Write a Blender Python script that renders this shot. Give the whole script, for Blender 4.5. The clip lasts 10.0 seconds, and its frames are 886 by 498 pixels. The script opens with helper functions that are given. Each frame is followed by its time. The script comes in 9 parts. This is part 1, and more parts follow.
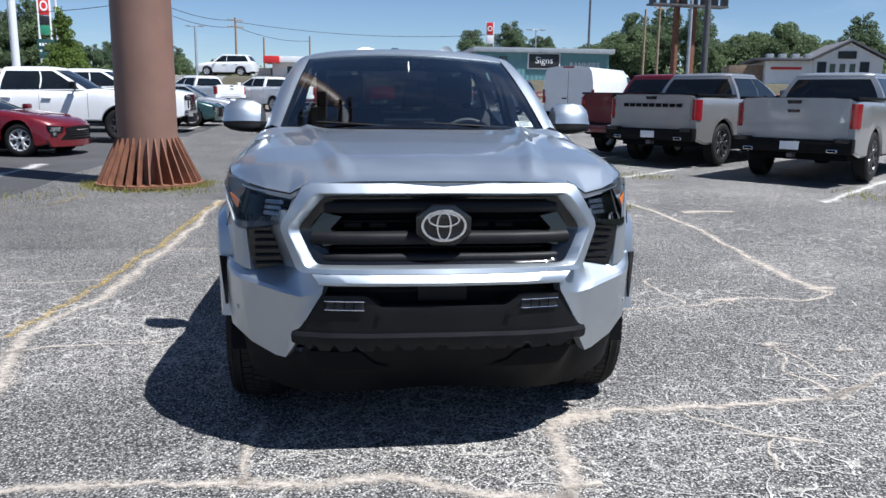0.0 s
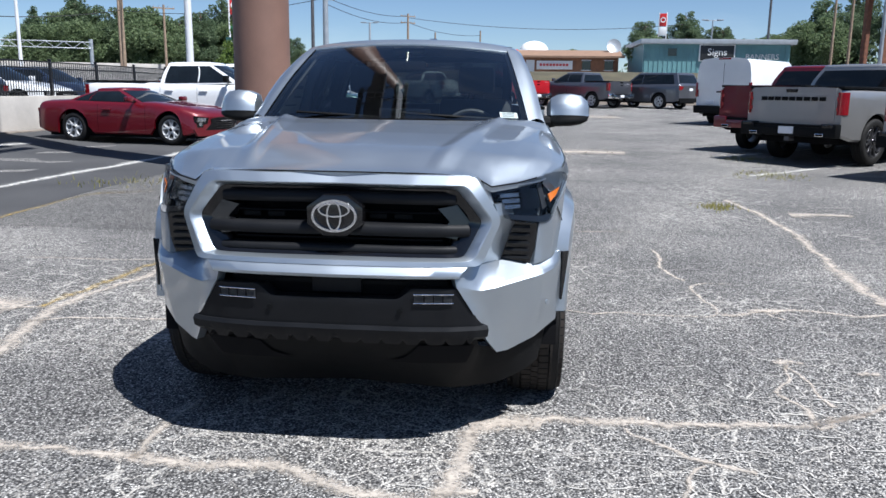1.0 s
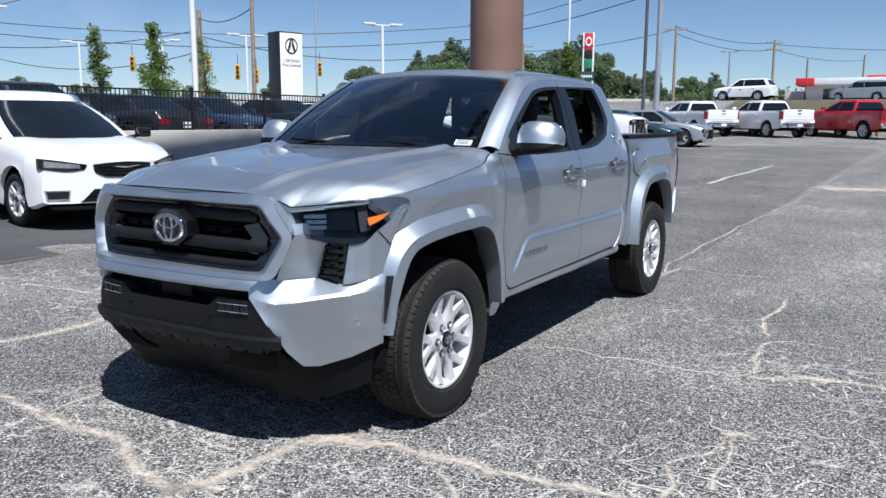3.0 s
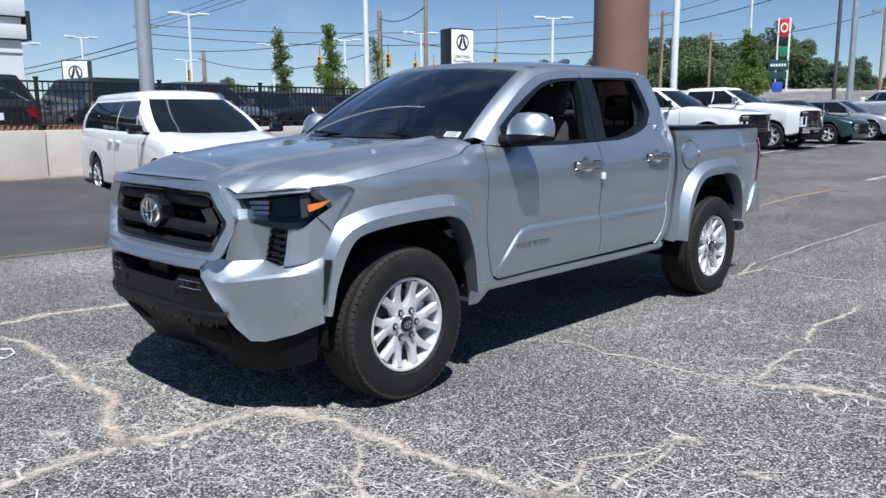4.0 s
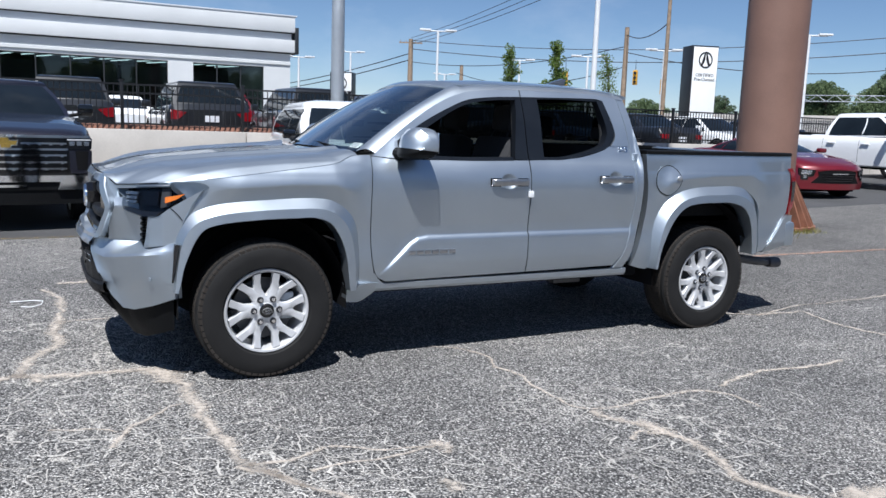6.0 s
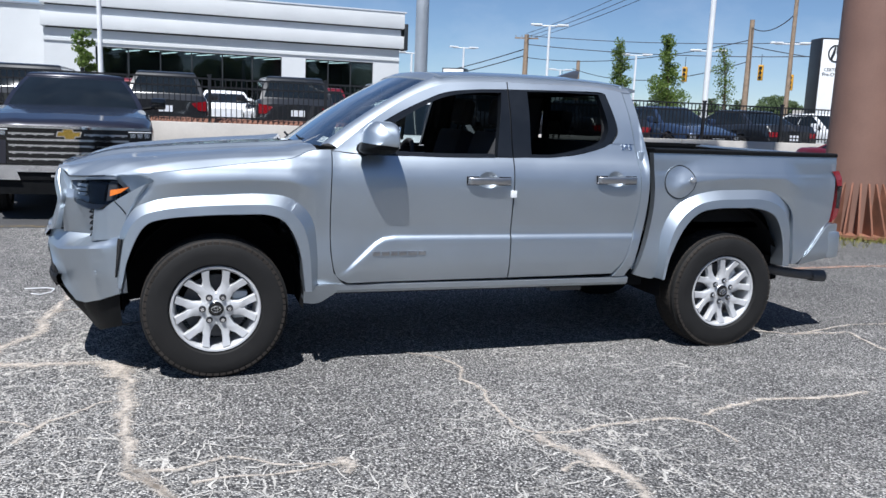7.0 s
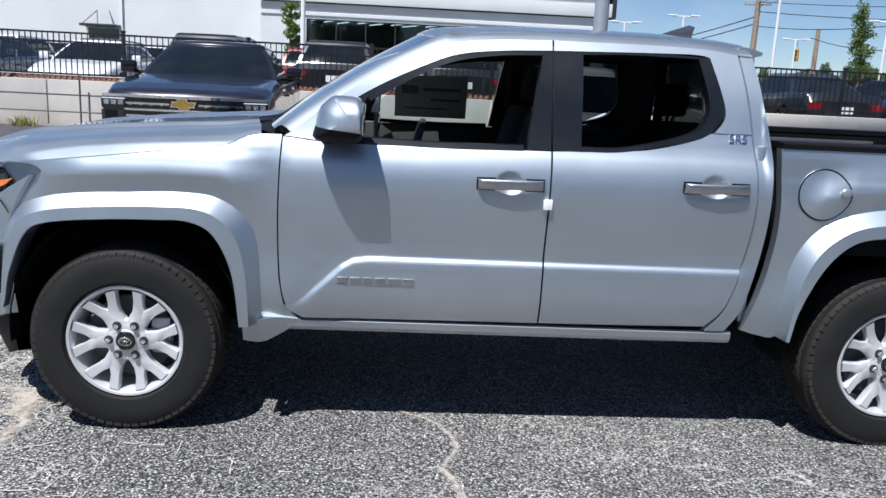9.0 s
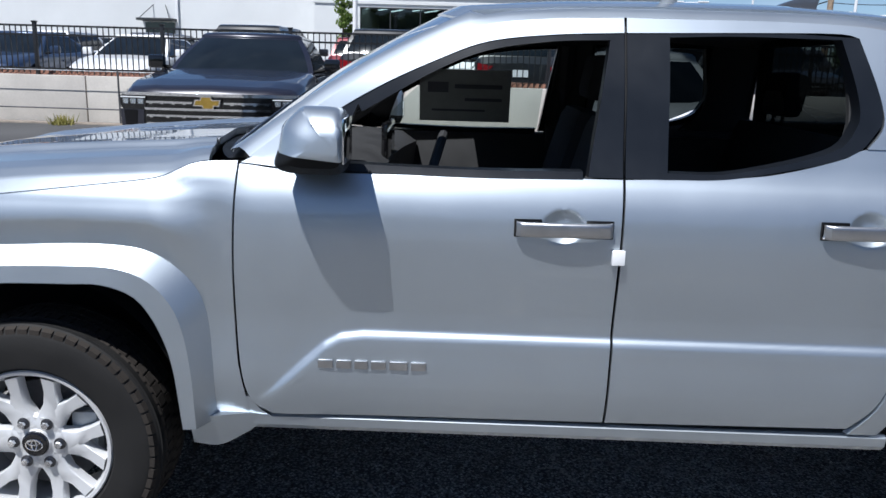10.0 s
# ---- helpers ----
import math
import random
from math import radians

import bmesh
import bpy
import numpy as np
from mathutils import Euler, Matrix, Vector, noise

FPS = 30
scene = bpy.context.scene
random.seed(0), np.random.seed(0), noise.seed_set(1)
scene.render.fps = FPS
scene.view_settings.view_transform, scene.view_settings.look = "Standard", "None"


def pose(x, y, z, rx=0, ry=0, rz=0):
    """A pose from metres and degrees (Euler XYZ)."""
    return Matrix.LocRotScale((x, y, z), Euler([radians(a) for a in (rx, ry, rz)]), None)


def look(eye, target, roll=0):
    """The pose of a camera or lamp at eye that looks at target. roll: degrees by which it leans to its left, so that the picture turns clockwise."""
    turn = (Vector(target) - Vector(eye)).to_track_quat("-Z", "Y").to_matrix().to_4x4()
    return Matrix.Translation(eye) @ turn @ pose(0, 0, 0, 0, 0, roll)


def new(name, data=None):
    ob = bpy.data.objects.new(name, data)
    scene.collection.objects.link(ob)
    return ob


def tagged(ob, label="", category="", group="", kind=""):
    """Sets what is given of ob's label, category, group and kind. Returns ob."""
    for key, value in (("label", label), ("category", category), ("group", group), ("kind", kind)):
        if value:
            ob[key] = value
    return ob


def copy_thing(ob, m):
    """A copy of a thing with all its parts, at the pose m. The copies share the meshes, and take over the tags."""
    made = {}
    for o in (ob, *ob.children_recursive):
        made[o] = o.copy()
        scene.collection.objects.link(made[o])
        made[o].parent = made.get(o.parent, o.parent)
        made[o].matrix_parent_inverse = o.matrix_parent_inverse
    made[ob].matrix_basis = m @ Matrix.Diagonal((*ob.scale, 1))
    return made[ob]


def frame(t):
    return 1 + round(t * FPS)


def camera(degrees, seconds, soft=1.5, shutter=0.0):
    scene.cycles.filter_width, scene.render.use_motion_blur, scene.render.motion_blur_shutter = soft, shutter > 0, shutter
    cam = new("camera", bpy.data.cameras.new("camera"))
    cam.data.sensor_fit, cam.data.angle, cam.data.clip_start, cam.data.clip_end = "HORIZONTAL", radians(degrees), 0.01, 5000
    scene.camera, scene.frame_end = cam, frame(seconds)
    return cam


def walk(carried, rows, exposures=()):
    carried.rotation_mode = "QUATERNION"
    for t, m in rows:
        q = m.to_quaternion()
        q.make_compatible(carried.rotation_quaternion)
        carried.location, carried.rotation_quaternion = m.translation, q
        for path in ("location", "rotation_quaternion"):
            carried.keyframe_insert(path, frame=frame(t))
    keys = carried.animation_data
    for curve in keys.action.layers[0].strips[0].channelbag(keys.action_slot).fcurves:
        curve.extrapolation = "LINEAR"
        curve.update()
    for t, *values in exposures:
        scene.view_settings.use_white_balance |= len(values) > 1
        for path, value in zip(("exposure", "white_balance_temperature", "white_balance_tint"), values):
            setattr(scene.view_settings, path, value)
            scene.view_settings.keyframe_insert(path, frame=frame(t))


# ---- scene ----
cam = camera(58.0, 10.0)
PATH = [
    (0, (-0.372, -4.01, 1.484), (-0.141, -2.058, 1.113), 0.7),
    (0.5, (0.153, -3.96, 1.486), (0.176, -1.995, 1.115), 0.6),
    (1, (0.723, -3.931, 1.474), (0.535, -1.978, 1.084), 0.7),
    (1.5, (1.271, -3.789, 1.471), (0.839, -1.872, 1.1), 0.3),
    (2, (1.816, -3.62, 1.48), (1.152, -1.765, 1.14), 0.1),
    (2.5, (2.346, -3.513, 1.508), (1.476, -1.745, 1.17), 0.3),
    (2.7, (2.568, -3.429, 1.486), (1.64, -1.688, 1.156), 0.3),
    (3.8, (3.654, -2.831, 1.454), (2.338, -1.362, 1.127), -0.1),
    (4, (3.835, -2.699, 1.454), (2.453, -1.293, 1.121), -0.3),
    (4.5, (4.372, -2.397, 1.445), (2.873, -1.112, 1.13), -0.3),
    (5, (4.821, -2.072, 1.471), (3.231, -0.896, 1.172), 0.8),
    (5.5, (5.127, -1.609, 1.491), (3.437, -0.58, 1.197), 1.4),
    (5.7, (5.255, -1.419, 1.474), (3.535, -0.443, 1.177), 1.5),
    (6.8, (5.434, -0.38, 1.502), (3.58, 0.295, 1.176), 2.7),
    (7, (5.426, -0.179, 1.498), (3.553, 0.443, 1.173), 2.3),
    (7.5, (5.301, 0.254, 1.508), (3.394, 0.766, 1.186), 1.4),
    (8, (5.001, 0.621, 1.534), (3.073, 1.036, 1.201), 1.7),
    (8.5, (4.638, 0.954, 1.549), (2.688, 1.194, 1.172), 3.0),
    (9, (4.211, 1.149, 1.54), (2.257, 1.255, 1.127), 2.8),
    (9.5, (3.72, 1.247, 1.561), (1.764, 1.279, 1.143), 1.8),
    (10, (3.175, 1.3, 1.579), (1.226, 1.258, 1.13), 1.6),
]
walk(cam, [(t, look(eye, target, roll)) for t, eye, target, roll in PATH], [(0, 0.60, 5930, 10), (2.5, 0.55, 5930, 10), (4.5, 0.42, 5930, 10), (5.5, 0.43, 5930, 10), (7, 0.47, 5930, 10), (10, 0.44, 5930, 10)])

SKY_STRENGTH, SUN_STRENGTH = 0.066, 5.4
# world, sun and exposure
SUN = Vector((0.60, -0.38, 1.35)).normalized()
world = bpy.data.worlds.new("sky")
scene.world = world
world.use_nodes = True
wn = world.node_tree.nodes
wl = world.node_tree.links
sky = wn.new("ShaderNodeTexSky")
sky.sky_type = "NISHITA"
sky.sun_disc = False
sky.sun_elevation = math.asin(SUN.z)
sky.sun_rotation = math.atan2(SUN.x, SUN.y)
sky.air_density, sky.dust_density, sky.ozone_density = 0.75, 0.03, 3.0
# thin high cloud over the sky
wc = wn.new("ShaderNodeTexCoord")
wm = wn.new("ShaderNodeMapping")
wm.inputs["Scale"].default_value = (1.6, 3.4, 7.0)
wm.inputs["Rotation"].default_value = (0, 0, 0.6)
wl.new(wc.outputs["Generated"], wm.inputs["Vector"])
wt_ = wn.new("ShaderNodeTexNoise")
wt_.inputs["Scale"].default_value, wt_.inputs["Detail"].default_value, wt_.inputs["Roughness"].default_value = 1.3, 8.0, 0.58
wl.new(wm.outputs[0], wt_.inputs["Vector"])
wr_ = wn.new("ShaderNodeValToRGB")
wr_.color_ramp.elements[0].position, wr_.color_ramp.elements[1].position = 0.52, 0.85
wr_.color_ramp.elements[1].color = (0.30, 0.30, 0.30, 1)
wl.new(wt_.outputs[0], wr_.inputs[0])
wx = wn.new("ShaderNodeMix")
wx.data_type = "RGBA"
wl.new(wr_.outputs[0], wx.inputs[0])
wl.new(sky.outputs[0], wx.inputs[6])
wx.inputs[7].default_value = (9.5, 9.8, 10.4, 1)
wl.new(wx.outputs[2], wn["Background"].inputs[0])
wn["Background"].inputs[1].default_value = SKY_STRENGTH
sun = new("sun", bpy.data.lights.new("sun", "SUN"))
sun.data.energy, sun.data.angle, sun.data.color = SUN_STRENGTH, radians(0.5), (1.0, 0.955, 0.89)
sun.matrix_world = look(SUN * 60, (0, 0, 0))


# ---- materials ----
def shader(name):
    m = bpy.data.materials.new(name)
    m.use_nodes = True
    return m, m.node_tree.nodes, m.node_tree.links, m.node_tree.nodes["Principled BSDF"]


def node(n, kind, **put):
    o = n.new("ShaderNode" + kind)
    for k, v in put.items():
        o.inputs[k].default_value = v
    return o


def noise_tex(n, l, scale, detail=4.0, rough=0.55):
    c = n.new("ShaderNodeTexCoord")
    t = node(n, "TexNoise", Scale=scale, Detail=detail, Roughness=rough)
    l.new(c.outputs["Object"], t.inputs["Vector"])
    return t


def ramp(n, l, source, stops):
    r = n.new("ShaderNodeValToRGB")
    while len(r.color_ramp.elements) < len(stops):
        r.color_ramp.elements.new(0.5)
    for e, (p, c) in zip(r.color_ramp.elements, stops):
        e.position, e.color = p, (*c, 1) if len(c) == 3 else c
    l.new(source, r.inputs[0])
    return r


def surface(name, base, rough=0.5, metal=0.0, vary=0.12, scale=6.0, bump=0.0, fine=120.0, coat=0.0, coat_rough=0.03, spec=0.5, rvary=0.1):
    """A plain surface with two scales of variation in colour, a varied gloss and a fine relief."""
    m, n, l, b = shader(name)
    big, small = noise_tex(n, l, scale), noise_tex(n, l, fine, 2.0)
    mix = n.new("ShaderNodeMath")
    mix.operation = "MULTIPLY_ADD"
    l.new(small.outputs[0], mix.inputs[0])
    mix.inputs[1].default_value = 0.35
    l.new(big.outputs[0], mix.inputs[2])
    lo, hi = [max(0.0, c * (1 - vary)) for c in base], [min(1.0, c * (1 + vary)) for c in base]
    r = ramp(n, l, mix.outputs[0], [(0.42, lo), (0.92, hi)])
    l.new(r.outputs[0], b.inputs["Base Color"])
    rr = ramp(n, l, big.outputs[0], [(0.3, (max(0, rough - rvary * rough),) * 3), (0.7, (min(1, rough + rvary * rough),) * 3)])
    l.new(rr.outputs[0], b.inputs["Roughness"])
    b.inputs["Metallic"].default_value = metal
    b.inputs["Specular IOR Level"].default_value = spec
    b.inputs["Coat Weight"].default_value = coat
    b.inputs["Coat Roughness"].default_value = coat_rough
    if bump:
        bp = node(n, "Bump", Strength=0.6, Distance=bump)
        l.new(small.outputs[0], bp.inputs["Height"])
        l.new(bp.outputs[0], b.inputs["Normal"])
    return m


def paint(name, base, metal=0.0, rough=0.35, coat=1.0):
    return surface(name, base, rough, metal, 0.03, 3.0, 0.0, 900.0, coat, 0.035, 0.5, 0.05)


def glass_mat(name, tint, gloss=1.1, rough=0.02):
    """A pane: part clear and tinted, part mirror at a glance."""
    m, n, l, b = shader(name)
    n.remove(b)
    out = n["Material Output"]
    tr = node(n, "BsdfTransparent", Color=(*tint, 1))
    gl = node(n, "BsdfGlossy", Color=(1, 1, 1, 1), Roughness=rough)
    fr = node(n, "Fresnel", IOR=1.52)
    mul = n.new("ShaderNodeMath")
    mul.operation = "MULTIPLY_ADD"
    l.new(fr.outputs[0], mul.inputs[0])
    mul.inputs[1].default_value, mul.inputs[2].default_value = gloss, 0.0
    mx = n.new("ShaderNodeMixShader")
    l.new(mul.outputs[0], mx.inputs[0])
    l.new(tr.outputs[0], mx.inputs[1])
    l.new(gl.outputs[0], mx.inputs[2])
    l.new(mx.outputs[0], out.inputs[0])
    return m


M = {}
M["silver"] = paint("silver_metallic_paint", (0.45, 0.498, 0.548), 0.95, 0.47, 1.0)
M["black_trim"] = surface("black_grained_plastic", (0.006, 0.0064, 0.007), 0.55, 0, 0.2, 8, 0.0006, 700, spec=0.12)
M["grey_trim"] = surface("dark_grey_grained_plastic", (0.0085, 0.009, 0.0105), 0.5, 0, 0.15, 8, 0.0005, 700, spec=0.22)
M["gloss_black"] = surface("gloss_black_plastic", (0.006, 0.006, 0.007), 0.12, 0, 0.1, 8, 0, 700, 0.4)
M["pillar_film"] = surface("satin_black_pillar_film", (0.009, 0.011, 0.015), 0.32, 0, 0.15, 8, 0.0, 700, spec=0.3)
M["liner"] = surface("wheel_well_liner", (0.008, 0.008, 0.009), 0.9, 0, 0.3, 6, 0.001, 200, spec=0.1)
M["rubber"] = surface("tyre_rubber", (0.0125, 0.0122, 0.0122), 0.72, 0, 0.25, 9, 0.0006, 300, spec=0.28)
M["tread"] = surface("dusty_tyre_tread", (0.030, 0.026, 0.023), 0.85, 0, 0.3, 7, 0.0006, 200, spec=0.2)
M["alloy"] = surface("silver_alloy", (0.60, 0.605, 0.615), 0.42, 0.35, 0.05, 5, 0, 600, 0.2, 0.15)
M["dark_alloy"] = surface("dark_alloy", (0.05, 0.05, 0.055), 0.35, 0.6, 0.1, 5, 0, 600, 0.5, 0.1)
M["steel"] = surface("brushed_steel", (0.45, 0.45, 0.46), 0.35, 1.0, 0.12, 12, 0.0004, 400)
M["chrome"] = surface("chrome", (0.82, 0.83, 0.85), 0.07, 1.0, 0.03, 5, 0, 300)
M["amber"] = surface("amber_lens", (0.50, 0.13, 0.012), 0.25, 0, 0.2, 10, 0.001, 160, 0.3)
M["red_lens"] = surface("red_lens", (0.22, 0.005, 0.010), 0.12, 0, 0.15, 10, 0.001, 160, 0.8)
M["reflector"] = surface("lamp_reflector", (0.55, 0.57, 0.6), 0.18, 0.9, 0.3, 30, 0.002, 120)
M["lens"] = glass_mat("clear_lamp_lens", (0.60, 0.62, 0.64), 0.32)
M["windscreen"] = glass_mat("windscreen_glass", (0.82, 0.93, 0.91), 2.1)
M["side_glass"] = glass_mat("side_window_glass", (0.60, 0.68, 0.66))
M["privacy_glass"] = glass_mat("privacy_window_glass", (0.055, 0.065, 0.065), 0.9)
M["dark_glass"] = surface("dark_tinted_car_glass", (0.008, 0.011, 0.014), 0.04, 0, 0.3, 2, 0, 200, 0.0, 0.03, 0.4)
M["cloth"] = surface("charcoal_seat_cloth", (0.035, 0.036, 0.04), 0.9, 0, 0.25, 14, 0.0015, 350)
M["interior"] = surface("charcoal_cabin_plastic", (0.026, 0.027, 0.029), 0.65, 0, 0.2, 8, 0.0005, 500)
M["headliner"] = surface("grey_headliner_fabric", (0.10, 0.10, 0.105), 0.95, 0, 0.15, 10, 0.001, 400)
M["paper"] = surface("white_paper", (0.75, 0.76, 0.77), 0.7, 0, 0.05, 10, 0, 300)
M["ink"] = surface("printed_grey_ink", (0.10, 0.11, 0.13), 0.7, 0, 0.1, 10)
M["white_paint"] = paint("white_car_paint", (0.78, 0.79, 0.80))
M["red_paint"] = paint("deep_red_car_paint", (0.135, 0.003, 0.009), 0.2)
M["bright_red_paint"] = paint("bright_red_car_paint", (0.42, 0.008, 0.014))
M["pewter_paint"] = paint("warm_grey_metallic_paint", (0.33, 0.328, 0.325), 0.6, 0.36)
M["slate_paint"] = paint("slate_grey_metallic_paint", (0.12, 0.125, 0.145), 0.6, 0.32)
M["grey_paint"] = paint("light_silver_car_paint", (0.45, 0.46, 0.48), 0.7, 0.35)
M["graphite_paint"] = paint("bright_grey_metallic_paint", (0.37, 0.375, 0.38), 0.6, 0.36)
M["navy_paint"] = paint("black_cherry_metallic_paint", (0.016, 0.016, 0.026), 0.3, 0.3)
M["black_paint"] = paint("black_car_paint", (0.012, 0.013, 0.015), 0.0, 0.3)
M["blue_paint"] = paint("dark_blue_car_paint", (0.03, 0.05, 0.10), 0.4, 0.3)
M["green_paint"] = paint("dark_green_car_paint", (0.02, 0.05, 0.045), 0.4, 0.3)
M["gold"] = surface("gold_badge", (0.75, 0.5, 0.12), 0.2, 0.9, 0.05, 10)
M["plate"] = surface("white_plate", (0.72, 0.74, 0.78), 0.4, 0, 0.05, 10)
M["rust_paint"] = surface("brown_painted_steel", (0.205, 0.118, 0.089), 0.55, 0, 0.14, 1.6, 0.002, 60)
M["rust"] = surface("rusted_steel", (0.20, 0.085, 0.05), 0.8, 0, 0.35, 5, 0.003, 60)
M["white_steel"] = surface("white_painted_steel", (0.72, 0.73, 0.74), 0.4, 0, 0.06, 1.2, 0.0004, 80)
M["galv"] = surface("galvanised_steel", (0.42, 0.45, 0.48), 0.45, 0.5, 0.12, 3, 0.0005, 80)
M["dark_steel"] = surface("dark_weathered_steel", (0.10, 0.10, 0.105), 0.6, 0.3, 0.25, 3, 0.001, 60)
M["fence_black"] = surface("black_powder_coat", (0.012, 0.012, 0.013), 0.4, 0, 0.15, 6, 0.0003, 150)
M["pole_wood"] = surface("weathered_utility_pole", (0.27, 0.20, 0.14), 0.85, 0, 0.3, 4, 0.004, 40)
M["cable"] = surface("black_cable", (0.015, 0.015, 0.016), 0.6, 0, 0.1, 4)
M["yellow_lamp"] = surface("signal_yellow_housing", (0.65, 0.33, 0.02), 0.5, 0, 0.12, 4)
M["tree_bark"] = surface("tree_bark", (0.12, 0.085, 0.06), 0.9, 0, 0.35, 8, 0.01, 40)
M["sign_white"] = surface("white_sign_face", (0.82, 0.83, 0.83), 0.35, 0, 0.04, 1.5)
M["sign_black"] = surface("black_sign_cabinet", (0.015, 0.015, 0.017), 0.4, 0, 0.15, 2)
M["sign_red"] = surface("red_sign_face", (0.60, 0.03, 0.03), 0.4, 0, 0.08, 2)
M["sign_green"] = surface("green_sign_face", (0.03, 0.22, 0.12), 0.4, 0, 0.08, 2)
M["sign_teal"] = surface("dark_teal_sign_face", (0.012, 0.06, 0.06), 0.5, 0, 0.1, 2)
M["sign_blue"] = surface("blue_sign_face", (0.03, 0.09, 0.45), 0.4, 0, 0.08, 2)


def leaf_mat(name, a, b_):
    m, n, l, b = shader(name)
    g = n.new("ShaderNodeNewGeometry")
    r = ramp(n, l, g.outputs["Random Per Island"], [(0.0, a), (1.0, b_)])
    l.new(r.outputs[0], b.inputs["Base Color"])
    b.inputs["Roughness"].default_value = 0.6
    b.inputs["Specular IOR Level"].default_value = 0.25
    t = n.new("ShaderNodeBsdfTranslucent")
    l.new(r.outputs[0], t.inputs["Color"])
    mx = n.new("ShaderNodeMixShader")
    mx.inputs[0].default_value = 0.5
    l.new(b.outputs[0], mx.inputs[1])
    l.new(t.outputs[0], mx.inputs[2])
    l.new(mx.outputs[0], n["Material Output"].inputs[0])
    return m


# leaf and pine_leaf: greens lightened to stand in for distance haze
M["leaf"] = leaf_mat("hazy_broad_leaf_green", (0.095, 0.14, 0.068), (0.225, 0.29, 0.15))
M["young_leaf"] = leaf_mat("young_leaf_green", (0.085, 0.145, 0.03), (0.21, 0.28, 0.075))
M["pine_leaf"] = leaf_mat("hazy_pine_needle_green", (0.08, 0.125, 0.07), (0.19, 0.25, 0.14))
M["weed"] = leaf_mat("dry_weed", (0.16, 0.17, 0.04), (0.34, 0.30, 0.10))


# ---- mesh helpers ----
def part(name, bm, material, parent=None, label="", angle=32, normals=True):
    me = bpy.data.meshes.new(name)
    if normals:
        bmesh.ops.recalc_face_normals(bm, faces=bm.faces)
    for f in bm.faces:
        f.smooth = True
    bm.to_mesh(me)
    bm.free()
    me.set_sharp_from_angle(angle=radians(angle))
    for mm in material if isinstance(material, (list, tuple)) else [material]:
        me.materials.append(mm)
    ob = new(name, me)
    if parent is not None:
        ob.parent = parent
    if label:
        ob["label"] = label
    return ob


def thing(name, label, category, group="", at=None, kind=""):
    ob = new(name)
    ob.empty_display_size = 0.2
    tagged(ob, label, category, group, kind)
    if at is not None:
        ob.matrix_world = at
    return ob


def box(bm, lo, hi, bevel=0.0, m=None):
    lo, hi = Vector(lo), Vector(hi)
    r = bmesh.ops.create_cube(bm, size=1)
    vs = r["verts"]
    for v in vs:
        v.co = Vector((lo[i] + (v.co[i] + 0.5) * (hi[i] - lo[i]) for i in range(3)))
    if bevel:
        es = list({e for v in vs for e in v.link_edges})
        out = bmesh.ops.bevel(bm, geom=es, offset=bevel, segments=2, affect="EDGES", profile=0.6)
        vs = list({v for f in out["faces"] for v in f.verts} | {v for v in vs if v.is_valid})
    if m is not None:
        bmesh.ops.transform(bm, matrix=m, verts=[v for v in vs if v.is_valid])
    return vs


def tube(bm, a, b, r0, r1=None, seg=12, caps=True):
    a, b = Vector(a), Vector(b)
    r1 = r0 if r1 is None else r1
    q = (b - a).to_track_quat("Z", "Y").to_matrix()
    rings = []
    for p, r in ((a, r0), (b, r1)):
        rings.append([bm.verts.new(p + q @ Vector((r * math.cos(2 * math.pi * i / seg), r * math.sin(2 * math.pi * i / seg), 0))) for i in range(seg)])
    for i in range(seg):
        bm.faces.new((rings[0][i], rings[0][(i + 1) % seg], rings[1][(i + 1) % seg], rings[1][i]))
    if caps:
        bm.faces.new(rings[0][::-1])
        bm.faces.new(rings[1])


def pipe(bm, pts, r, seg=8):
    """A bent round bar through the points."""
    pts = [Vector(p) for p in pts]
    rings = []
    up = Vector((0, 0, 1))
    for i, p in enumerate(pts):
        d = (pts[min(i + 1, len(pts) - 1)] - pts[max(i - 1, 0)]).normalized()
        s = d.cross(up if abs(d.z) < 0.95 else Vector((1, 0, 0))).normalized()
        t = s.cross(d)
        rr = r[i] if isinstance(r, (list, tuple)) else r
        rings.append([bm.verts.new(p + rr * (s * math.cos(2 * math.pi * k / seg) + t * math.sin(2 * math.pi * k / seg))) for k in range(seg)])
    for a, b in zip(rings, rings[1:]):
        for k in range(seg):
            bm.faces.new((a[k], a[(k + 1) % seg], b[(k + 1) % seg], b[k]))
    bm.faces.new(rings[0][::-1])
    bm.faces.new(rings[-1])


def lathe(bm, prof, seg=48, axis="x", close=False):
    """prof: (radius, along) pairs turned round the axis."""
    rings = []
    for r, a in prof:
        ring = []
        for i in range(seg):
            c, s = r * math.cos(2 * math.pi * i / seg), r * math.sin(2 * math.pi * i / seg)
            ring.append(bm.verts.new((a, c, s) if axis == "x" else (c, s, a)))
        rings.append(ring)
    pairs = list(zip(rings, rings[1:])) + ([(rings[-1], rings[0])] if close else [])
    for a, b in pairs:
        for i in range(seg):
            bm.faces.new((a[i], a[(i + 1) % seg], b[(i + 1) % seg], b[i]))


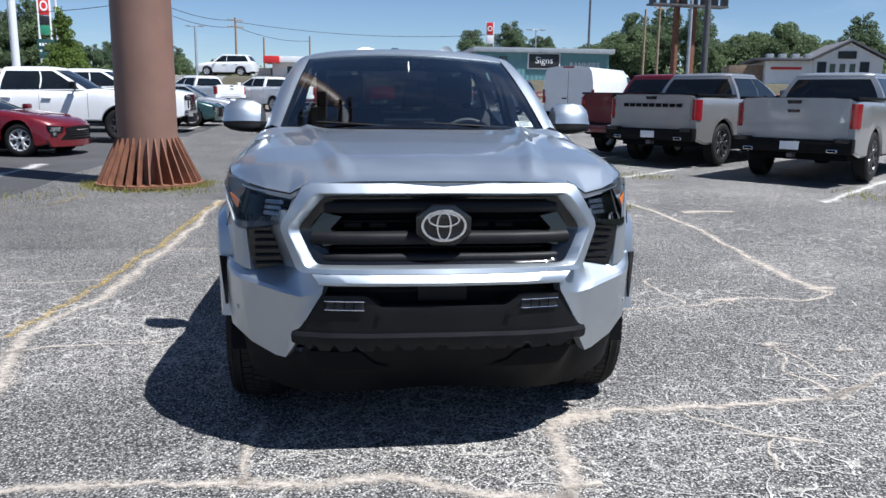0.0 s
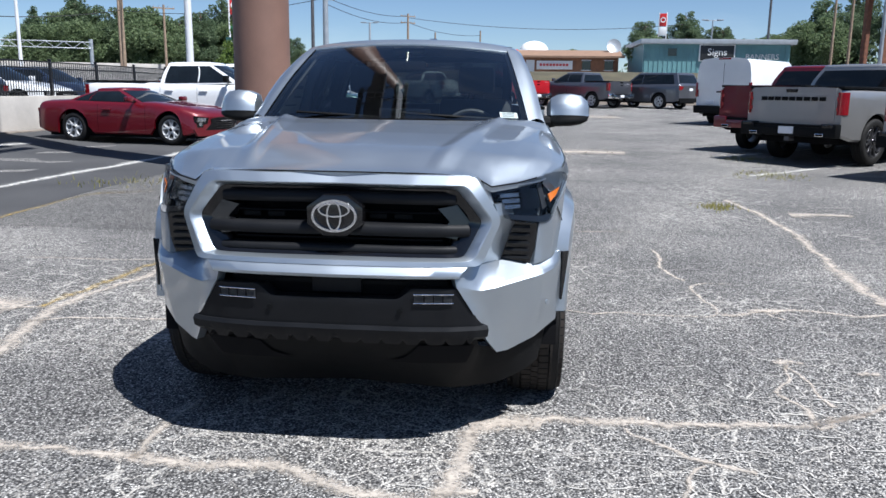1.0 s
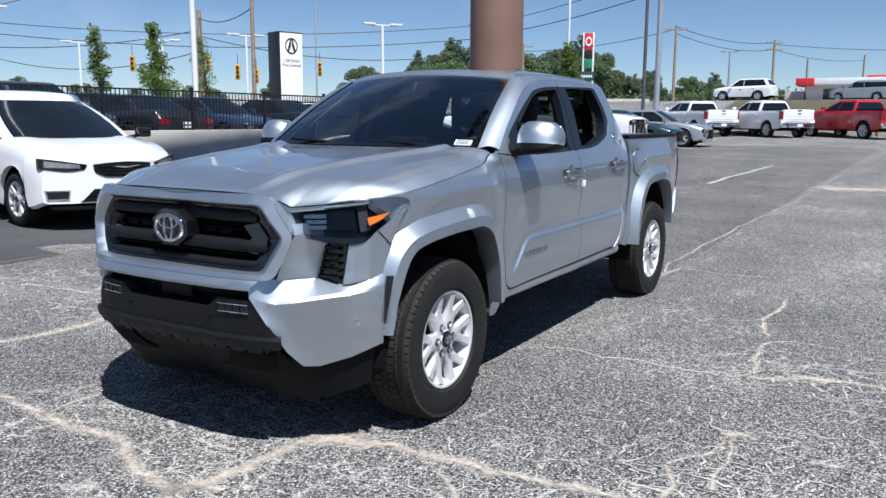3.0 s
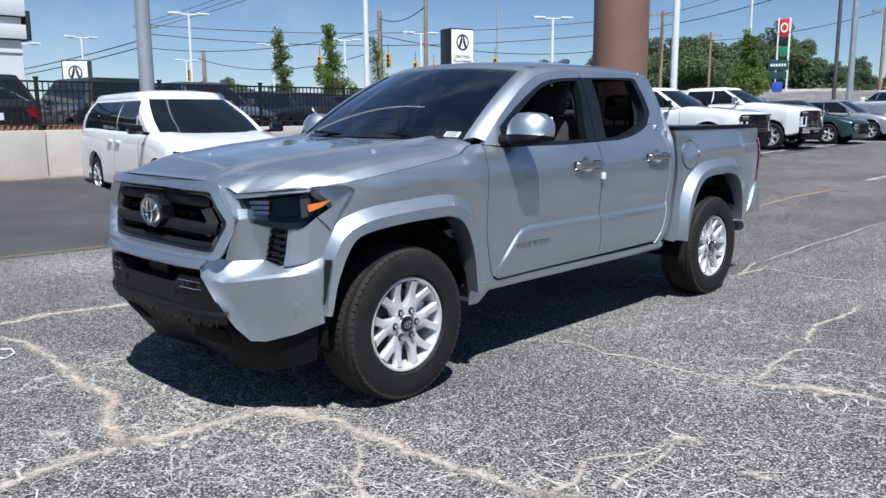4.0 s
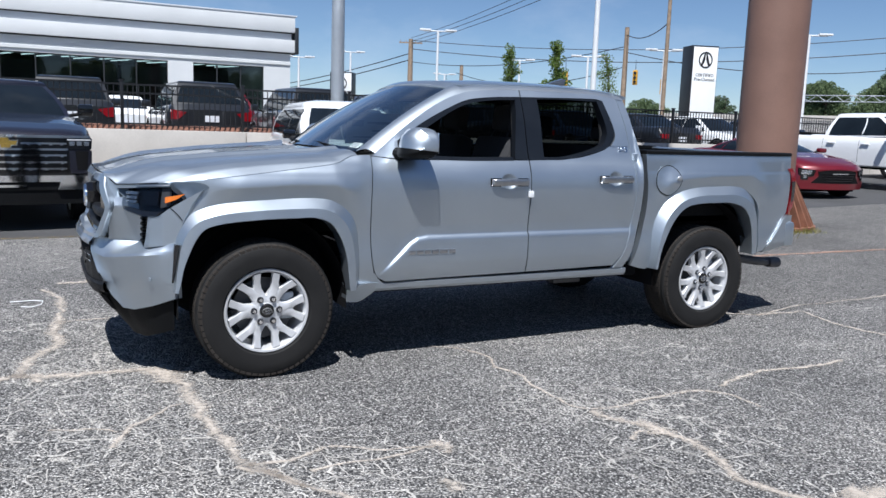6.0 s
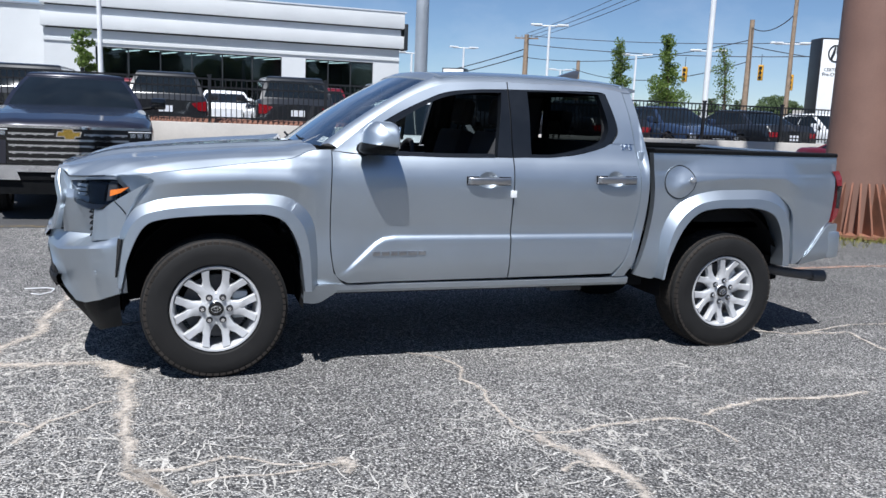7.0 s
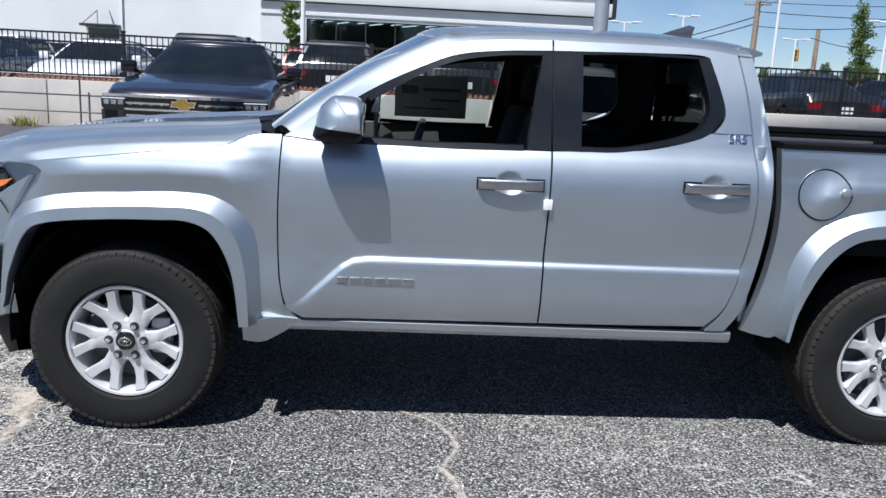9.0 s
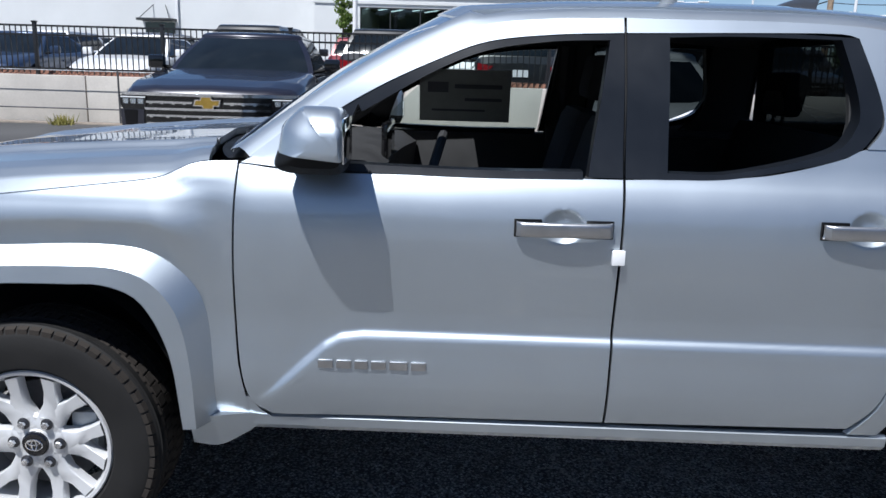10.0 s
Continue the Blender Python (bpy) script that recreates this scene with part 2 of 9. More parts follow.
def curve_pts(pts, n, smooth=True):
    """n + 1 points at even steps along a polyline, rounded by a spline."""
    p = np.array(pts, float)
    if len(p) > 2 and smooth:
        ext = np.vstack([2 * p[0] - p[1], p, 2 * p[-1] - p[-2]])
        fine = []
        for i in range(1, len(ext) - 2):
            a, b, c, d = ext[i - 1:i + 3]
            for k in range(10):
                t = k / 10
                fine.append(0.5 * (2 * b + (c - a) * t + (2 * a - 5 * b + 4 * c - d) * t * t + (3 * b - a - 3 * c + d) * t ** 3))
        fine.append(p[-1])
        p = np.array(fine)
    s = np.r_[0, np.cumsum(np.linalg.norm(np.diff(p, axis=0), axis=1))]
    q = np.linspace(0, s[-1], n + 1)
    return np.stack([np.interp(q, s, p[:, k]) for k in range(p.shape[1])], 1)


def coons(b, t, l, r, nu, nv, smooth=True):
    b, t = curve_pts(b, nu, smooth), curve_pts(t, nu, smooth)
    l, r = curve_pts(l, nv, smooth), curve_pts(r, nv, smooth)
    u, v = np.linspace(0, 1, nu + 1)[None, :, None], np.linspace(0, 1, nv + 1)[:, None, None]
    return (1 - v) * b[None] + v * t[None] + (1 - u) * l[:, None] + u * r[:, None] - (
        (1 - u) * (1 - v) * b[0] + u * (1 - v) * b[-1] + (1 - u) * v * t[0] + u * v * t[-1])


def grid_faces(bm, pts, wrap=False):
    """pts: rows of 3D points."""
    vs = [[bm.verts.new(p) for p in row] for row in pts]
    for a, b in zip(vs, vs[1:]):
        n = len(a)
        for i in range(n if wrap else n - 1):
            try:
                bm.faces.new((a[i], a[(i + 1) % n], b[(i + 1) % n], b[i]))
            except ValueError:
                pass
    return vs


def skin(bm, pts, inward, thick):
    """A sheet from rows of points, its rim folded inward so that it has an edge."""
    vs = grid_faces(bm, pts)
    rim = vs[0] + [r[-1] for r in vs[1:]] + vs[-1][-2::-1] + [r[0] for r in vs[-2:0:-1]]
    inn = [bm.verts.new(v.co + Vector(inward) * thick) for v in rim]
    n = len(rim)
    for i in range(n):
        bm.faces.new((rim[i], rim[(i + 1) % n], inn[(i + 1) % n], inn[i]))


def sheet(name, b, t, l, r, nu, nv, fn, material, parent, inward, thick=0.018, label="", smooth=True, angle=32):
    g = coons(b, t, l, r, nu, nv, smooth)
    bm = bmesh.new()
    skin(bm, [[fn(*q) for q in row] for row in g], inward, thick)
    return part(name, bm, material, parent, label, angle)


def patch(name, ctrl, ku, kv, material, parent, inward, thick, label="", angle=26):
    """A creased panel: rows of corners, each cell filled straight, ku by kv steps."""
    c = np.array(ctrl, float)
    rows = []
    for j in range(len(c) - 1):
        for b in range(kv + (j == len(c) - 2)):
            f = b / kv
            line = c[j] * (1 - f) + c[j + 1] * f
            rows.append([line[i] * (1 - a / ku) + line[i + 1] * (a / ku) for i in range(len(line) - 1) for a in range(ku)] + [line[-1]])
    bm = bmesh.new()
    skin(bm, [[Vector(p) for p in r] for r in rows], inward, thick)
    return part(name, bm, material, parent, label, angle)


def prism(bm, outline, axis, lo, hi, bevel=0.0):
    """A flat outline pushed along an axis: x, y or z. Outline pairs are the other two coordinates in order."""
    def at(p, d):
        a, b = p
        return {"x": (d, a, b), "y": (a, d, b), "z": (a, b, d)}[axis]
    f0 = [bm.verts.new(at(p, lo)) for p in outline]
    f1 = [bm.verts.new(at(p, hi)) for p in outline]
    n = len(outline)
    fs = [bm.faces.new(f0[::-1]), bm.faces.new(f1)]
    for i in range(n):
        fs.append(bm.faces.new((f0[i], f0[(i + 1) % n], f1[(i + 1) % n], f1[i])))
    if bevel:
        es = list(fs[1].edges) + list(fs[0].edges)
        bmesh.ops.bevel(bm, geom=es, offset=bevel, segments=2, affect="EDGES", profile=0.6)
    return fs


def smoothstep(a, b, x):
    t = min(1.0, max(0.0, (x - a) / (b - a)))
    return t * t * (3 - 2 * t)


def lettering(name, text, size, material, parent, at, depth=0.01, align="CENTER"):
    """Raised letters in the built-in font, turned into a mesh."""
    cu = bpy.data.curves.new(name, "FONT")
    cu.body, cu.size, cu.extrude, cu.align_x, cu.align_y, cu.resolution_u = text, size, depth, align, "CENTER", 3
    tmp = bpy.data.objects.new(name, cu)
    scene.collection.objects.link(tmp)
    me = bpy.data.meshes.new_from_object(tmp.evaluated_get(bpy.context.evaluated_depsgraph_get()))
    bpy.data.objects.remove(tmp)
    me.name = name
    me.materials.clear()
    me.materials.append(material)
    ob = new(name, me)
    if parent is not None:
        ob.parent = parent
    ob.matrix_local = at
    return ob
# ---- the silver pickup ----
truck = thing("pickup_truck", "silver metallic crew-cab pickup parked on cracked asphalt", "pickup truck")

AF = [(-0.487, 0.53), (-0.474, 0.58), (-0.449, 0.69), (-0.375, 0.85), (-0.28, 0.902), (-0.05, 0.925), (0.15, 0.930), (0.276, 0.928), (0.378, 0.878), (0.453, 0.724), (0.485, 0.49)]
OF = [(-0.522, 0.53), (-0.520, 0.62), (-0.515, 0.72), (-0.508, 0.83), (-0.44, 0.94), (-0.28, 1.007), (0.018, 1.033), (0.30, 1.038), (0.435, 1.000), (0.535, 0.89), (0.562, 0.70), (0.566, 0.49)]
AR = [(2.845, 0.50), (2.876, 0.65), (2.966, 0.839), (3.075, 0.942), (3.214, 0.971), (3.38, 0.975), (3.526, 0.972), (3.671, 0.924), (3.752, 0.798), (3.787, 0.64), (3.79, 0.57)]
OR = [(2.82, 0.50), (2.824, 0.62), (2.836, 0.798), (2.891, 0.935), (3.001, 1.03), (3.178, 1.08), (3.383, 1.092), (3.637, 1.09), (3.775, 1.035), (3.885, 0.918), (3.915, 0.70), (3.92, 0.57)]


PLAN_S = [0, 0.30, 0.45, 0.56, 0.66, 0.76, 0.87, 0.99, 1.11, 1.20, 1.32]
PLAN_X = [0, 0.30, 0.448, 0.552, 0.640, 0.718, 0.790, 0.848, 0.892, 0.912, 0.925]
PLAN_Y = [-0.915, -0.908, -0.890, -0.860, -0.812, -0.748, -0.662, -0.556, -0.445, -0.357, -0.24]
HOOD_CUT = [(-0.50, 1.119), (-0.37, 1.138), (-0.1, 1.172), (0.15, 1.202), (0.36, 1.228), (0.43, 1.242), (0.475, 1.262), (0.52, 1.281), (0.58, 1.289), (0.642, 1.290)]


SIDE_Z = [0.40, 0.46, 0.52, 0.57, 0.62, 0.68, 0.74, 0.82, 0.90, 0.98, 1.05, 1.11, 1.16, 1.20, 1.24, 1.27, 1.30, 1.34, 1.55, 1.75]
SIDE_X = [0.858, 0.878, 0.895, 0.906, 0.911, 0.9105, 0.9065, 0.9045, 0.9085, 0.9125, 0.9135, 0.9105, 0.9035, 0.8925, 0.8755, 0.8590, 0.8455, 0.8320, 0.770, 0.679]
REST_X = SIDE_X[:11] + [0.9135, 0.909, 0.903] + SIDE_X[14:]


def eased(z, zs, xs):
    """A smooth curve through the points (zs, xs)."""
    if z <= zs[0] or z >= zs[-1]:
        return xs[0] if z <= zs[0] else xs[-1]
    i = int(np.searchsorted(zs, z, side="right")) - 1

    def slope(k):
        if k == 0 or k == len(zs) - 1:
            a, b = (0, 1) if k == 0 else (k - 1, k)
            return (xs[b] - xs[a]) / (zs[b] - zs[a])
        h0, h1 = zs[k] - zs[k - 1], zs[k + 1] - zs[k]
        d0, d1 = (xs[k] - xs[k - 1]) / h0, (xs[k + 1] - xs[k]) / h1
        return (d0 * h1 + d1 * h0) / (h0 + h1)
    h = zs[i + 1] - zs[i]
    t = (z - zs[i]) / h
    return (xs[i] * (1 + 2 * t) * (1 - t) ** 2 + slope(i) * h * t * (1 - t) ** 2 + xs[i + 1] * t * t * (3 - 2 * t) + slope(i + 1) * h * t * t * (t - 1))


def side_x(y, z):
    cab = smoothstep(0.56, 0.70, y) * (1 - smoothstep(2.68, 2.73, y))
    low = cab * eased(z, SIDE_Z, SIDE_X) + (1 - cab) * eased(z, SIDE_Z, REST_X) if z <= 1.20 else 0.0
    if z > 1.20:
        g = eased(z, SIDE_Z, SIDE_X)
        f = float(np.interp(z, [1.2, 1.25, 1.29, 1.34], [0.903, 0.888, 0.864, 0.82])) if y < 1 else float(np.interp(z, [1.2, 1.28, 1.34], [0.903, 0.900, 0.892]))
        x = g * cab + f * (1 - cab)
    else:
        x = low
    z0 = float(np.interp(y, [0.70, 0.74, 0.90, 0.95, 1.02], [0.56, 0.59, 0.742, 0.772, 0.782]))
    door = smoothstep(0.66, 0.80, y) * (1 - smoothstep(2.62, 2.70, y))
    x += door * float(np.interp(z - z0, [-0.26, -0.16, -0.030, -0.010, 0.003, 0.014, 0.022, 0.075, 0.30], [0, 0.006, 0.0095, 0.0085, 0.004, -0.0045, -0.0065, -0.0075, 0]))
    if y < 0.62:
        z1 = float(np.interp(y, [-0.508, -0.44, -0.28, 0.018, 0.30, 0.435, 0.535, 0.56], [0.83, 0.94, 1.007, 1.033, 1.038, 1.0, 0.89, 0.75]))
        z2 = float(np.interp(y, [-0.508, -0.45, -0.378, -0.205, 0.17, 0.404, 0.55, 0.62], [0.95, 1.03, 1.071, 1.096, 1.116, 1.112, 1.056, 1.0]))
        x += 0.034 * min(1.0, max(0.0, (z - z1) / (z2 - z1))) * (1 - smoothstep(z2, z2 + 0.16, z)) * (1 - smoothstep(0.42, 0.62, y)) * smoothstep(-0.36, -0.12, y)
        x -= 0.042 * smoothstep(0.99, 1.12, z) * (1 - smoothstep(-0.52, -0.28, y))
        x -= 0.915 - min(0.915, float(np.interp(y, PLAN_Y, PLAN_X)))
    for hy, hz in ((1.5975, 1.132), (2.4725, 1.149)):
        q = ((y - hy) / 0.060) ** 2 + ((z - hz) / 0.050) ** 2
        if q < 1:
            x -= 0.016 * min(1.0, 1.2 * (1 - q))
    if y > 2.72:
        z1 = float(np.interp(y, [2.836, 2.891, 3.001, 3.178, 3.383, 3.637, 3.775, 3.885], [0.798, 0.935, 1.03, 1.08, 1.092, 1.09, 1.035, 0.918]))
        z2 = float(np.interp(y, [2.80, 2.862, 2.956, 3.071, 3.355, 3.757, 3.908, 4.0], [0.98, 1.057, 1.109, 1.145, 1.166, 1.172, 1.111, 1.0]))
        x += 0.032 * min(1.0, max(0.0, (z - z1) / (z2 - z1))) * (1 - smoothstep(z2, z2 + 0.15, z)) * smoothstep(2.82, 2.98, y) * (1 - smoothstep(3.76, 3.98, y))
        x -= 0.05 * max(0.0, (y - 3.85) / 0.42) ** 2
    return x


def front(s, z, out=0.0):
    """The nose: s runs round it from the middle, z is the height, out is how far proud."""
    a, sg = abs(s), (1 if s >= 0 else -1)
    x, y = float(np.interp(a, PLAN_S, PLAN_X)), float(np.interp(a, PLAN_S, PLAN_Y))
    k = max(0.0, 1 - a / 1.15)
    y += k * float(np.interp(z, [0.25, 0.4, 0.5, 0.70, 0.78, 0.82, 1.0, 1.16], [0.09, 0.05, 0.02, -0.005, -0.01, 0.02, 0.055, 0.09]))
    x -= (1 - k) * float(np.interp(z, [0.25, 0.48], [0.032, 0.0]))
    n = Vector((math.sin(min(a, 1.2) / 1.2 * 1.45), -math.cos(min(a, 1.2) / 1.2 * 1.45), 0))
    return Vector((sg * (x + n.x * out), y + n.y * out, z))


def hood_z(x, y):
    s = abs(x)
    r = float(np.interp(y, [-0.84, 0.55], [0.38, 0.61]))
    z = float(np.interp(y, [-0.84, -0.78, -0.70, -0.5, -0.15, 0.2, 0.45, 0.62], [1.150, 1.185, 1.208, 1.245, 1.282, 1.308, 1.322, 1.325]))
    if s <= r:
        z -= float(np.interp(s / r, [0, 0.55, 0.86, 0.95, 1.0], [0.006, 0.010, 0.010, 0.002, 0.0]))
    else:
        z -= float(np.interp((s - r) / (0.925 - r), [0, 0.11, 0.3, 0.5, 0.7, 0.85, 1.0], [0, 0.022, 0.032, 0.043, 0.062, 0.086, 0.13]))
    return z


def ws(u, v, d=0.0):
    """u from -1 to 1 across, v from 0 at the cowl to 1 at the roof."""
    hw = 0.757 + (0.604 - 0.757) * v
    yb, yt = 0.50 + 0.095 * u * u, 1.245 + 0.075 * u * u
    zb, zt = 1.318 - 0.012 * u * u, 1.780 - 0.034 * u * u
    bow = 0.022 * math.sin(math.pi * v)
    return Vector((u * hw, yb + (yt - yb) * v - bow * 0.5 - d, zb + (zt - zb) * v + bow + d))


def inner(side):
    return (-side, 0, 0)


for s in (1, -1):
    def F(y, z, s=s):
        return Vector((s * side_x(y, z), y, z))

    def FP(y, z, s=s, d=0.004):
        return Vector((s * (side_x(y, z) + d), y, z))
    sheet("front_fender", OF[3:], HOOD_CUT, [OF[3], (-0.47, 0.95), (-0.43, 1.04), (-0.50, 1.119)],
          [OF[-1], (0.655, 0.515), (0.662, 0.56), (0.638, 0.70), (0.631, 0.95), (0.642, 1.290)], 72, 40, F, M["silver"], truck, (-s * 0.35, 0, -1.0), 0.03)
    door = sheet("front_door", [(0.74, 0.518), (1.2, 0.522), (1.752, 0.526)], [(0.648, 1.282), (0.9, 1.264), (1.766, 1.268)],
                 [(0.74, 0.518), (0.675, 0.565), (0.645, 0.70), (0.637, 0.95), (0.648, 1.282)], [(1.752, 0.526), (1.758, 0.9), (1.766, 1.268)], 150, 150, F, M["silver"], truck, inner(s))
    rdoor = sheet("rear_door", [(1.760, 0.526), (2.1, 0.53), (2.49, 0.536)], [(1.774, 1.268), (2.10, 1.282), (2.25, 1.303), (2.40, 1.343), (2.47, 1.372), (2.630, 1.372)],
                  [(1.760, 0.526), (1.766, 0.9), (1.774, 1.268)], [(2.49, 0.536), (2.565, 0.63), (2.62, 0.80), (2.648, 1.0), (2.648, 1.2), (2.630, 1.372)], 130, 150, F, M["silver"], truck, inner(s))
    sheet("cab_corner", [(2.50, 0.515), (2.585, 0.515)], [(2.585, 1.712), (2.640, 1.712)],
          [(2.50, 0.515), (2.572, 0.62), (2.63, 0.80), (2.657, 1.0), (2.657, 1.2), (2.64, 1.37), (2.62, 1.52), (2.585, 1.712)],
          [(2.585, 0.515), (2.64, 0.62), (2.69, 0.80), (2.712, 1.0), (2.715, 1.2), (2.70, 1.37), (2.675, 1.55), (2.640, 1.712)], 6, 44, F, M["silver"], truck, (-s, -0.6, 0))
    sheet("bed_side", [(2.655, 0.525), (2.74, 0.502)] + OR, [(2.738, 1.325), (3.5, 1.33), (4.275, 1.335)], [(2.655, 0.525), (2.70, 0.65), (2.742, 0.80), (2.760, 1.02), (2.738, 1.325)],
          [(3.92, 0.57), (4.0, 0.60), (4.22, 0.842), (4.262, 0.92), (4.275, 1.335)], 96, 56, F, M["silver"], truck, inner(s), 0.05)
    # roof rail and pillars
    sheet("roof_rail", [(0.675, 1.303), (0.90, 1.475), (1.13, 1.615), (1.34, 1.695), (1.55, 1.722), (1.766, 1.73)], [(0.715, 1.300), (0.90, 1.425), (1.05, 1.515), (1.205, 1.590), (1.36, 1.650), (1.55, 1.675), (1.766, 1.686)],
          [(0.675, 1.303), (0.715, 1.300)], [(1.766, 1.73), (1.766, 1.686)], 40, 6, FP, M["silver"], door, (-s, 0, -0.2), 0.03)
    sheet("roof_rail", [(1.774, 1.73), (2.2, 1.73), (2.45, 1.722), (2.578, 1.705)], [(1.774, 1.686), (2.2, 1.697), (2.40, 1.699), (2.455, 1.687)],
          [(1.774, 1.73), (1.774, 1.686)], [(2.578, 1.705), (2.455, 1.687)], 26, 6, FP, M["silver"], rdoor, (-s, 0, -0.2), 0.03)
    sheet("rear_pillar", [(2.47, 1.374), (2.630, 1.374)], [(2.455, 1.687), (2.578, 1.705)], [(2.47, 1.374), (2.512, 1.43), (2.510, 1.50), (2.455, 1.687)],
          [(2.630, 1.374), (2.612, 1.50), (2.578, 1.705)], 8, 16, FP, M["silver"], rdoor, inner(s), 0.03)
    # window trims
    def T(y, z, s=s):
        return Vector((s * (side_x(y, z) + 0.001), y, z))
    sheet("window_trim", [(0.69, 1.290), (0.80, 1.286), (0.92, 1.2775)], [(0.72, 1.310), (0.88, 1.42), (1.0, 1.49)], [(0.69, 1.290), (0.72, 1.310)], [(0.92, 1.2775), (0.945, 1.36), (1.0, 1.49)], 10, 8, T, M["pillar_film"], door, inner(s), 0.05)
    sheet("sail_panel", [(0.652, 1.286), (0.74, 1.278), (0.83, 1.270)], [(0.690, 1.306), (0.76, 1.348), (0.83, 1.384)], [(0.652, 1.286), (0.690, 1.306)], [(0.83, 1.270), (0.83, 1.384)], 10, 6, FP, M["silver"], door, inner(s), 0.03)
    sheet("window_trim", [(0.98, 1.475), (1.205, 1.594), (1.36, 1.653), (1.55, 1.678), (1.735, 1.684)], [(1.0, 1.44), (1.22, 1.566), (1.37, 1.626), (1.55, 1.655), (1.728, 1.664)], [(0.98, 1.475), (1.0, 1.44)], [(1.735, 1.684), (1.728, 1.664)], 30, 3, T, M["pillar_film"], door, inner(s), 0.06)
    sheet("pillar_cover", [(1.665, 1.272), (1.766, 1.272)], [(1.728, 1.684), (1.766, 1.686)], [(1.665, 1.272), (1.728, 1.684)], [(1.766, 1.272), (1.766, 1.686)], 4, 10, T, M["pillar_film"], door, inner(s), 0.05)
    sheet("pillar_cover", [(1.774, 1.272), (1.895, 1.272)], [(1.774, 1.686), (1.900, 1.692)], [(1.774, 1.272), (1.774, 1.686)], [(1.895, 1.272), (1.900, 1.692)], 4, 10, T, M["pillar_film"], rdoor, inner(s), 0.05)
    sheet("window_trim", [(1.898, 1.676), (2.1, 1.684), (2.405, 1.682)], [(1.898, 1.691), (2.2, 1.697), (2.455, 1.688)], [(1.898, 1.676), (1.898, 1.691)], [(2.405, 1.682), (2.455, 1.688)], 14, 3, T, M["pillar_film"], rdoor, inner(s), 0.06)
    sheet("window_trim", [(2.425, 1.684), (2.462, 1.50), (2.448, 1.425), (2.375, 1.360), (2.10, 1.295), (1.893, 1.288)], [(2.455, 1.688), (2.511, 1.49), (2.495, 1.42), (2.40, 1.345), (2.10, 1.282), (1.893, 1.272)],
          [(2.405, 1.684), (2.455, 1.688)], [(1.893, 1.290), (1.893, 1.272)], 36, 4, T, M["pillar_film"], rdoor, inner(s), 0.06)
    sheet("window_trim", [(0.86, 1.272), (1.3, 1.262), (1.65, 1.266)], [(0.86, 1.294), (1.3, 1.284), (1.65, 1.288)], [(0.86, 1.272), (0.86, 1.294)], [(1.65, 1.266), (1.65, 1.288)], 14, 2, T, M["pillar_film"], door, inner(s), 0.06)
    if s < 0:
        def G(y, z, s=s):
            return Vector((s * (side_x(y, z) - 0.02), y, z))
        for nm, a in (("window_pane", ([(0.88, 1.28), (1.66, 1.28)], [(1.20, 1.57), (1.40, 1.64), (1.69, 1.67)], [(0.88, 1.28), (1.03, 1.44), (1.20, 1.57)], [(1.66, 1.28), (1.69, 1.67)])),
                      ("window_pane", ([(1.88, 1.28), (2.15, 1.29), (2.46, 1.42)], [(1.88, 1.69), (2.44, 1.69)], [(1.88, 1.28), (1.88, 1.69)], [(2.46, 1.42), (2.44, 1.69)]))):
            bm = bmesh.new()
            grid_faces(bm, [[G(*q) for q in row] for row in coons(*a, 10, 8)])
            p = part(nm, bm, M["side_glass"] if a[0][0][0] < 1 else M["privacy_glass"], door if a[0][0][0] < 1 else rdoor)
            p.visible_shadow = False
        # price sheet stuck inside the passenger window
        bm = bmesh.new()
        grid_faces(bm, [[Vector((s * (side_x(y, z) - 0.028), y, z)) for y in np.linspace(1.08, 1.52, 6)] for z in np.linspace(1.31, 1.56, 5)])
        part("price_sheet", bm, surface("printed_window_sheet", (0.33, 0.36, 0.35), 0.8, 0, 0.12, 9, 0, 60), door, "printed price sheet on the glass")
        bm = bmesh.new()
        for (ya, yb, za, zb) in ((1.12, 1.22, 1.45, 1.50), (1.25, 1.48, 1.47, 1.49), (1.30, 1.48, 1.41, 1.425), (1.14, 1.40, 1.36, 1.37)):
            grid_faces(bm, [[Vector((s * (side_x(y, z) - 0.032), y, z)) for y in (ya, yb)] for z in (za, zb)])
        part("print_bar", bm, M["ink"], door)
    # flares
    for outer, arch, nm in ((OF, AF, "front_flare"), (OR, AR, "rear_flare")):
        o, a = curve_pts(outer, 60), curve_pts(arch, 60)
        rows = []
        for w, dx in ((0, 0.0), (0.03, 0.003), (0.50, 0.056), (0.97, 0.062), (1.0, 0.058), (1.0, 0.01), (1.03, -0.06)):
            row = []
            for p, q in zip(o, a):
                r = p + (q - p) * w
                x = (0.917 if w > 0.3 else min(0.917, side_x(r[0], r[1]) + 0.06 * w)) + dx
                if w > 0.3 or r[0] > 1:
                    x -= 0.055 * max(0.0, (-0.2 - r[0]) / 0.34) ** 2 if r[0] < 1 else 0.04 * max(0.0, (r[0] - 3.7) / 0.22) ** 2
                row.append((s * x, r[0], r[1]))
            rows.append(row)
        bm = bmesh.new()
        grid_faces(bm, rows)
        fl = part(nm, bm, M["silver"], truck, angle=28)
        if nm == "front_flare":
            bm = bmesh.new()
            skin(bm, [[Vector((s * (0.914 + 0.004 * f + 0.024 * f * k), -0.519 + 0.018 * k + (0.004 + 0.014 * k) * f, 0.585 + 0.21 * k)) for f in (0, 0.5, 1)] for k in np.linspace(0, 1, 8)], (-s * 0.6, 0.6, 0), 0.012)
            part("air_slot", bm, M["gloss_black"], fl, "black vertical air slot")
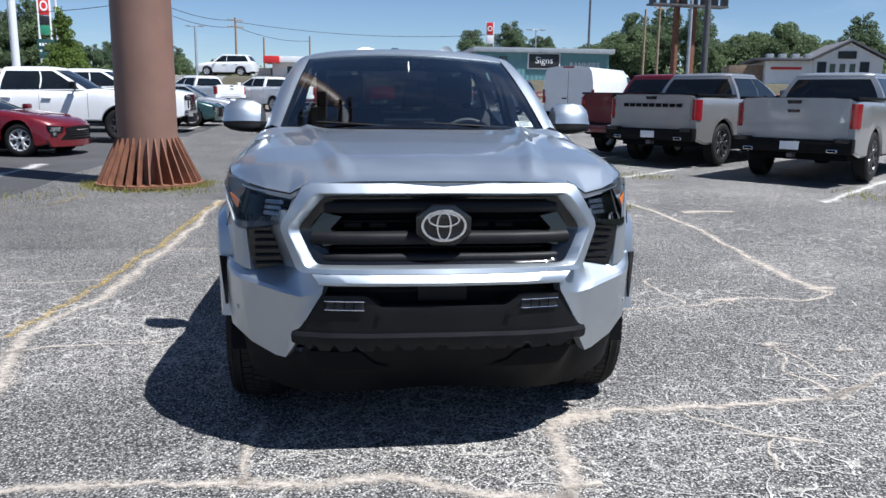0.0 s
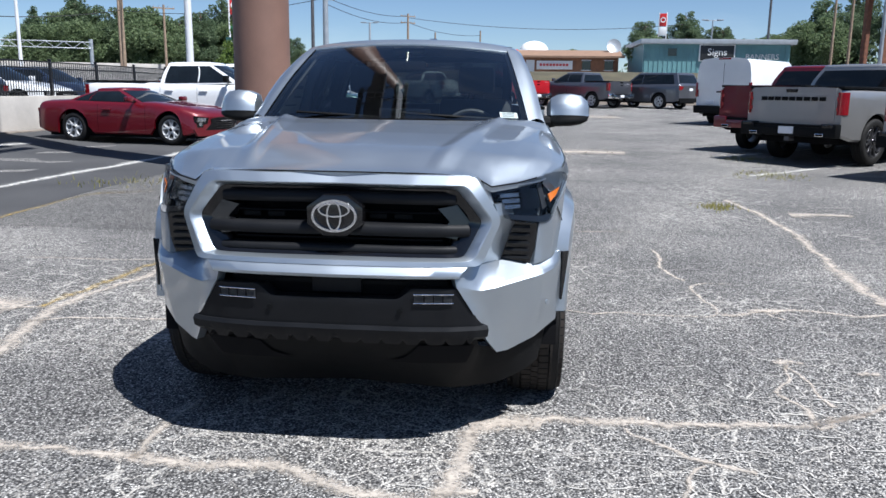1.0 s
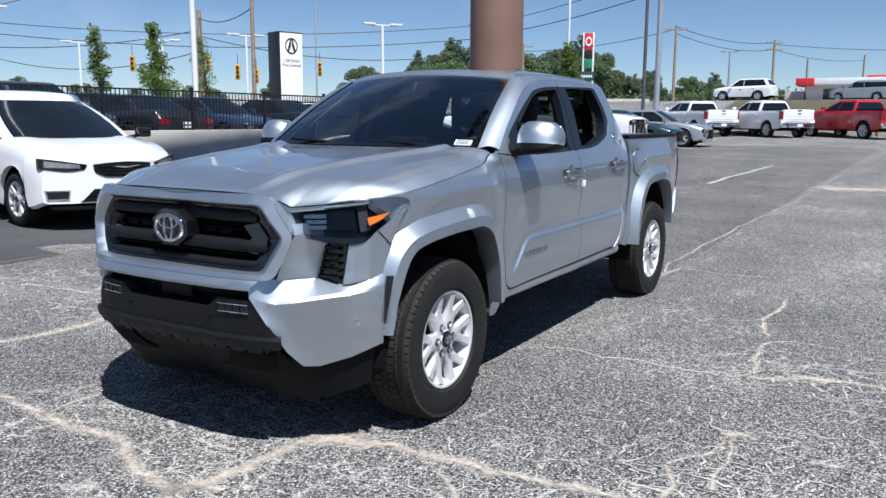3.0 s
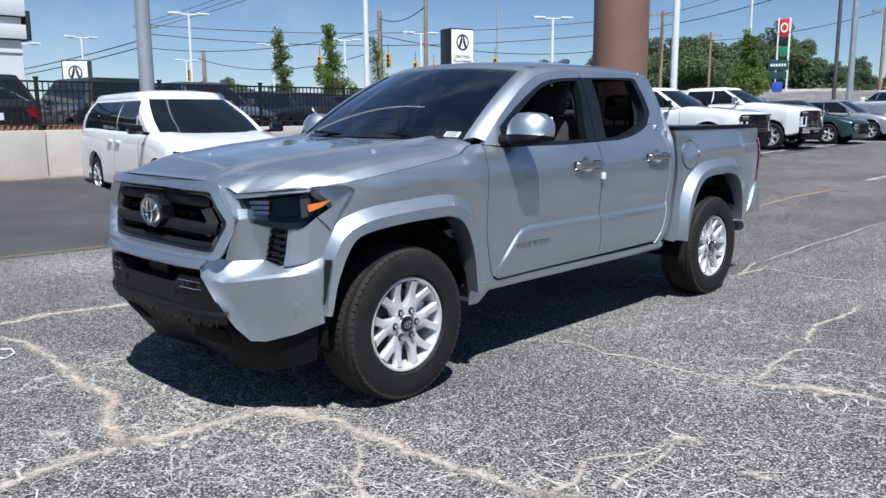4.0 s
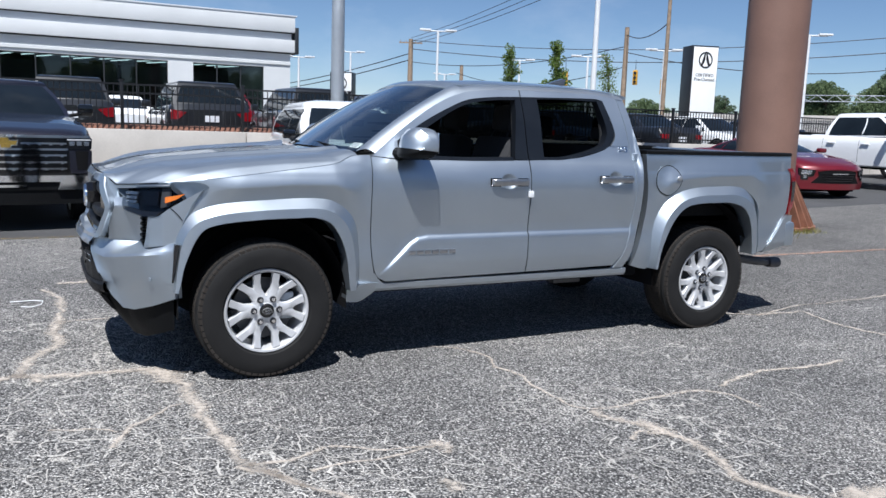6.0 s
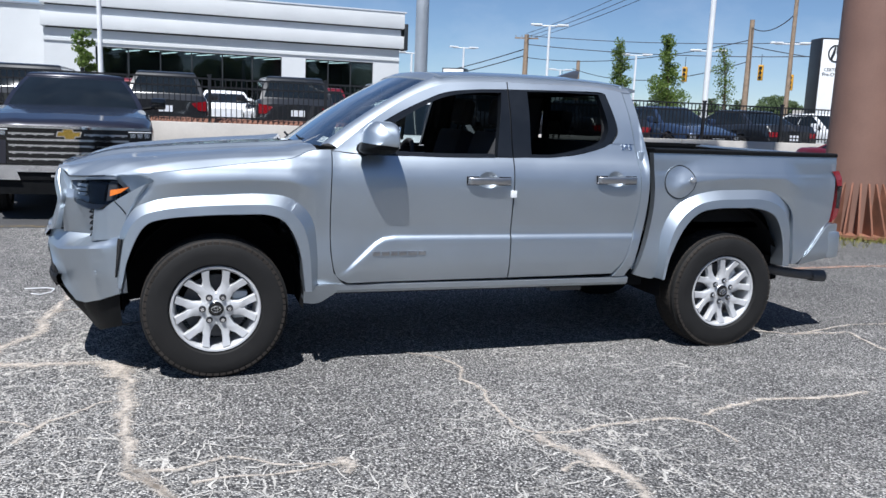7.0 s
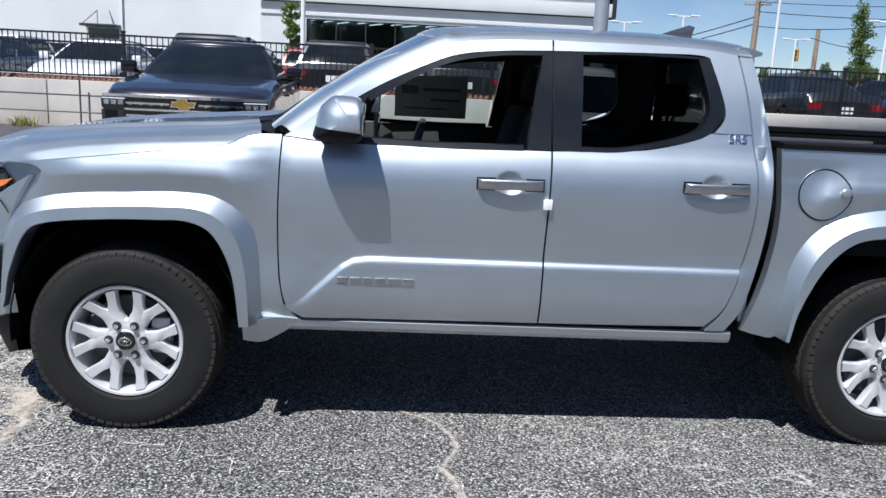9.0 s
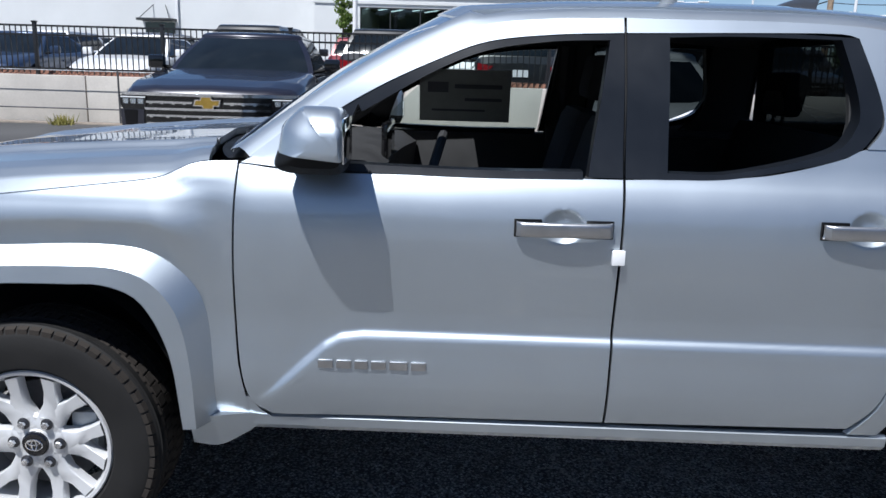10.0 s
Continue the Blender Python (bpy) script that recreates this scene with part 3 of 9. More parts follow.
    # wheel wells
    for yc in (0.0, 3.35):
        bm = bmesh.new()
        rows = []
        for x in (0.90, 0.51, 0.46):
            r = 1.0 if x > 0.5 else 0.58
            rows.append([(s * x, yc + r * 0.488 * math.cos(a), 0.42 + r * (0.53 + 0.01 * yc) * math.sin(a)) for a in np.linspace(-0.1 if yc < 1 else 0.4, math.pi + 0.1, 24)])
        grid_faces(bm, rows)
        part("wheel_liner", bm, M["liner"], truck)
    # sill
    bm = bmesh.new()
    grid_faces(bm, [[(s * x, y, z) for y in np.linspace(0.60, 2.62, 12)] for x, z in ((0.82, 0.508), (0.878, 0.511), (0.891, 0.503), (0.886, 0.474), (0.868, 0.455), (0.80, 0.45), (0.70, 0.47))])
    part("rocker_sill", bm, M["silver"], truck)
    sheet("sill_end", [(0.487, 0.405), (0.57, 0.400), (0.66, 0.445)], [(0.487, 0.50), (0.60, 0.515), (0.72, 0.51)], [(0.487, 0.405), (0.487, 0.50)], [(0.66, 0.445), (0.70, 0.48), (0.72, 0.51)], 12, 8,
          lambda y, z, s=s: Vector((s * (side_x(y, z) + 0.030 * (1 - smoothstep(0.56, 0.70, y))), y, z)), M["silver"], truck, inner(s), 0.08)
    sheet("sill_corner", [(0.60, 0.495), (0.735, 0.504)], [(0.640, 0.572), (0.668, 0.572)], [(0.60, 0.495), (0.640, 0.572)], [(0.735, 0.504), (0.700, 0.530), (0.668, 0.572)], 10, 8, lambda y, z, s=s: Vector((s * (side_x(y, z) - 0.003), y, z)), M["silver"], truck, inner(s), 0.03)
    # handles
    for dd, y0, y1, zc in ((door, 1.46, 1.735, 1.128), (rdoor, 2.335, 2.61, 1.145)):
        x0 = side_x(y0 - 0.03, zc)
        bm = bmesh.new()
        for ya, yb in ((y0 - 0.006, y0 + 0.074), (y1 - 0.074, y1 + 0.006)):
            bm = bmesh.new()
            box(bm, (min(s * (x0 - 0.002), s * (x0 + 0.005)), ya, zc - 0.027), (max(s * (x0 - 0.002), s * (x0 + 0.005)), yb, zc + 0.027), 0.003)
            part("handle_base", bm, M["gloss_black"], dd)
        bm = bmesh.new()
        pts = [(x0 + 0.012, y0, zc), (x0 + 0.026, y0 + 0.018, zc), (x0 + 0.038, (y0 + y1) / 2, zc + 0.002), (x0 + 0.030, y1 - 0.018, zc + 0.002), (x0 + 0.014, y1, zc + 0.002)]
        c = curve_pts(pts, 16)
        rows = []
        for p in c:
            rows.append([(s * (p[0] + 0.010 * math.copysign(abs(math.cos(a)) ** 0.6, math.cos(a))), p[1], p[2] + 0.021 * math.copysign(abs(math.sin(a)) ** 0.6, math.sin(a))) for a in np.linspace(0, 2 * math.pi, 20, endpoint=False)])
        grid_faces(bm, rows, True)
        part("door_handle", bm, M["steel"], dd, "satin silver pull handle")
        if dd is door:
            bm = bmesh.new()
            tube(bm, (s * (x0 + 0.02), y1 - 0.028, zc + 0.001), (s * (x0 + 0.043), y1 - 0.028, zc + 0.001), 0.011, seg=16)
            part("key_cylinder", bm, M["steel"], dd)
    # mirror
    bm = bmesh.new()
    rows = []
    for k, (x, ya, yb, za, zb) in enumerate(((0.865, 0.86, 0.93, 1.300, 1.39), (0.885, 0.81, 0.965, 1.285, 1.435), (0.93, 0.785, 0.985, 1.272, 1.458), (1.00, 0.785, 0.985, 1.275, 1.462), (1.06, 0.805, 0.985, 1.285, 1.452), (1.10, 0.845, 0.982, 1.305, 1.42), (1.112, 0.885, 0.975, 1.335, 1.39))):
        cy, cz, ry, rz = (ya + yb) / 2, (za + zb) / 2, (yb - ya) / 2, (zb - za) / 2
        row = []
        for a in np.linspace(0, 2 * math.pi, 48, endpoint=False):
            ca, sa = math.cos(a), math.sin(a)
            e = 0.5
            row.append((s * x, cy + ry * math.copysign(abs(ca) ** (0.3 if ca > 0 else 0.75), ca) + 0.055 * (sa + 0.25) * max(0.0, -ca), cz + rz * math.copysign(abs(sa) ** e, sa)))
        rows.append(row)
    vs = grid_faces(bm, rows, True)
    bm.faces.new(vs[-1])
    bm.faces.new(vs[0][::-1])
    lo_ = bm.copy()
    for q, up in ((bm, False), (lo_, True)):
        bmesh.ops.recalc_face_normals(q, faces=q.faces)
        bmesh.ops.bisect_plane(q, geom=q.verts[:] + q.edges[:] + q.faces[:], plane_co=(0, 0.885, 1.332), plane_no=(0, 0.10, 1), clear_outer=up, clear_inner=not up)
    mir = part("door_mirror", bm, M["silver"], door, "silver mirror shell")
    part("mirror_base", lo_, M["black_trim"], door, "black mirror underside")
    bm = bmesh.new()
    box(bm, (min(s * 0.93, s * 1.085), 0.983, 1.315), (max(s * 0.93, s * 1.085), 0.988, 1.435), 0.002)
    part("mirror_glass", bm, M["chrome"], door)
    bm = bmesh.new()
    pipe(bm, [(s * 0.84, 0.83, 1.295), (s * 0.88, 0.84, 1.30), (s * 0.93, 0.87, 1.305)], [0.045, 0.035, 0.03], 10)
    part("mirror_arm", bm, M["black_trim"], door)
    # headlamp
    def lean(a, z):
        return float(np.interp(a, [0.62, 0.73, 0.96, 1.10, 1.22], [-0.03, -0.028, 0.014, 0.022, 0.032])) - float(np.interp(a, [0.62, 0.73, 1.02, 1.22], [0.022, 0.03, 0.058, 0.022])) * max(0.0, (z - 0.94) / 0.18)

    def H(a, z, s=s):
        return front(s * a, z, lean(a, z) + 0.004)

    def HB(a, z, s=s):
        return front(s * a, z, lean(a, z) - 0.045)
    lamp_o = ([(0.728, 0.968), (0.80, 0.950), (0.90, 0.936), (0.965, 0.942), (1.03, 0.985), (1.13, 1.045), (1.205, 1.090)], [(0.637, 1.088), (0.75, 1.104), (0.90, 1.116), (1.02, 1.121), (1.12, 1.130), (1.19, 1.126), (1.218, 1.108)], [(0.728, 0.968), (0.685, 1.03), (0.637, 1.088)], [(1.205, 1.090), (1.220, 1.100), (1.218, 1.108)])
    lamp = sheet("headlamp", *lamp_o, 30, 10, HB, M["gloss_black"], truck, (0, 1, 0), 0.03, "smoked headlamp with amber corner marker")
    sheet("lens", *lamp_o, 30, 10, H, M["lens"], lamp, (-s * 0.5, 0.8, 0), 0.06)

    def unit(nm, a0, a1, z0, z1, d, mm, skew=0.0, lab=""):
        sheet(nm, [(a0, z0), (a1, z0 + skew)], [(a0, z1), (a1, z1 + skew)], [(a0, z0), (a0, z1)], [(a1, z0 + skew), (a1, z1 + skew)], 8, 2, lambda a, z, s=s: front(s * a, z, lean(a, z) + d), M[mm], lamp, (-s * 0.4, 0.8, 0), 0.012, lab)
    for zz in (1.058, 1.035, 1.012):
        unit("lamp_unit", 0.715 + (1.058 - zz) * 0.4, 0.815, zz - 0.008, zz + 0.008, -0.006, "reflector")
    unit("lamp_housing", 0.84, 0.95, 0.995, 1.075, -0.018, "gloss_black")
    unit("lamp_housing", 0.97, 1.02, 0.985, 1.085, -0.022, "dark_steel", 0.01)
    sheet("corner_marker", [(1.002, 1.014), (1.04, 1.026), (1.07, 1.038)], [(0.998, 1.046), (1.06, 1.056), (1.115, 1.068)], [(1.002, 1.014), (0.998, 1.046)], [(1.07, 1.038), (1.115, 1.068)], 8, 4, lambda a, z, s=s: front(s * a, z, lean(a, z) + 0.0058), M["amber"], lamp, (-s * 0.5, 0.5, 0), 0.01, "amber corner marker")
    unit("lamp_brow", 0.68, 1.02, 1.089, 1.094, 0.007, "steel", 0.018, "bright brow line across the lamp")
    sheet("lower_lamp_band", [(0.745, 0.966), (0.90, 0.942), (0.955, 0.948)], [(0.735, 0.985), (0.90, 0.968), (0.985, 0.970)], [(0.745, 0.966), (0.735, 0.985)], [(0.955, 0.948), (0.985, 0.970)], 12, 2, lambda a, z, s=s: front(s * a, z, lean(a, z) + 0.007), M["gloss_black"], lamp, (0, 1, 0), 0.01)
    # side air vent, set back beside the lamp panel
    def V(x, z, s=s):
        return Vector((s * x, -0.628, z))
    vent = sheet("side_vent", [(0.645, 0.785), (0.69, 0.755), (0.785, 0.765)], [(0.695, 0.975), (0.80, 0.955)], [(0.645, 0.785), (0.695, 0.975)], [(0.785, 0.765), (0.80, 0.955)], 8, 8, V, M["gloss_black"], truck, (0, 1, 0), 0.02, "black slatted air vent")
    for k in range(5):
        zz = 0.785 + 0.032 * k
        bm = bmesh.new()
        x0, x1 = 0.657 + 0.010 * k, 0.768
        grid_faces(bm, [[(s * x, y, z) for x in (x0, (x0 + x1) / 2, x1)] for y, z in ((-0.625, zz + 0.016), (-0.648, zz + 0.012), (-0.650, zz + 0.004), (-0.625, zz))])
        part("vent_slat", bm, M["grey_trim"], vent)
    # bumper corner, in silver
    patch("bumper_corner", [[(s * x, y, z) for x, y, z in r] for r in (
        ((0.605, -0.800, 0.475), (0.645, -0.745, 0.408), (0.690, -0.690, 0.402), (0.800, -0.605, 0.440), (0.862, -0.535, 0.475), (0.893, -0.500, 0.492)),
        ((0.548, -0.868, 0.610), (0.610, -0.790, 0.560), (0.670, -0.745, 0.560), (0.815, -0.640, 0.580), (0.876, -0.560, 0.590), (0.906, -0.505, 0.600)),
        ((0.486, -0.895, 0.715), (0.575, -0.836, 0.690), (0.640, -0.800, 0.697), (0.830, -0.658, 0.728), (0.882, -0.572, 0.738), (0.908, -0.508, 0.740)),
        ((0.478, -0.893, 0.748), (0.575, -0.826, 0.704), (0.645, -0.785, 0.711), (0.822, -0.650, 0.742), (0.878, -0.570, 0.752), (0.908, -0.508, 0.755)),
        ((0.500, -0.868, 0.806), (0.562, -0.790, 0.790), (0.645, -0.645, 0.784), (0.790, -0.632, 0.762), (0.862, -0.552, 0.785), (0.902, -0.500, 0.800)))], 6, 5, M["silver"], truck, (-s * 0.4, 0.8, 0), 0.05, "", 20)
    sheet("lamp_panel", [(0.887, 0.765), (1.06, 0.795)], [(0.905, 0.942), (0.968, 0.946), (1.03, 0.988), (1.13, 1.046), (1.205, 1.088)], [(0.887, 0.765), (0.905, 0.942)], [(1.06, 0.795), (1.10, 0.90), (1.14, 0.99), (1.205, 1.088)], 24, 20, lambda a, z, s=s: front(s * a, z, float(np.interp(a, [0.88, 0.92, 1.0, 1.1], [-0.016, 0.006, 0.018, 0.014]))), M["silver"], truck, (-s * 0.5, 0.5, 0), 0.03)
    # panel between the grille frame and the lamp
    sheet("nose_panel", [(0.60, 0.985), (0.71, 0.975)], [(0.535, 1.152), (0.60, 1.128), (0.648, 1.100)], [(0.60, 0.985), (0.62, 1.03), (0.535, 1.152)], [(0.71, 0.975), (0.672, 1.04), (0.648, 1.100)], 8, 10, lambda a, z, s=s: front(s * a, z, float(np.interp(a, [0.56, 0.65], [-0.003, -0.046]))), M["silver"], truck, (0, 1, 0), 0.05)
    # strut beside the grille
    patch("grille_strut", [[(s * x, y, z) for x, y, z in r] for r in (
        ((0.556, -0.805, 0.786), (0.60, -0.735, 0.790), (0.650, -0.640, 0.780)),
        ((0.600, -0.800, 0.890), (0.640, -0.730, 0.890), (0.680, -0.638, 0.880)),
        ((0.640, -0.775, 0.985), (0.670, -0.710, 0.982), (0.712, -0.638, 0.960)),
        ((0.625, -0.772, 1.03), (0.650, -0.730, 1.03), (0.690, -0.660, 1.0)))], 5, 6, M["silver"], truck, (-s * 0.3, 0.8, 0), 0.04, "", 30)
    # seam from the lamp to the wheel arch
    bm = bmesh.new()
    pipe(bm, [front(s * a, z, o) for a, z, o in ((1.035, 0.992, 0.020), (1.075, 0.955, 0.018), (1.10, 0.925, 0.020))], 0.0022, 6)
    part("panel_seam", bm, M["liner"], truck)
    # tail lamp
    def TL(y, z, s=s):
        return Vector((s * (side_x(y, z) + 0.006), y, z))
    tl = sheet("tail_lamp", [(4.278, 0.862), (4.335, 0.905)], [(4.222, 1.228), (4.30, 1.232)], [(4.278, 0.862), (4.292, 1.02), (4.276, 1.17), (4.222, 1.228)], [(4.335, 0.905), (4.350, 1.0), (4.343, 1.17), (4.30, 1.232)], 6, 16, TL, M["red_lens"], truck, (-s, 0.3, 0), 0.05, "red wrap-round tail lamp")
    sheet("smoked_band", [(4.296, 0.965), (4.340, 0.965)], [(4.288, 1.125), (4.347, 1.125)], [(4.296, 0.965), (4.296, 1.03), (4.288, 1.125)], [(4.340, 0.965), (4.347, 1.125)], 4, 8, lambda y, z, s=s: Vector((s * (side_x(y, z) + 0.009), y, z)), M["gloss_black"], tl, (-s, 0, 0), 0.01)
    bm = bmesh.new()
    grid_faces(bm, [[TL(4.333, z) for z in np.linspace(0.91, 1.19, 8)], [Vector((s * 0.78, 4.335, z)) for z in np.linspace(0.91, 1.19, 8)]])
    part("lamp_return", bm, M["red_lens"], tl)
    # rear bumper end
    sheet("rear_bumper_end", [(3.995, 0.561), (4.15, 0.585), (4.29, 0.613), (4.35, 0.69)], [(4.018, 0.612), (4.13, 0.728), (4.235, 0.838), (4.345, 0.85)], [(3.995, 0.561), (4.018, 0.612)], [(4.35, 0.69), (4.345, 0.85)], 24, 10, lambda y, z, s=s: Vector((s * (side_x(y, z) + 0.012 - 0.03 * smoothstep(0.66, 0.55, z)), y, z)), M["silver"], truck, (-s, 0, 0), 0.10)
    # pillar to windscreen
    bm = bmesh.new()
    o = curve_pts([(0.675, 1.303), (0.90, 1.475), (1.13, 1.615), (1.34, 1.695), (1.55, 1.722), (1.766, 1.73), (2.2, 1.73), (2.45, 1.722), (2.578, 1.705), (2.64, 1.70)], 50)
    rows = [[], [], [], [], []]
    for y, z in o:
        k = smoothstep(1.25, 1.42, y)
        x0 = side_x(y, z) + 0.004
        w_ = ws(1.0, min(1.0, max(0.0, (y - 0.675) / 0.645)), 0.004)
        if y > 1.32:
            w_ = Vector((x0 - 0.085, y, z + 0.034))
        p0 = Vector((x0, y, z))
        for i, f in enumerate((0.0, 0.22, 0.5, 0.8, 1.0)):
            q = p0.lerp(w_, f)
            rows[i].append((s * q.x, q.y, q.z + 0.018 * math.sin(math.pi * min(1.0, f * 1.05)) * (1 - 0.4 * k)))
    grid_faces(bm, rows)
    part("roof_side", bm, M["silver"], truck)

# hood
bm = bmesh.new()
edge = curve_pts(HOOD_CUT, 60)
side_edge = [(side_x(y, z) - 0.008 - 0.002 * smoothstep(0.40, 0.5, y), y - 0.007 * smoothstep(0.36, 0.44, y)) for y, z in edge]
side_edge = [p for p in side_edge if p[1] < 0.565]
half = coons([(0, -0.832), (0.30, -0.826), (0.53, -0.803), (0.60, -0.765), (0.71, -0.672), (0.79, -0.560), side_edge[0]], [(0, 0.40), (0.4, 0.455), (0.70, 0.53), (side_edge[-1][0], side_edge[-1][1])], [(0, -0.832), (0, 0.40)], side_edge, 80, 60, False)
rows = []
for j, row in enumerate(half):
    v = j / 60
    r = []
    last = None
    ze = float(np.interp(row[-1][1], [p[0] for p in edge], [p[1] for p in edge])) + 0.003
    dz = ze - hood_z(*row[-1])
    for i, (x, y) in enumerate(row):
        u = i / 80
        z = hood_z(x, y) + dz * smoothstep(0.55, 1.0, u)
        target = float(np.interp(x, [0, 0.3, 0.50, 0.56, 0.61, 0.71, 0.82, 0.90], [1.158, 1.157, 1.150, 1.134, 1.102, 1.112, 1.124, 1.142]))
        z += (target - z) * max(0.0, 1 - v / 0.22) ** 2
        r.append(Vector((x, y, z)))
    rows.append([Vector((-p.x, p.y, p.z)) for p in r[:0:-1]] + r)
skin(bm, rows, (0, 0, -1), 0.025)
part("hood", bm, M["silver"], truck, "sculpted hood with two raised ridges", 40)
bm = bmesh.new()
pts = [(0.79, -0.563, 1.119), (0.71, -0.676, 1.107), (0.61, -0.764, 1.099), (0.56, -0.794, 1.130), (0.50, -0.810, 1.146), (0.30, -0.830, 1.153), (0.0, -0.836, 1.154)]
pipe(bm, pts + [(-x, y, z) for x, y, z in pts[-2::-1]], 0.0028, 6)
part("hood_seam", bm, M["liner"], truck)

# cowl and wipers
bm = bmesh.new()
grid_faces(bm, [[(x, 0.40 + dy + 0.17 * (x / 0.77) ** 2, z) for x in np.linspace(-0.76, 0.76, 16)] for dy, z in ((0.02, 1.285), (0.10, 1.29), (0.18, 1.30))])
part("cowl", bm, M["black_trim"], truck)
for xa, xb in ((-0.55, 0.02), (0.05, 0.62)):
    bm = bmesh.new()
    pipe(bm, [(xb, 0.56 + 0.1 * abs(xb), 1.315), ((xa + xb) / 2, 0.535, 1.332), (xa, 0.55, 1.345)], 0.008, 6)
    part("wiper", bm, M["black_trim"], truck)


# windscreen
bm = bmesh.new()
grid_faces(bm, [[ws(u, v) for u in np.linspace(-1, 1, 25)] for v in np.linspace(0, 0.95, 15)])
wsp = part("windscreen", bm, M["windscreen"], truck, "clear raked windscreen")
wsp.visible_shadow = False
bm = bmesh.new()
for pts in ([[ws(u, v, -0.004) for u in np.linspace(-1, 1, 20)] for v in (0.0, 0.03)], [[ws(u, v, -0.004) for u in np.linspace(-1, 1, 20)] for v in (0.875, 0.935)],
            [[ws(u, v, -0.004) for v in np.linspace(0, 1, 12)] for u in (-1, -0.955)], [[ws(u, v, -0.004) for v in np.linspace(0, 1, 12)] for u in (0.955, 1)]):
    grid_faces(bm, pts)
part("ceramic_border", bm, M["gloss_black"], wsp)
bm = bmesh.new()
box(bm, (-0.10, 1.16, 1.695), (0.10, 1.26, 1.735), 0.012)
part("camera_housing", bm, M["interior"], wsp)
bm = bmesh.new()
grid_faces(bm, [[ws(u, v, -0.006) for u in (0.80, 0.93)] for v in (0.045, 0.10)])
stk = part("paper_tag", bm, M["paper"], wsp, "white paper tag behind the glass")
bm = bmesh.new()
for v0 in (0.055, 0.07, 0.085):
    grid_faces(bm, [[ws(u, v, -0.0045) for u in (0.815, 0.91)] for v in (v0, v0 + 0.006)])
part("print_bar", bm, M["ink"], wsp)

# roof
bm = bmesh.new()
rows = []
for v in np.linspace(0, 1, 20):
    row = []
    for u in np.linspace(-1, 1, 25):
        p = ws(u, 1.0)
        hw = 0.604 + (0.640 - 0.604) * smoothstep(0, 0.3, v)
        y = p.y + (2.655 - 0.03 * u * u - p.y) * v
        zc = float(np.interp(y, [1.2, 1.35, 1.6, 1.9, 2.3, 2.6, 2.68], [1.780, 1.794, 1.806, 1.812, 1.811, 1.794, 1.780]))
        row.append(Vector((u * hw, y, zc - 0.034 * u * u - 0.010 * u ** 8 + 0.006 * math.exp(-((abs(u) - 0.62) / 0.05) ** 2) * smoothstep(0.05, 0.2, v))))
    rows.append(row)
rows.insert(0, [ws(u, 0.93, 0.005) for u in np.linspace(-1, 1, 25)])
skin(bm, rows, (0, 0, -1), 0.02)
part("roof", bm, M["silver"], truck, "silver roof panel")
bm = bmesh.new()
rows = []
for u in np.linspace(-1, 1, 25):
    rows.append([(u * 0.655, 2.64 - 0.035 * u * u + dy, 1.784 - 0.04 * u * u + dz) for dy, dz in ((0.0, 0.0), (0.06, -0.006), (0.105, -0.020), (0.10, -0.034), (0.03, -0.050), (-0.02, -0.050))])
vs = grid_faces(bm, rows, True)
bm.faces.new(vs[0])
bm.faces.new(vs[-1][::-1])
part("roof_spoiler", bm, M["silver"], truck)
bm = bmesh.new()
prism(bm, [(2.42, 1.815), (2.60, 1.808), (2.615, 1.868), (2.585, 1.875), (2.50, 1.845)], "x", -0.03, 0.03, 0.01)
part("roof_antenna", bm, M["slate_paint"], truck, "shark-fin antenna")

# cab back, with the rear window
bm = bmesh.new()
box(bm, (-0.86, 2.655, 0.55), (0.86, 2.69, 1.33), 0.01)
part("cab_back", bm, M["silver"], truck)
bm = bmesh.new()
for xa, xb in ((-0.63, -0.55), (0.55, 0.63)):
    box(bm, (xa, 2.64, 1.31), (xb, 2.68, 1.74), 0.01)
box(bm, (-0.60, 2.62, 1.69), (0.60, 2.655, 1.74), 0.01)
part("rear_window_frame", bm, M["black_trim"], truck)
bm = bmesh.new()
grid_faces(bm, [[(x, y, z) for x in (-0.60, 0.60)] for y, z in ((2.675, 1.32), (2.64, 1.70))])
rg = part("rear_window", bm, M["privacy_glass"], truck)
rg.visible_shadow = False

# grille
HEX = [(-0.605, 0.965), (-0.49, 1.092), (0.49, 1.092), (0.605, 0.965), (0.525, 0.825), (-0.525, 0.825)]
HEXO = [(-0.668, 0.975), (-0.548, 1.150), (0.548, 1.150), (0.668, 0.975), (0.585, 0.795), (-0.585, 0.795)]


def rounded(poly, r, n=4):
    out = []
    for i in range(len(poly)):
        p, a, b = np.array(poly[i]), np.array(poly[i - 1]), np.array(poly[(i + 1) % len(poly)])
        da, db = (a - p) / np.linalg.norm(a - p), (b - p) / np.linalg.norm(b - p)
        for k in range(n + 1):
            t = k / n
            out.append((1 - t) ** 2 * (p + da * r) + 2 * t * (1 - t) * p + t * t * (p + db * r))
    return out


def dense(poly, step=0.05):
    out = []
    for i in range(len(poly)):
        a, b = np.array(poly[i]), np.array(poly[(i + 1) % len(poly)])
        k = max(1, int(np.linalg.norm(b - a) / step))
        out += [a + (b - a) * j / k for j in range(k)]
    return out


def even(poly, n):
    p = np.array(list(poly) + [poly[0]])
    s = np.r_[0, np.cumsum(np.linalg.norm(np.diff(p, axis=0), axis=1))]
    q = np.linspace(0, s[-1], n, endpoint=False)
    return np.stack([np.interp(q, s, p[:, 0]), np.interp(q, s, p[:, 1])], 1)


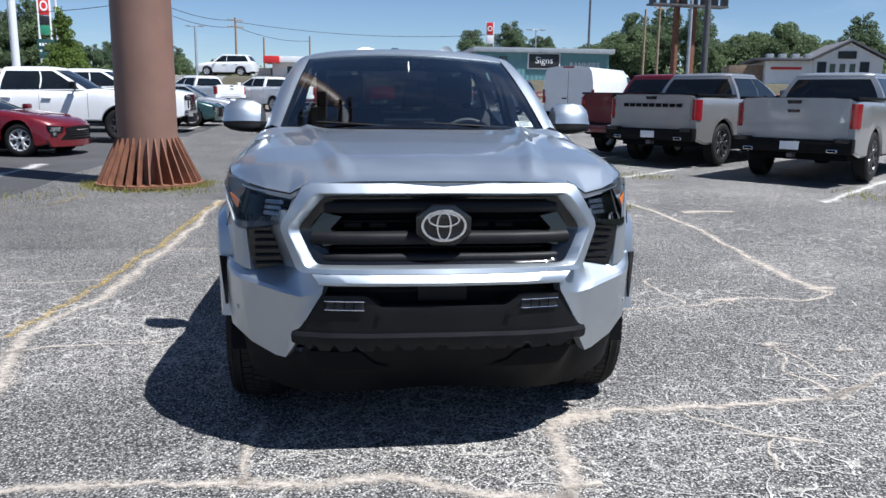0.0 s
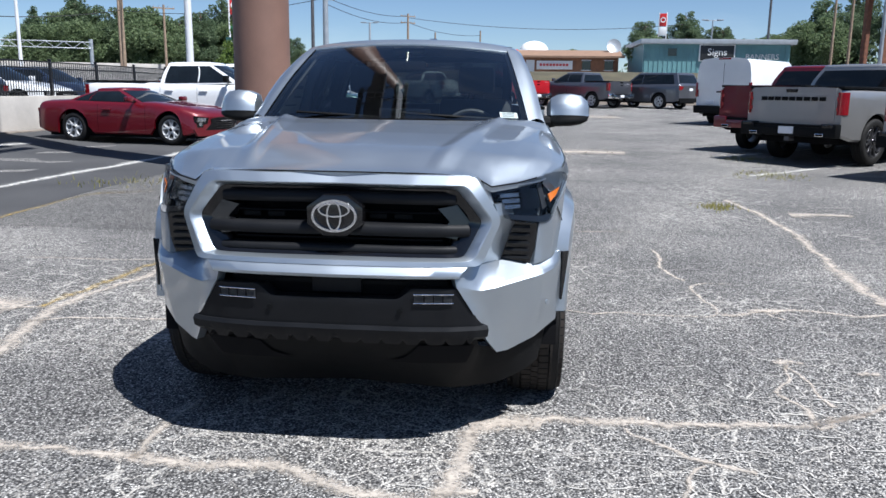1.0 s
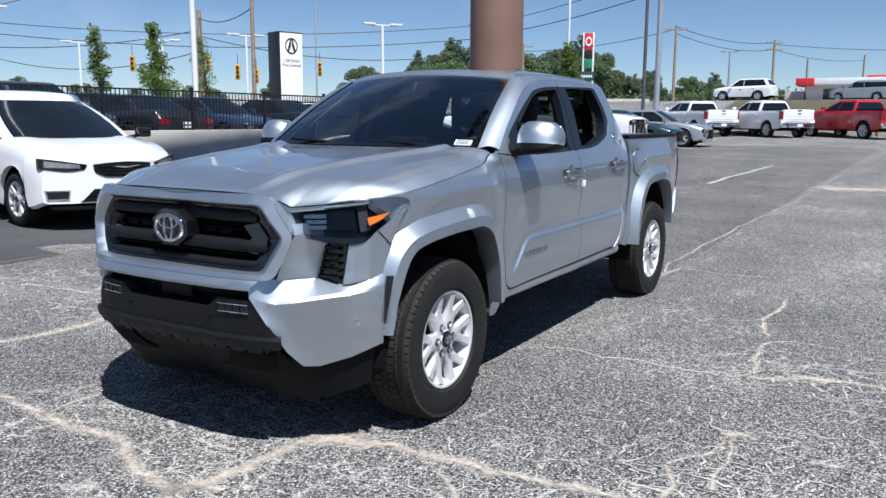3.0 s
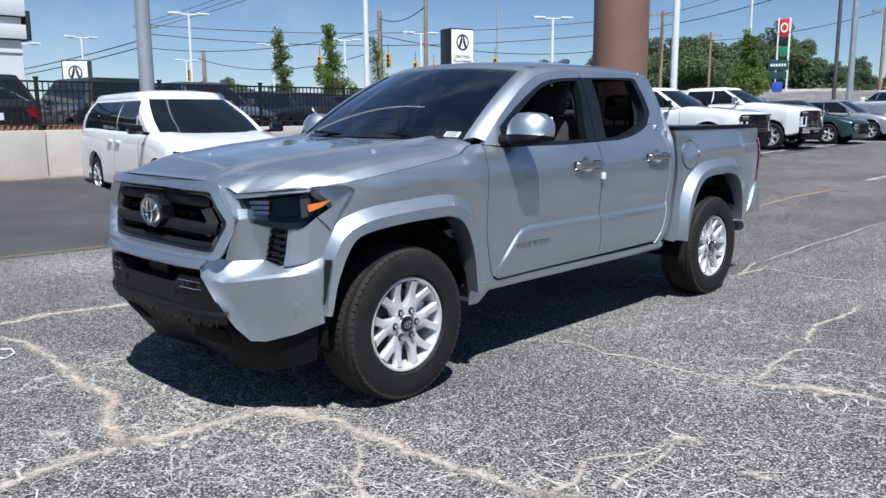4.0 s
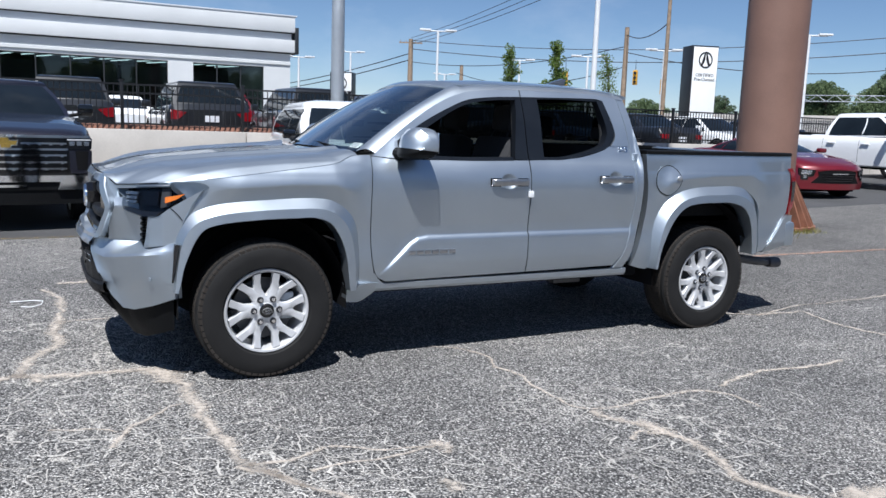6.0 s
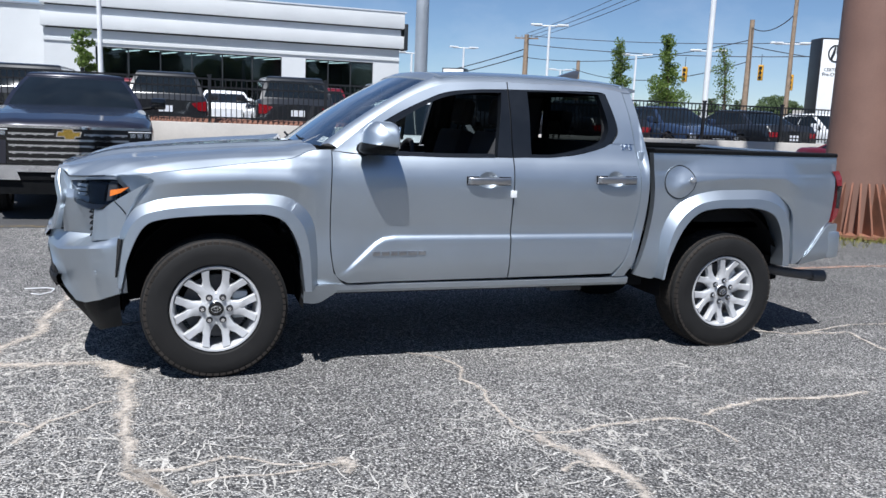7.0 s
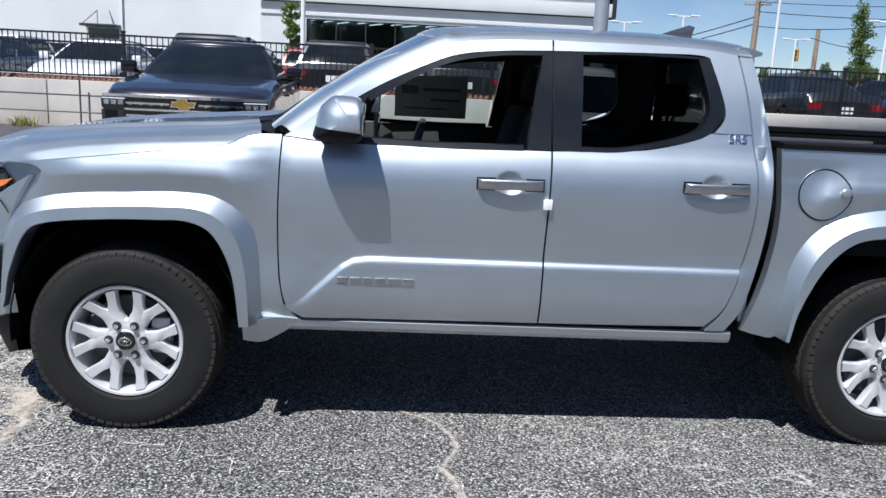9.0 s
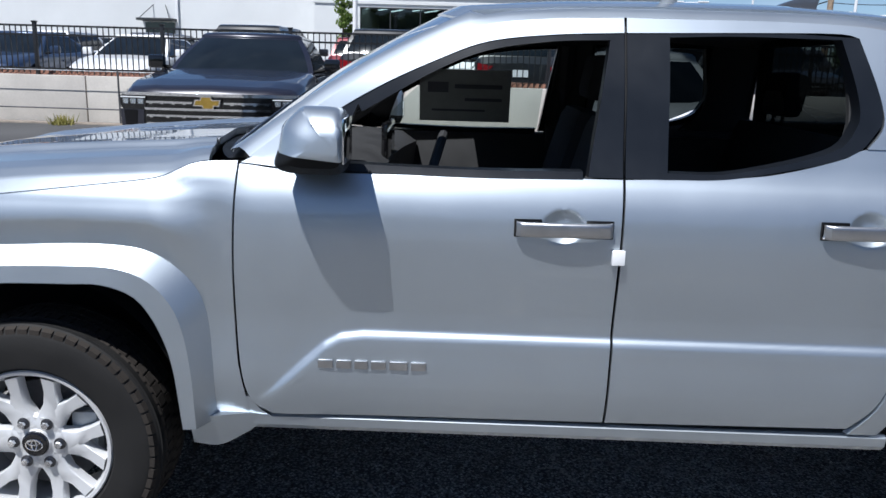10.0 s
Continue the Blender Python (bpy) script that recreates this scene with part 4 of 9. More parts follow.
o, i_ = even(rounded(HEXO, 0.03), 180), even(rounded(HEX, 0.022), 180)
bm = bmesh.new()
rows = []
for w, d in ((0.0, -0.05), (0.0, 0.008), (0.05, 0.015), (0.66, 0.019), (0.74, 0.015), (0.98, -0.022), (1.04, -0.05)):
    rows.append([front(*(e := p + (q - p) * w), d) + Vector((0, 0.3 * max(0.0, e[1] - 1.085), 0)) for p, q in zip(o, i_)])
grid_faces(bm, rows, True)
part("grille_surround", bm, M["silver"], truck, "silver hexagonal grille frame", 24)
bm = bmesh.new()
prism(bm, [tuple(p) for p in even(rounded(HEXO, 0.05), 60)], "y", -0.70, -0.695)
grille = part("grille", bm, M["liner"], truck, "black slatted grille with an oval chrome badge")
bm = bmesh.new()
h2 = even(rounded([(x * 0.90, 0.96 + (z - 0.96) * 0.80) for x, z in HEX], 0.03), 180)
rows = []
for w, d in ((0.0, -0.02), (0.15, -0.022), (0.9, -0.045), (1.0, -0.06), (1.0, -0.10)):
    rows.append([front(*(p + (q - p) * w), d) for p, q in zip(i_, h2)])
grid_faces(bm, rows, True)
part("grille_rim", bm, M["gloss_black"], grille)


def hexw(z):
    return float(np.interp(z, [0.825, 0.965, 1.092], [0.525, 0.605, 0.49])) - 0.035


def grille_bar(z0, z1, d0, mm, nm="grille_bar", wmul=1.0):
    bm = bmesh.new()
    rows = []
    for z, d in ((z0, -0.09), (z0, d0 - 0.008), (z0 + 0.25 * (z1 - z0), d0), (z1 - 0.25 * (z1 - z0), d0), (z1, d0 - 0.012), (z1, -0.09)):
        w = hexw((z0 + z1) / 2) * wmul
        rows.append([front(u * w, z, d) for u in np.linspace(-1, 1, 31)])
    grid_faces(bm, rows)
    part(nm, bm, M[mm], grille, angle=50)


grille_bar(1.030, 1.076, -0.022, "grey_trim")
grille_bar(0.905, 0.952, -0.018, "grey_trim")
grille_bar(0.832, 0.866, -0.030, "grey_trim")
for z in (0.990, 0.884):
    grille_bar(z, z + 0.007, -0.055, "black_trim", "grille_slat", 0.86)
for k in range(4):
    x = -0.36 + 0.10 * k if k < 2 else 0.16 + 0.1 * (k - 2)
    bm = bmesh.new()
    box(bm, (x - 0.035, -0.80, 0.965), (x + 0.035, -0.79, 0.985), 0.003)
    part("grille_vane", bm, M["black_trim"], grille)
for s in (-1, 1):
    bm = bmesh.new()
    pts = [(s * 0.42, 1.015), (s * 0.50, 1.03), (s * 0.555, 0.965), (s * 0.50, 0.895), (s * 0.42, 0.91), (s * 0.47, 0.965)]
    rows = [[front(a, z, d) for a, z in pts] for d in (-0.03, -0.07)]
    vs = grid_faces(bm, rows, True)
    bm.faces.new(vs[0])
    part("grille_corner", bm, M["gloss_black"], grille)
# emblem
bm = bmesh.new()
oct_o = [(0.115 * math.cos(a) * 1.05, 0.985 + 0.088 * math.sin(a)) for a in np.linspace(math.pi / 8, 2 * math.pi + math.pi / 8, 8, endpoint=False)]
f = prism(bm, oct_o, "y", -0.885, -0.80, 0.006)
part("badge_base", bm, M["gloss_black"], grille)


def ellipse_ring(name, cx, cz, rx, rz, w, y, mm, par, tilt=0):
    bm = bmesh.new()
    rows = []
    for k, (dr, dy) in enumerate(((-w, 0.0), (-w * 0.6, -0.006), (w * 0.6, -0.006), (w, 0.0), (w, 0.008), (-w, 0.008))):
        rows.append([(cx + (rx + dr) * math.cos(a), y + dy, cz + (rz + dr) * math.sin(a)) for a in np.linspace(0, 2 * math.pi, 48, endpoint=False)])
    rows.append(rows[0])
    grid_faces(bm, rows, True)
    return part(name, bm, M[mm], par)


ellipse_ring("badge_ring", 0, 0.985, 0.086, 0.060, 0.0075, -0.890, "chrome", grille)
ellipse_ring("badge_ring", 0, 0.985, 0.027, 0.056, 0.0055, -0.892, "chrome", grille)
ellipse_ring("badge_ring", 0, 1.009, 0.060, 0.026, 0.0055, -0.891, "chrome", grille)

# lower bumper
bm = bmesh.new()
rows = []
for z, d in ((0.800, -0.03), (0.806, -0.002), (0.801, 0.012), (0.764, 0.024), (0.752, 0.021), (0.742, -0.005), (0.740, -0.06)):
    w = 0.53 if z > 0.79 else 0.49
    rows.append([front(u * w, z, d) for u in np.linspace(-1, 1, 41)])
grid_faces(bm, rows)
part("bumper_bar", bm, M["silver"], truck, "silver bumper crossbar", 45)
bm = bmesh.new()
grid_faces(bm, [[front(u * np.interp(z, [0.42, 0.742], [0.66, 0.475]), z, -0.10) for u in np.linspace(-1, 1, 21)] for z in np.linspace(0.42, 0.745, 6)])
part("intake_back", bm, M["liner"], truck)
bm = bmesh.new()
rows = []
for z, d in ((0.745, -0.09), (0.72, -0.07), (0.705, -0.07)):
    rows.append([front(u * np.interp(z, [0.495, 0.742], [0.61, 0.475]), z, d) for u in np.linspace(-1, 1, 21)])
grid_faces(bm, rows)
part("intake_slat", bm, M["black_trim"], truck)
bm = bmesh.new()
box(bm, (-0.10, -0.865, 0.672), (0.10, -0.84, 0.742), 0.006)
part("radar_cover", bm, M["grey_trim"], truck, "flat grey radar cover")
top = [(-0.585, 0.56), (-0.50, 0.705), (-0.31, 0.708), (-0.255, 0.662), (0.255, 0.662), (0.31, 0.708), (0.50, 0.705), (0.585, 0.56)]
tp = curve_pts(top, 72, False)
bm = bmesh.new()
rows = [[front(p[0] * 1.0, p[1], -0.06) for p in tp], [front(p[0], p[1], 0.002) for p in tp]]
rows += [[front(p[0] * (1 + 0.045 * k), p[1] + (0.548 - p[1]) * k, 0.004 + 0.004 * k) for p in tp] for k in (0.06, 0.3, 0.6, 0.9, 1.0)]
rows.append([front(p[0] * 1.045, 0.548, -0.01) for p in tp])
grid_faces(bm, rows)
lower = part("lower_bumper", bm, M["grey_trim"], truck, "dark grey plastic lower bumper", 40)
bm = bmesh.new()
n = 84
rows = []
for z, d in ((0.552, -0.03), (0.550, 0.016), (0.535, 0.024), (0.505, 0.020)):
    rows.append([front(u * 0.612, z, d) for u in np.linspace(-1, 1, n + 1)])
rows.append([front(u * 0.60, 0.492 - (0.020 if (abs(u) * 7.0) % 1.0 > 0.28 and abs(u) < 0.92 else 0.0), 0.008) for u in np.linspace(-1, 1, n + 1)])
rows.append([front(u * 0.60, 0.480, -0.04) for u in np.linspace(-1, 1, n + 1)])
grid_faces(bm, rows)
part("scalloped_lip", bm, M["grey_trim"], lower)
for s in (-1, 1):
    fog = bmesh.new()
    grid_faces(fog, [[front(s * a, z, 0.008) for a in np.linspace(0.318, 0.468, 8)] for z in (0.652, 0.684)])
    fl = part("fog_lamp", fog, M["dark_steel"], truck, "narrow fog lamp with a thin bright rim")
    for zz in (0.650, 0.686):
        bm = bmesh.new()
        pipe(bm, [front(s * a, zz, 0.012) for a in np.linspace(0.314, 0.472, 6)], 0.0022, 6)
        part("fog_bezel", bm, M["chrome"], fl)
    for a in (0.356, 0.393, 0.430):
        bm = bmesh.new()
        pipe(bm, [front(s * a, z, 0.011) for z in (0.652, 0.684)], 0.0025, 5)
        part("fog_divider", bm, M["black_trim"], fl)
    bm = bmesh.new()
    grid_faces(bm, [[front(s * a, z, 0.0125) for a in np.linspace(0.318, 0.468, 6)] for z in (0.652, 0.684)])
    part("lens", bm, M["lens"], fl)
    bm = bmesh.new()
    p = front(s * 0.262, 0.616, 0.006)
    tube(bm, p, p + Vector((0, -0.006, 0)), 0.010, seg=16)
    part("parking_sensor", bm, M["black_trim"], lower)
    p = front(s * 0.93, 0.60, 0.034)
    bm = bmesh.new()
    tube(bm, p, p + Vector((s * 0.004, -0.004, 0)), 0.011, seg=16)
    part("parking_sensor", bm, M["silver"], truck)
bm = bmesh.new()
rows = []
for k in (0.0, 0.15, 0.35, 0.55, 0.75, 0.9, 1.0, 1.04, 1.0):
    row = []
    for u in np.linspace(-1, 1, 57):
        a = abs(u) * 1.04
        zb = float(np.interp(a, [0, 0.60, 0.80, 0.95, 1.04], [0.215, 0.218, 0.225, 0.27, 0.30]))
        db = float(np.interp(a, [0, 0.45, 0.75, 0.95, 1.04], [-0.19, -0.18, -0.12, -0.03, -0.01]))
        z0 = float(np.interp(a, [0, 0.58, 0.64, 0.76, 0.90, 1.04], [0.50, 0.50, 0.43, 0.425, 0.455, 0.49]))
        d0 = float(np.interp(a, [0, 0.58, 0.66, 0.85, 1.04], [-0.016, -0.016, -0.078, -0.05, -0.012]))
        row.append(front(u * 1.04, z0 + (zb - z0) * min(k, 1.0) - 0.004 * (k > 1), d0 + min(0.0, db - d0 - 0.016) * k ** 1.5 - 0.03 * (k > 1)) + Vector((0, 0.12, 0.02)) * (len(rows) == 8))
    rows.append(row)
grid_faces(bm, rows)
part("chin_valance", bm, M["black_trim"], truck, "black plastic chin valance")
for s in (-1, 1):
    bm = bmesh.new()
    grid_faces(bm, [[front(s * a, z, -0.016 - 0.19 * ((0.50 - z) / 0.285) ** 1.5 + 0.012) for a in np.linspace(a0, 0.58, 8)] for z, a0 in ((0.365, 0.22), (0.40, 0.30), (0.462, 0.34))])
    part("lower_intake", bm, M["liner"], truck)

# under the body
for nm, lo, hi in (("frame_tunnel", (-0.46, -0.70, 0.36), (0.46, 4.2, 0.62)), ("floor_pan", (-0.84, 0.56, 0.44), (0.84, 2.76, 0.60)), ("rear_crossmember", (-0.80, 3.86, 0.60), (0.80, 4.25, 0.80)), ("engine_bay", (-0.50, -0.72, 0.5), (0.50, 0.4, 1.05))):
    bm = bmesh.new()
    box(bm, lo, hi, 0.015)
    part(nm, bm, M["liner"], truck)
for yc in (0.0, 3.35):
    bm = bmesh.new()
    tube(bm, (-0.80, yc, 0.39), (0.80, yc, 0.39), 0.05, seg=12)
    part("axle", bm, M["dark_steel"], truck)
bm = bmesh.new()
box(bm, (0.52, 2.20, 0.36), (0.60, 2.44, 0.45), 0.01)
part("frame_bracket", bm, M["dark_steel"], truck)
bm = bmesh.new()
pipe(bm, [(0.55, 3.7, 0.52), (0.60, 4.0, 0.475), (0.63, 4.2, 0.445), (0.645, 4.36, 0.43), (0.65, 4.42, 0.425)], [0.036, 0.036, 0.036, 0.037, 0.037], 16)
ex = part("exhaust_pipe", bm, M["dark_steel"], truck, "dark exhaust tailpipe")
bm = bmesh.new()
grid_faces(bm, [[(0.648 + 0.01 * (y - 4.3) + r * math.cos(a), y, 0.428 - 0.05 * (y - 4.36) + r * math.sin(a)) for a in np.linspace(0, 2 * math.pi, 24, endpoint=False)] for y, r in ((4.34, 0.043), (4.45, 0.046), (4.458, 0.045), (4.458, 0.040), (4.36, 0.039))], True)
part("exhaust_tip", bm, M["dark_steel"], ex, "dull steel exhaust tip")

# bed
bm = bmesh.new()
box(bm, (-0.80, 2.76, 0.82), (0.80, 4.22, 0.86))
box(bm, (-0.83, 2.745, 0.82), (0.83, 2.775, 1.335), 0.006)
for s in (-1, 1):
    box(bm, (min(s * 0.76, s * 0.80), 2.77, 0.82), (max(s * 0.76, s * 0.80), 4.22, 1.335))
box(bm, (-0.78, 4.20, 0.82), (0.78, 4.215, 1.33))
part("bed_liner", bm, M["black_trim"], truck, "black composite bed liner")
for s in (-1, 1):
    bm = bmesh.new()
    rows = [[(s * (side_x(y, 1.325) + dx if dx > -0.1 else 0.755), y, z) for y in np.linspace(2.742, 4.275, 24)] for dx, z in ((-0.012, 1.324), (0.006, 1.326), (0.007, 1.346), (-0.004, 1.353), (-0.2, 1.353), (-0.2, 1.326))]
    vs = grid_faces(bm, rows)
    for e in (0, -1):
        bm.faces.new([r[e] for r in vs])
    part("bed_rail_cap", bm, M["black_trim"], truck)
    bm = bmesh.new()
    box(bm, (min(s * 0.735, s * 0.758), 2.85, 1.255), (max(s * 0.735, s * 0.758), 4.1, 1.29), 0.004)
    part("cargo_rail", bm, M["dark_steel"], truck)
bm = bmesh.new()
box(bm, (-0.80, 2.712, 0.60), (0.80, 2.742, 1.33), 0.006)
part("bed_front_gasket", bm, M["liner"], truck)
bm = bmesh.new()
box(bm, (-0.78, 4.225, 0.86), (0.78, 4.285, 1.345), 0.015)
part("tailgate", bm, M["silver"], truck, "silver tailgate")
bm = bmesh.new()
box(bm, (-0.88, 4.25, 0.60), (0.88, 4.36, 0.80), 0.03)
part("rear_bumper", bm, M["silver"], truck)
# fuel door
x0 = side_x(2.935, 1.14)
bm = bmesh.new()
rows = []
for r, d in ((0.112, 0.0045), (0.108, 0.001), (0.105, 0.001), (0.1035, 0.0062), (0.08, 0.0068), (0.05, 0.0069), (0.02, 0.007), (0.001, 0.007)):
    rows.append([Vector((side_x(2.935 + r * math.cos(a), 1.14 + r * math.sin(a)) + d - 0.001, 2.935 + r * math.cos(a), 1.14 + r * math.sin(a))) for a in np.linspace(0, 2 * math.pi, 40, endpoint=False)])
grid_faces(bm, rows, True)
fd = part("fuel_door", bm, M["silver"], truck)
bm = bmesh.new()
rows = []
for r in (0.1095, 0.1045):
    rows.append([Vector((side_x(2.935 + r * math.cos(a), 1.14 + r * math.sin(a)) + 0.0045, 2.935 + r * math.cos(a), 1.14 + r * math.sin(a))) for a in np.linspace(0, 2 * math.pi, 40, endpoint=False)])
grid_faces(bm, rows, True)
part("seam_ring", bm, M["liner"], fd)
bm = bmesh.new()
vs = bmesh.ops.create_uvsphere(bm, u_segments=12, v_segments=8, radius=1)["verts"]
for v in vs:
    v.co = Vector((x0 + 0.022 + 0.008 * v.co.x, 3.015 + 0.026 * v.co.y, 1.155 + 0.020 * v.co.z))
part("finger_pull", bm, M["grey_paint"], fd)
# badges as plain bars
xd = side_x(1.05, 0.69)
y = 0.885
for w in (0.045, 0.045, 0.040, 0.045, 0.055, 0.045):
    bm = bmesh.new()
    box(bm, (xd - 0.002, y, 0.682), (xd + 0.008, y + w, 0.708), 0.003)
    part("badge_bar", bm, M["steel"], truck)
    y += w + 0.010
lettering("trim_badge", "SR5", 0.052, M["chrome"], truck, pose(side_x(2.572, 1.36) + 0.006, 2.572, 1.352, 90, 0, 90) @ pose(0, 0, 0, -20), 0.003)
bm = bmesh.new()
box(bm, (0.915, 1.738, 1.03), (0.935, 1.775, 1.072), 0.002)
part("door_tag", bm, M["paper"], truck, "small white paper tag in the door gap")

# cabin
cab = bmesh.new()
box(cab, (-0.80, 0.55, 0.54), (0.80, 2.66, 0.60))
part("cabin_floor", cab, M["interior"], truck)
for s in (-1, 1):
    bm = bmesh.new()
    for ya, yb in ((0.66, 1.74), (1.79, 2.62)):
        box(bm, (min(s * 0.79, s * 0.836), ya, 0.55), (max(s * 0.79, s * 0.836), yb, 1.262), 0.01)
    box(bm, (min(s * 0.74, s * 0.80), 1.70, 1.20), (max(s * 0.74, s * 0.80), 1.84, 1.30))
    part("door_card", bm, M["interior"], truck)
    bm = bmesh.new()
    pipe(bm, [(s * 0.80, 1.755, 1.26), (s * 0.735, 1.77, 1.50), (s * 0.655, 1.77, 1.69)], 0.04, 8)
    part("pillar_lining", bm, M["interior"], truck)
    bm = bmesh.new()
    pipe(bm, [(s * 0.78, 0.72, 1.29), (s * 0.70, 0.98, 1.475), (s * 0.62, 1.28, 1.675)], 0.026, 8)
    part("pillar_lining", bm, M["interior"], truck)
for s in (-1, 1):
    def IN(y, z, s=s):
        return Vector((s * (side_x(y, z) - 0.062), y, z))
    sheet("pillar_lining", [(1.69, 1.26), (1.87, 1.26)], [(1.735, 1.70), (1.885, 1.70)], [(1.69, 1.26), (1.735, 1.70)], [(1.87, 1.26), (1.885, 1.70)], 5, 10, IN, M["interior"], truck, inner(s), 0.02)
    sheet("pillar_lining", [(2.34, 1.30), (2.67, 1.30)], [(2.43, 1.71), (2.66, 1.71)], [(2.34, 1.30), (2.44, 1.42), (2.43, 1.71)], [(2.67, 1.30), (2.66, 1.71)], 6, 10, IN, M["interior"], truck, inner(s), 0.02)
    sheet("roof_lining", [(1.30, 1.655), (1.55, 1.672), (2.0, 1.688), (2.5, 1.69)], [(1.30, 1.72), (1.55, 1.74), (2.0, 1.75), (2.5, 1.74)], [(1.30, 1.655), (1.30, 1.72)], [(2.5, 1.69), (2.5, 1.74)], 14, 3, IN, M["interior"], truck, inner(s), 0.02)
bm = bmesh.new()
rows = []
for v in np.linspace(0.04, 0.98, 8):
    rows.append([(u * 0.66, 1.27 + (2.62 - 1.27) * v, 1.735 + 0.03 * math.sin(math.pi * v) - 0.055 * u * u) for u in np.linspace(-1, 1, 13)])
grid_faces(bm, rows)
part("headliner", bm, M["headliner"], truck)
bm = bmesh.new()
rows = []
for y, z in ((0.62, 1.27), (0.78, 1.285), (0.95, 1.27), (1.02, 1.22), (1.0, 1.05), (0.92, 0.85)):
    rows.append([(u * 0.78, y + 0.05 * u * u, z - 0.01 * u * u) for u in np.linspace(-1, 1, 17)])
grid_faces(bm, rows)
part("dashboard", bm, M["interior"], truck)
bm = bmesh.new()
box(bm, (-0.16, 0.99, 1.20), (0.16, 1.015, 1.36), 0.012)
part("centre_screen", bm, M["gloss_black"], truck)
bm = bmesh.new()
rows = []
for a in np.linspace(0, 2 * math.pi, 32, endpoint=False):
    c = Vector((0.40 + 0.185 * math.cos(a), 1.18 + 0.05 * -math.sin(a) * -1, 1.17 + 0.175 * math.sin(a)))
    d = Vector((math.cos(a), 0.27 * math.sin(a), 0.95 * math.sin(a)))
    rows.append([c + 0.016 * (d * math.cos(b) + Vector((0, 1, -0.27)).normalized() * math.sin(b)) for b in np.linspace(0, 2 * math.pi, 8, endpoint=False)])
rows.append(rows[0])
grid_faces(bm, rows, True)
box(bm, (0.33, 1.14, 1.12), (0.47, 1.18, 1.22), 0.02)
box(bm, (0.23, 1.155, 1.15), (0.57, 1.17, 1.19), 0.006)
tube(bm, (0.40, 1.16, 1.17), (0.40, 0.9, 1.1), 0.05)
part("steering_wheel", bm, M["interior"], truck)
bm = bmesh.new()
box(bm, (-0.12, 1.09, 1.58), (0.12, 1.11, 1.65), 0.012)
tube(bm, (0, 1.10, 1.64), (0, 1.14, 1.70), 0.012)
part("rear_view_mirror", bm, M["gloss_black"], truck)


def seat(xc, w, y0, back_top, rests):
    bm = bmesh.new()
    box(bm, (xc - w / 2, y0, 0.72), (xc + w / 2, y0 + 0.52, 0.92), 0.05)
    sh = pose(0, y0 + 0.50, 0.85, -16)
    box(bm, (xc - w / 2, -0.08, 0.0), (xc + w / 2, 0.08, back_top - 0.85), 0.055, sh)
    st = part("seat", bm, M["cloth"], truck, "charcoal cloth seat")
    for xr in rests:
        bm = bmesh.new()
        box(bm, (xr - 0.13, -0.05, 0.0), (xr + 0.13, 0.055, 0.19), 0.04, pose(0, y0 + 0.67, back_top + 0.02, -10))
        tube(bm, (xr - 0.05, y0 + 0.66, back_top - 0.05), (xr - 0.05, y0 + 0.68, back_top + 0.06), 0.008)
        tube(bm, (xr + 0.05, y0 + 0.66, back_top - 0.05), (xr + 0.05, y0 + 0.68, back_top + 0.06), 0.008)
        part("headrest", bm, M["cloth"], st)


seat(0.39, 0.52, 1.18, 1.43, (0.39,))
seat(-0.39, 0.52, 1.18, 1.43, (-0.39,))
seat(0.0, 1.42, 2.02, 1.38, (-0.45, 0.45))


# wheels
def tyre_bm(R, w, rim, seg=72):
    bm = bmesh.new()
    h = w / 2
    prof = [(rim - 0.01, -h * 0.80), (rim + 0.012, -h * 0.86), (rim + 0.02, -h * 0.97), (rim + (R - rim) * 0.45, -h * 1.03), (rim + (R - rim) * 0.75, -h * 1.0), (R - 0.022, -h * 0.93), (R - 0.006, -h * 0.80)]
    g = 0.009
    tread = []
    for a, b in ((-0.78, -0.50), (-0.44, -0.16), (-0.10, 0.10), (0.16, 0.44), (0.50, 0.78)):
        tread += [(R - g, a * h), (R, a * h + 0.001), (R, b * h - 0.001), (R - g, b * h)]
    prof = prof + tread + [(r, -x) for r, x in prof[::-1]]
    lathe(bm, prof, seg)
    # cross grooves of the shoulder and the rows
    return bm


def tread_blocks(R, w, count=64):
    """Raised tread blocks round the tyre."""
    verts, faces = [], []
    h = w / 2
    for k in range(count):
        for row, (a, b, ph, skew) in enumerate(((-0.97, -0.52, 0.0, 0.12), (-0.46, -0.14, 0.4, -0.2), (-0.11, 0.11, 0.7, 0.2), (0.14, 0.46, 0.1, -0.2), (0.52, 0.97, 0.5, 0.12))):
            t0 = 2 * math.pi * (k + ph) / count
            dt = 2 * math.pi / count * 0.80
            base = len(verts)
            for rr in (R - 0.012, R + 0.0035):
                for t, x in ((t0, a), (t0 + dt, a), (t0 + dt, b), (t0, b)):
                    r = rr - (0.020 if abs(x) > 0.9 else 0.0)
                    tt = t + skew * dt * (x - a)
                    verts.append((x * h, r * math.cos(tt), r * math.sin(tt)))
            q = base
            faces += [(q + 4, q + 5, q + 6, q + 7), (q, q + 1, q + 5, q + 4), (q + 1, q + 2, q + 6, q + 5), (q + 2, q + 3, q + 7, q + 6), (q + 3, q, q + 4, q + 7)]
    me = bpy.data.meshes.new("tread")
    me.from_pydata(verts, [], faces)
    me.materials.append(M["tread"])
    return me


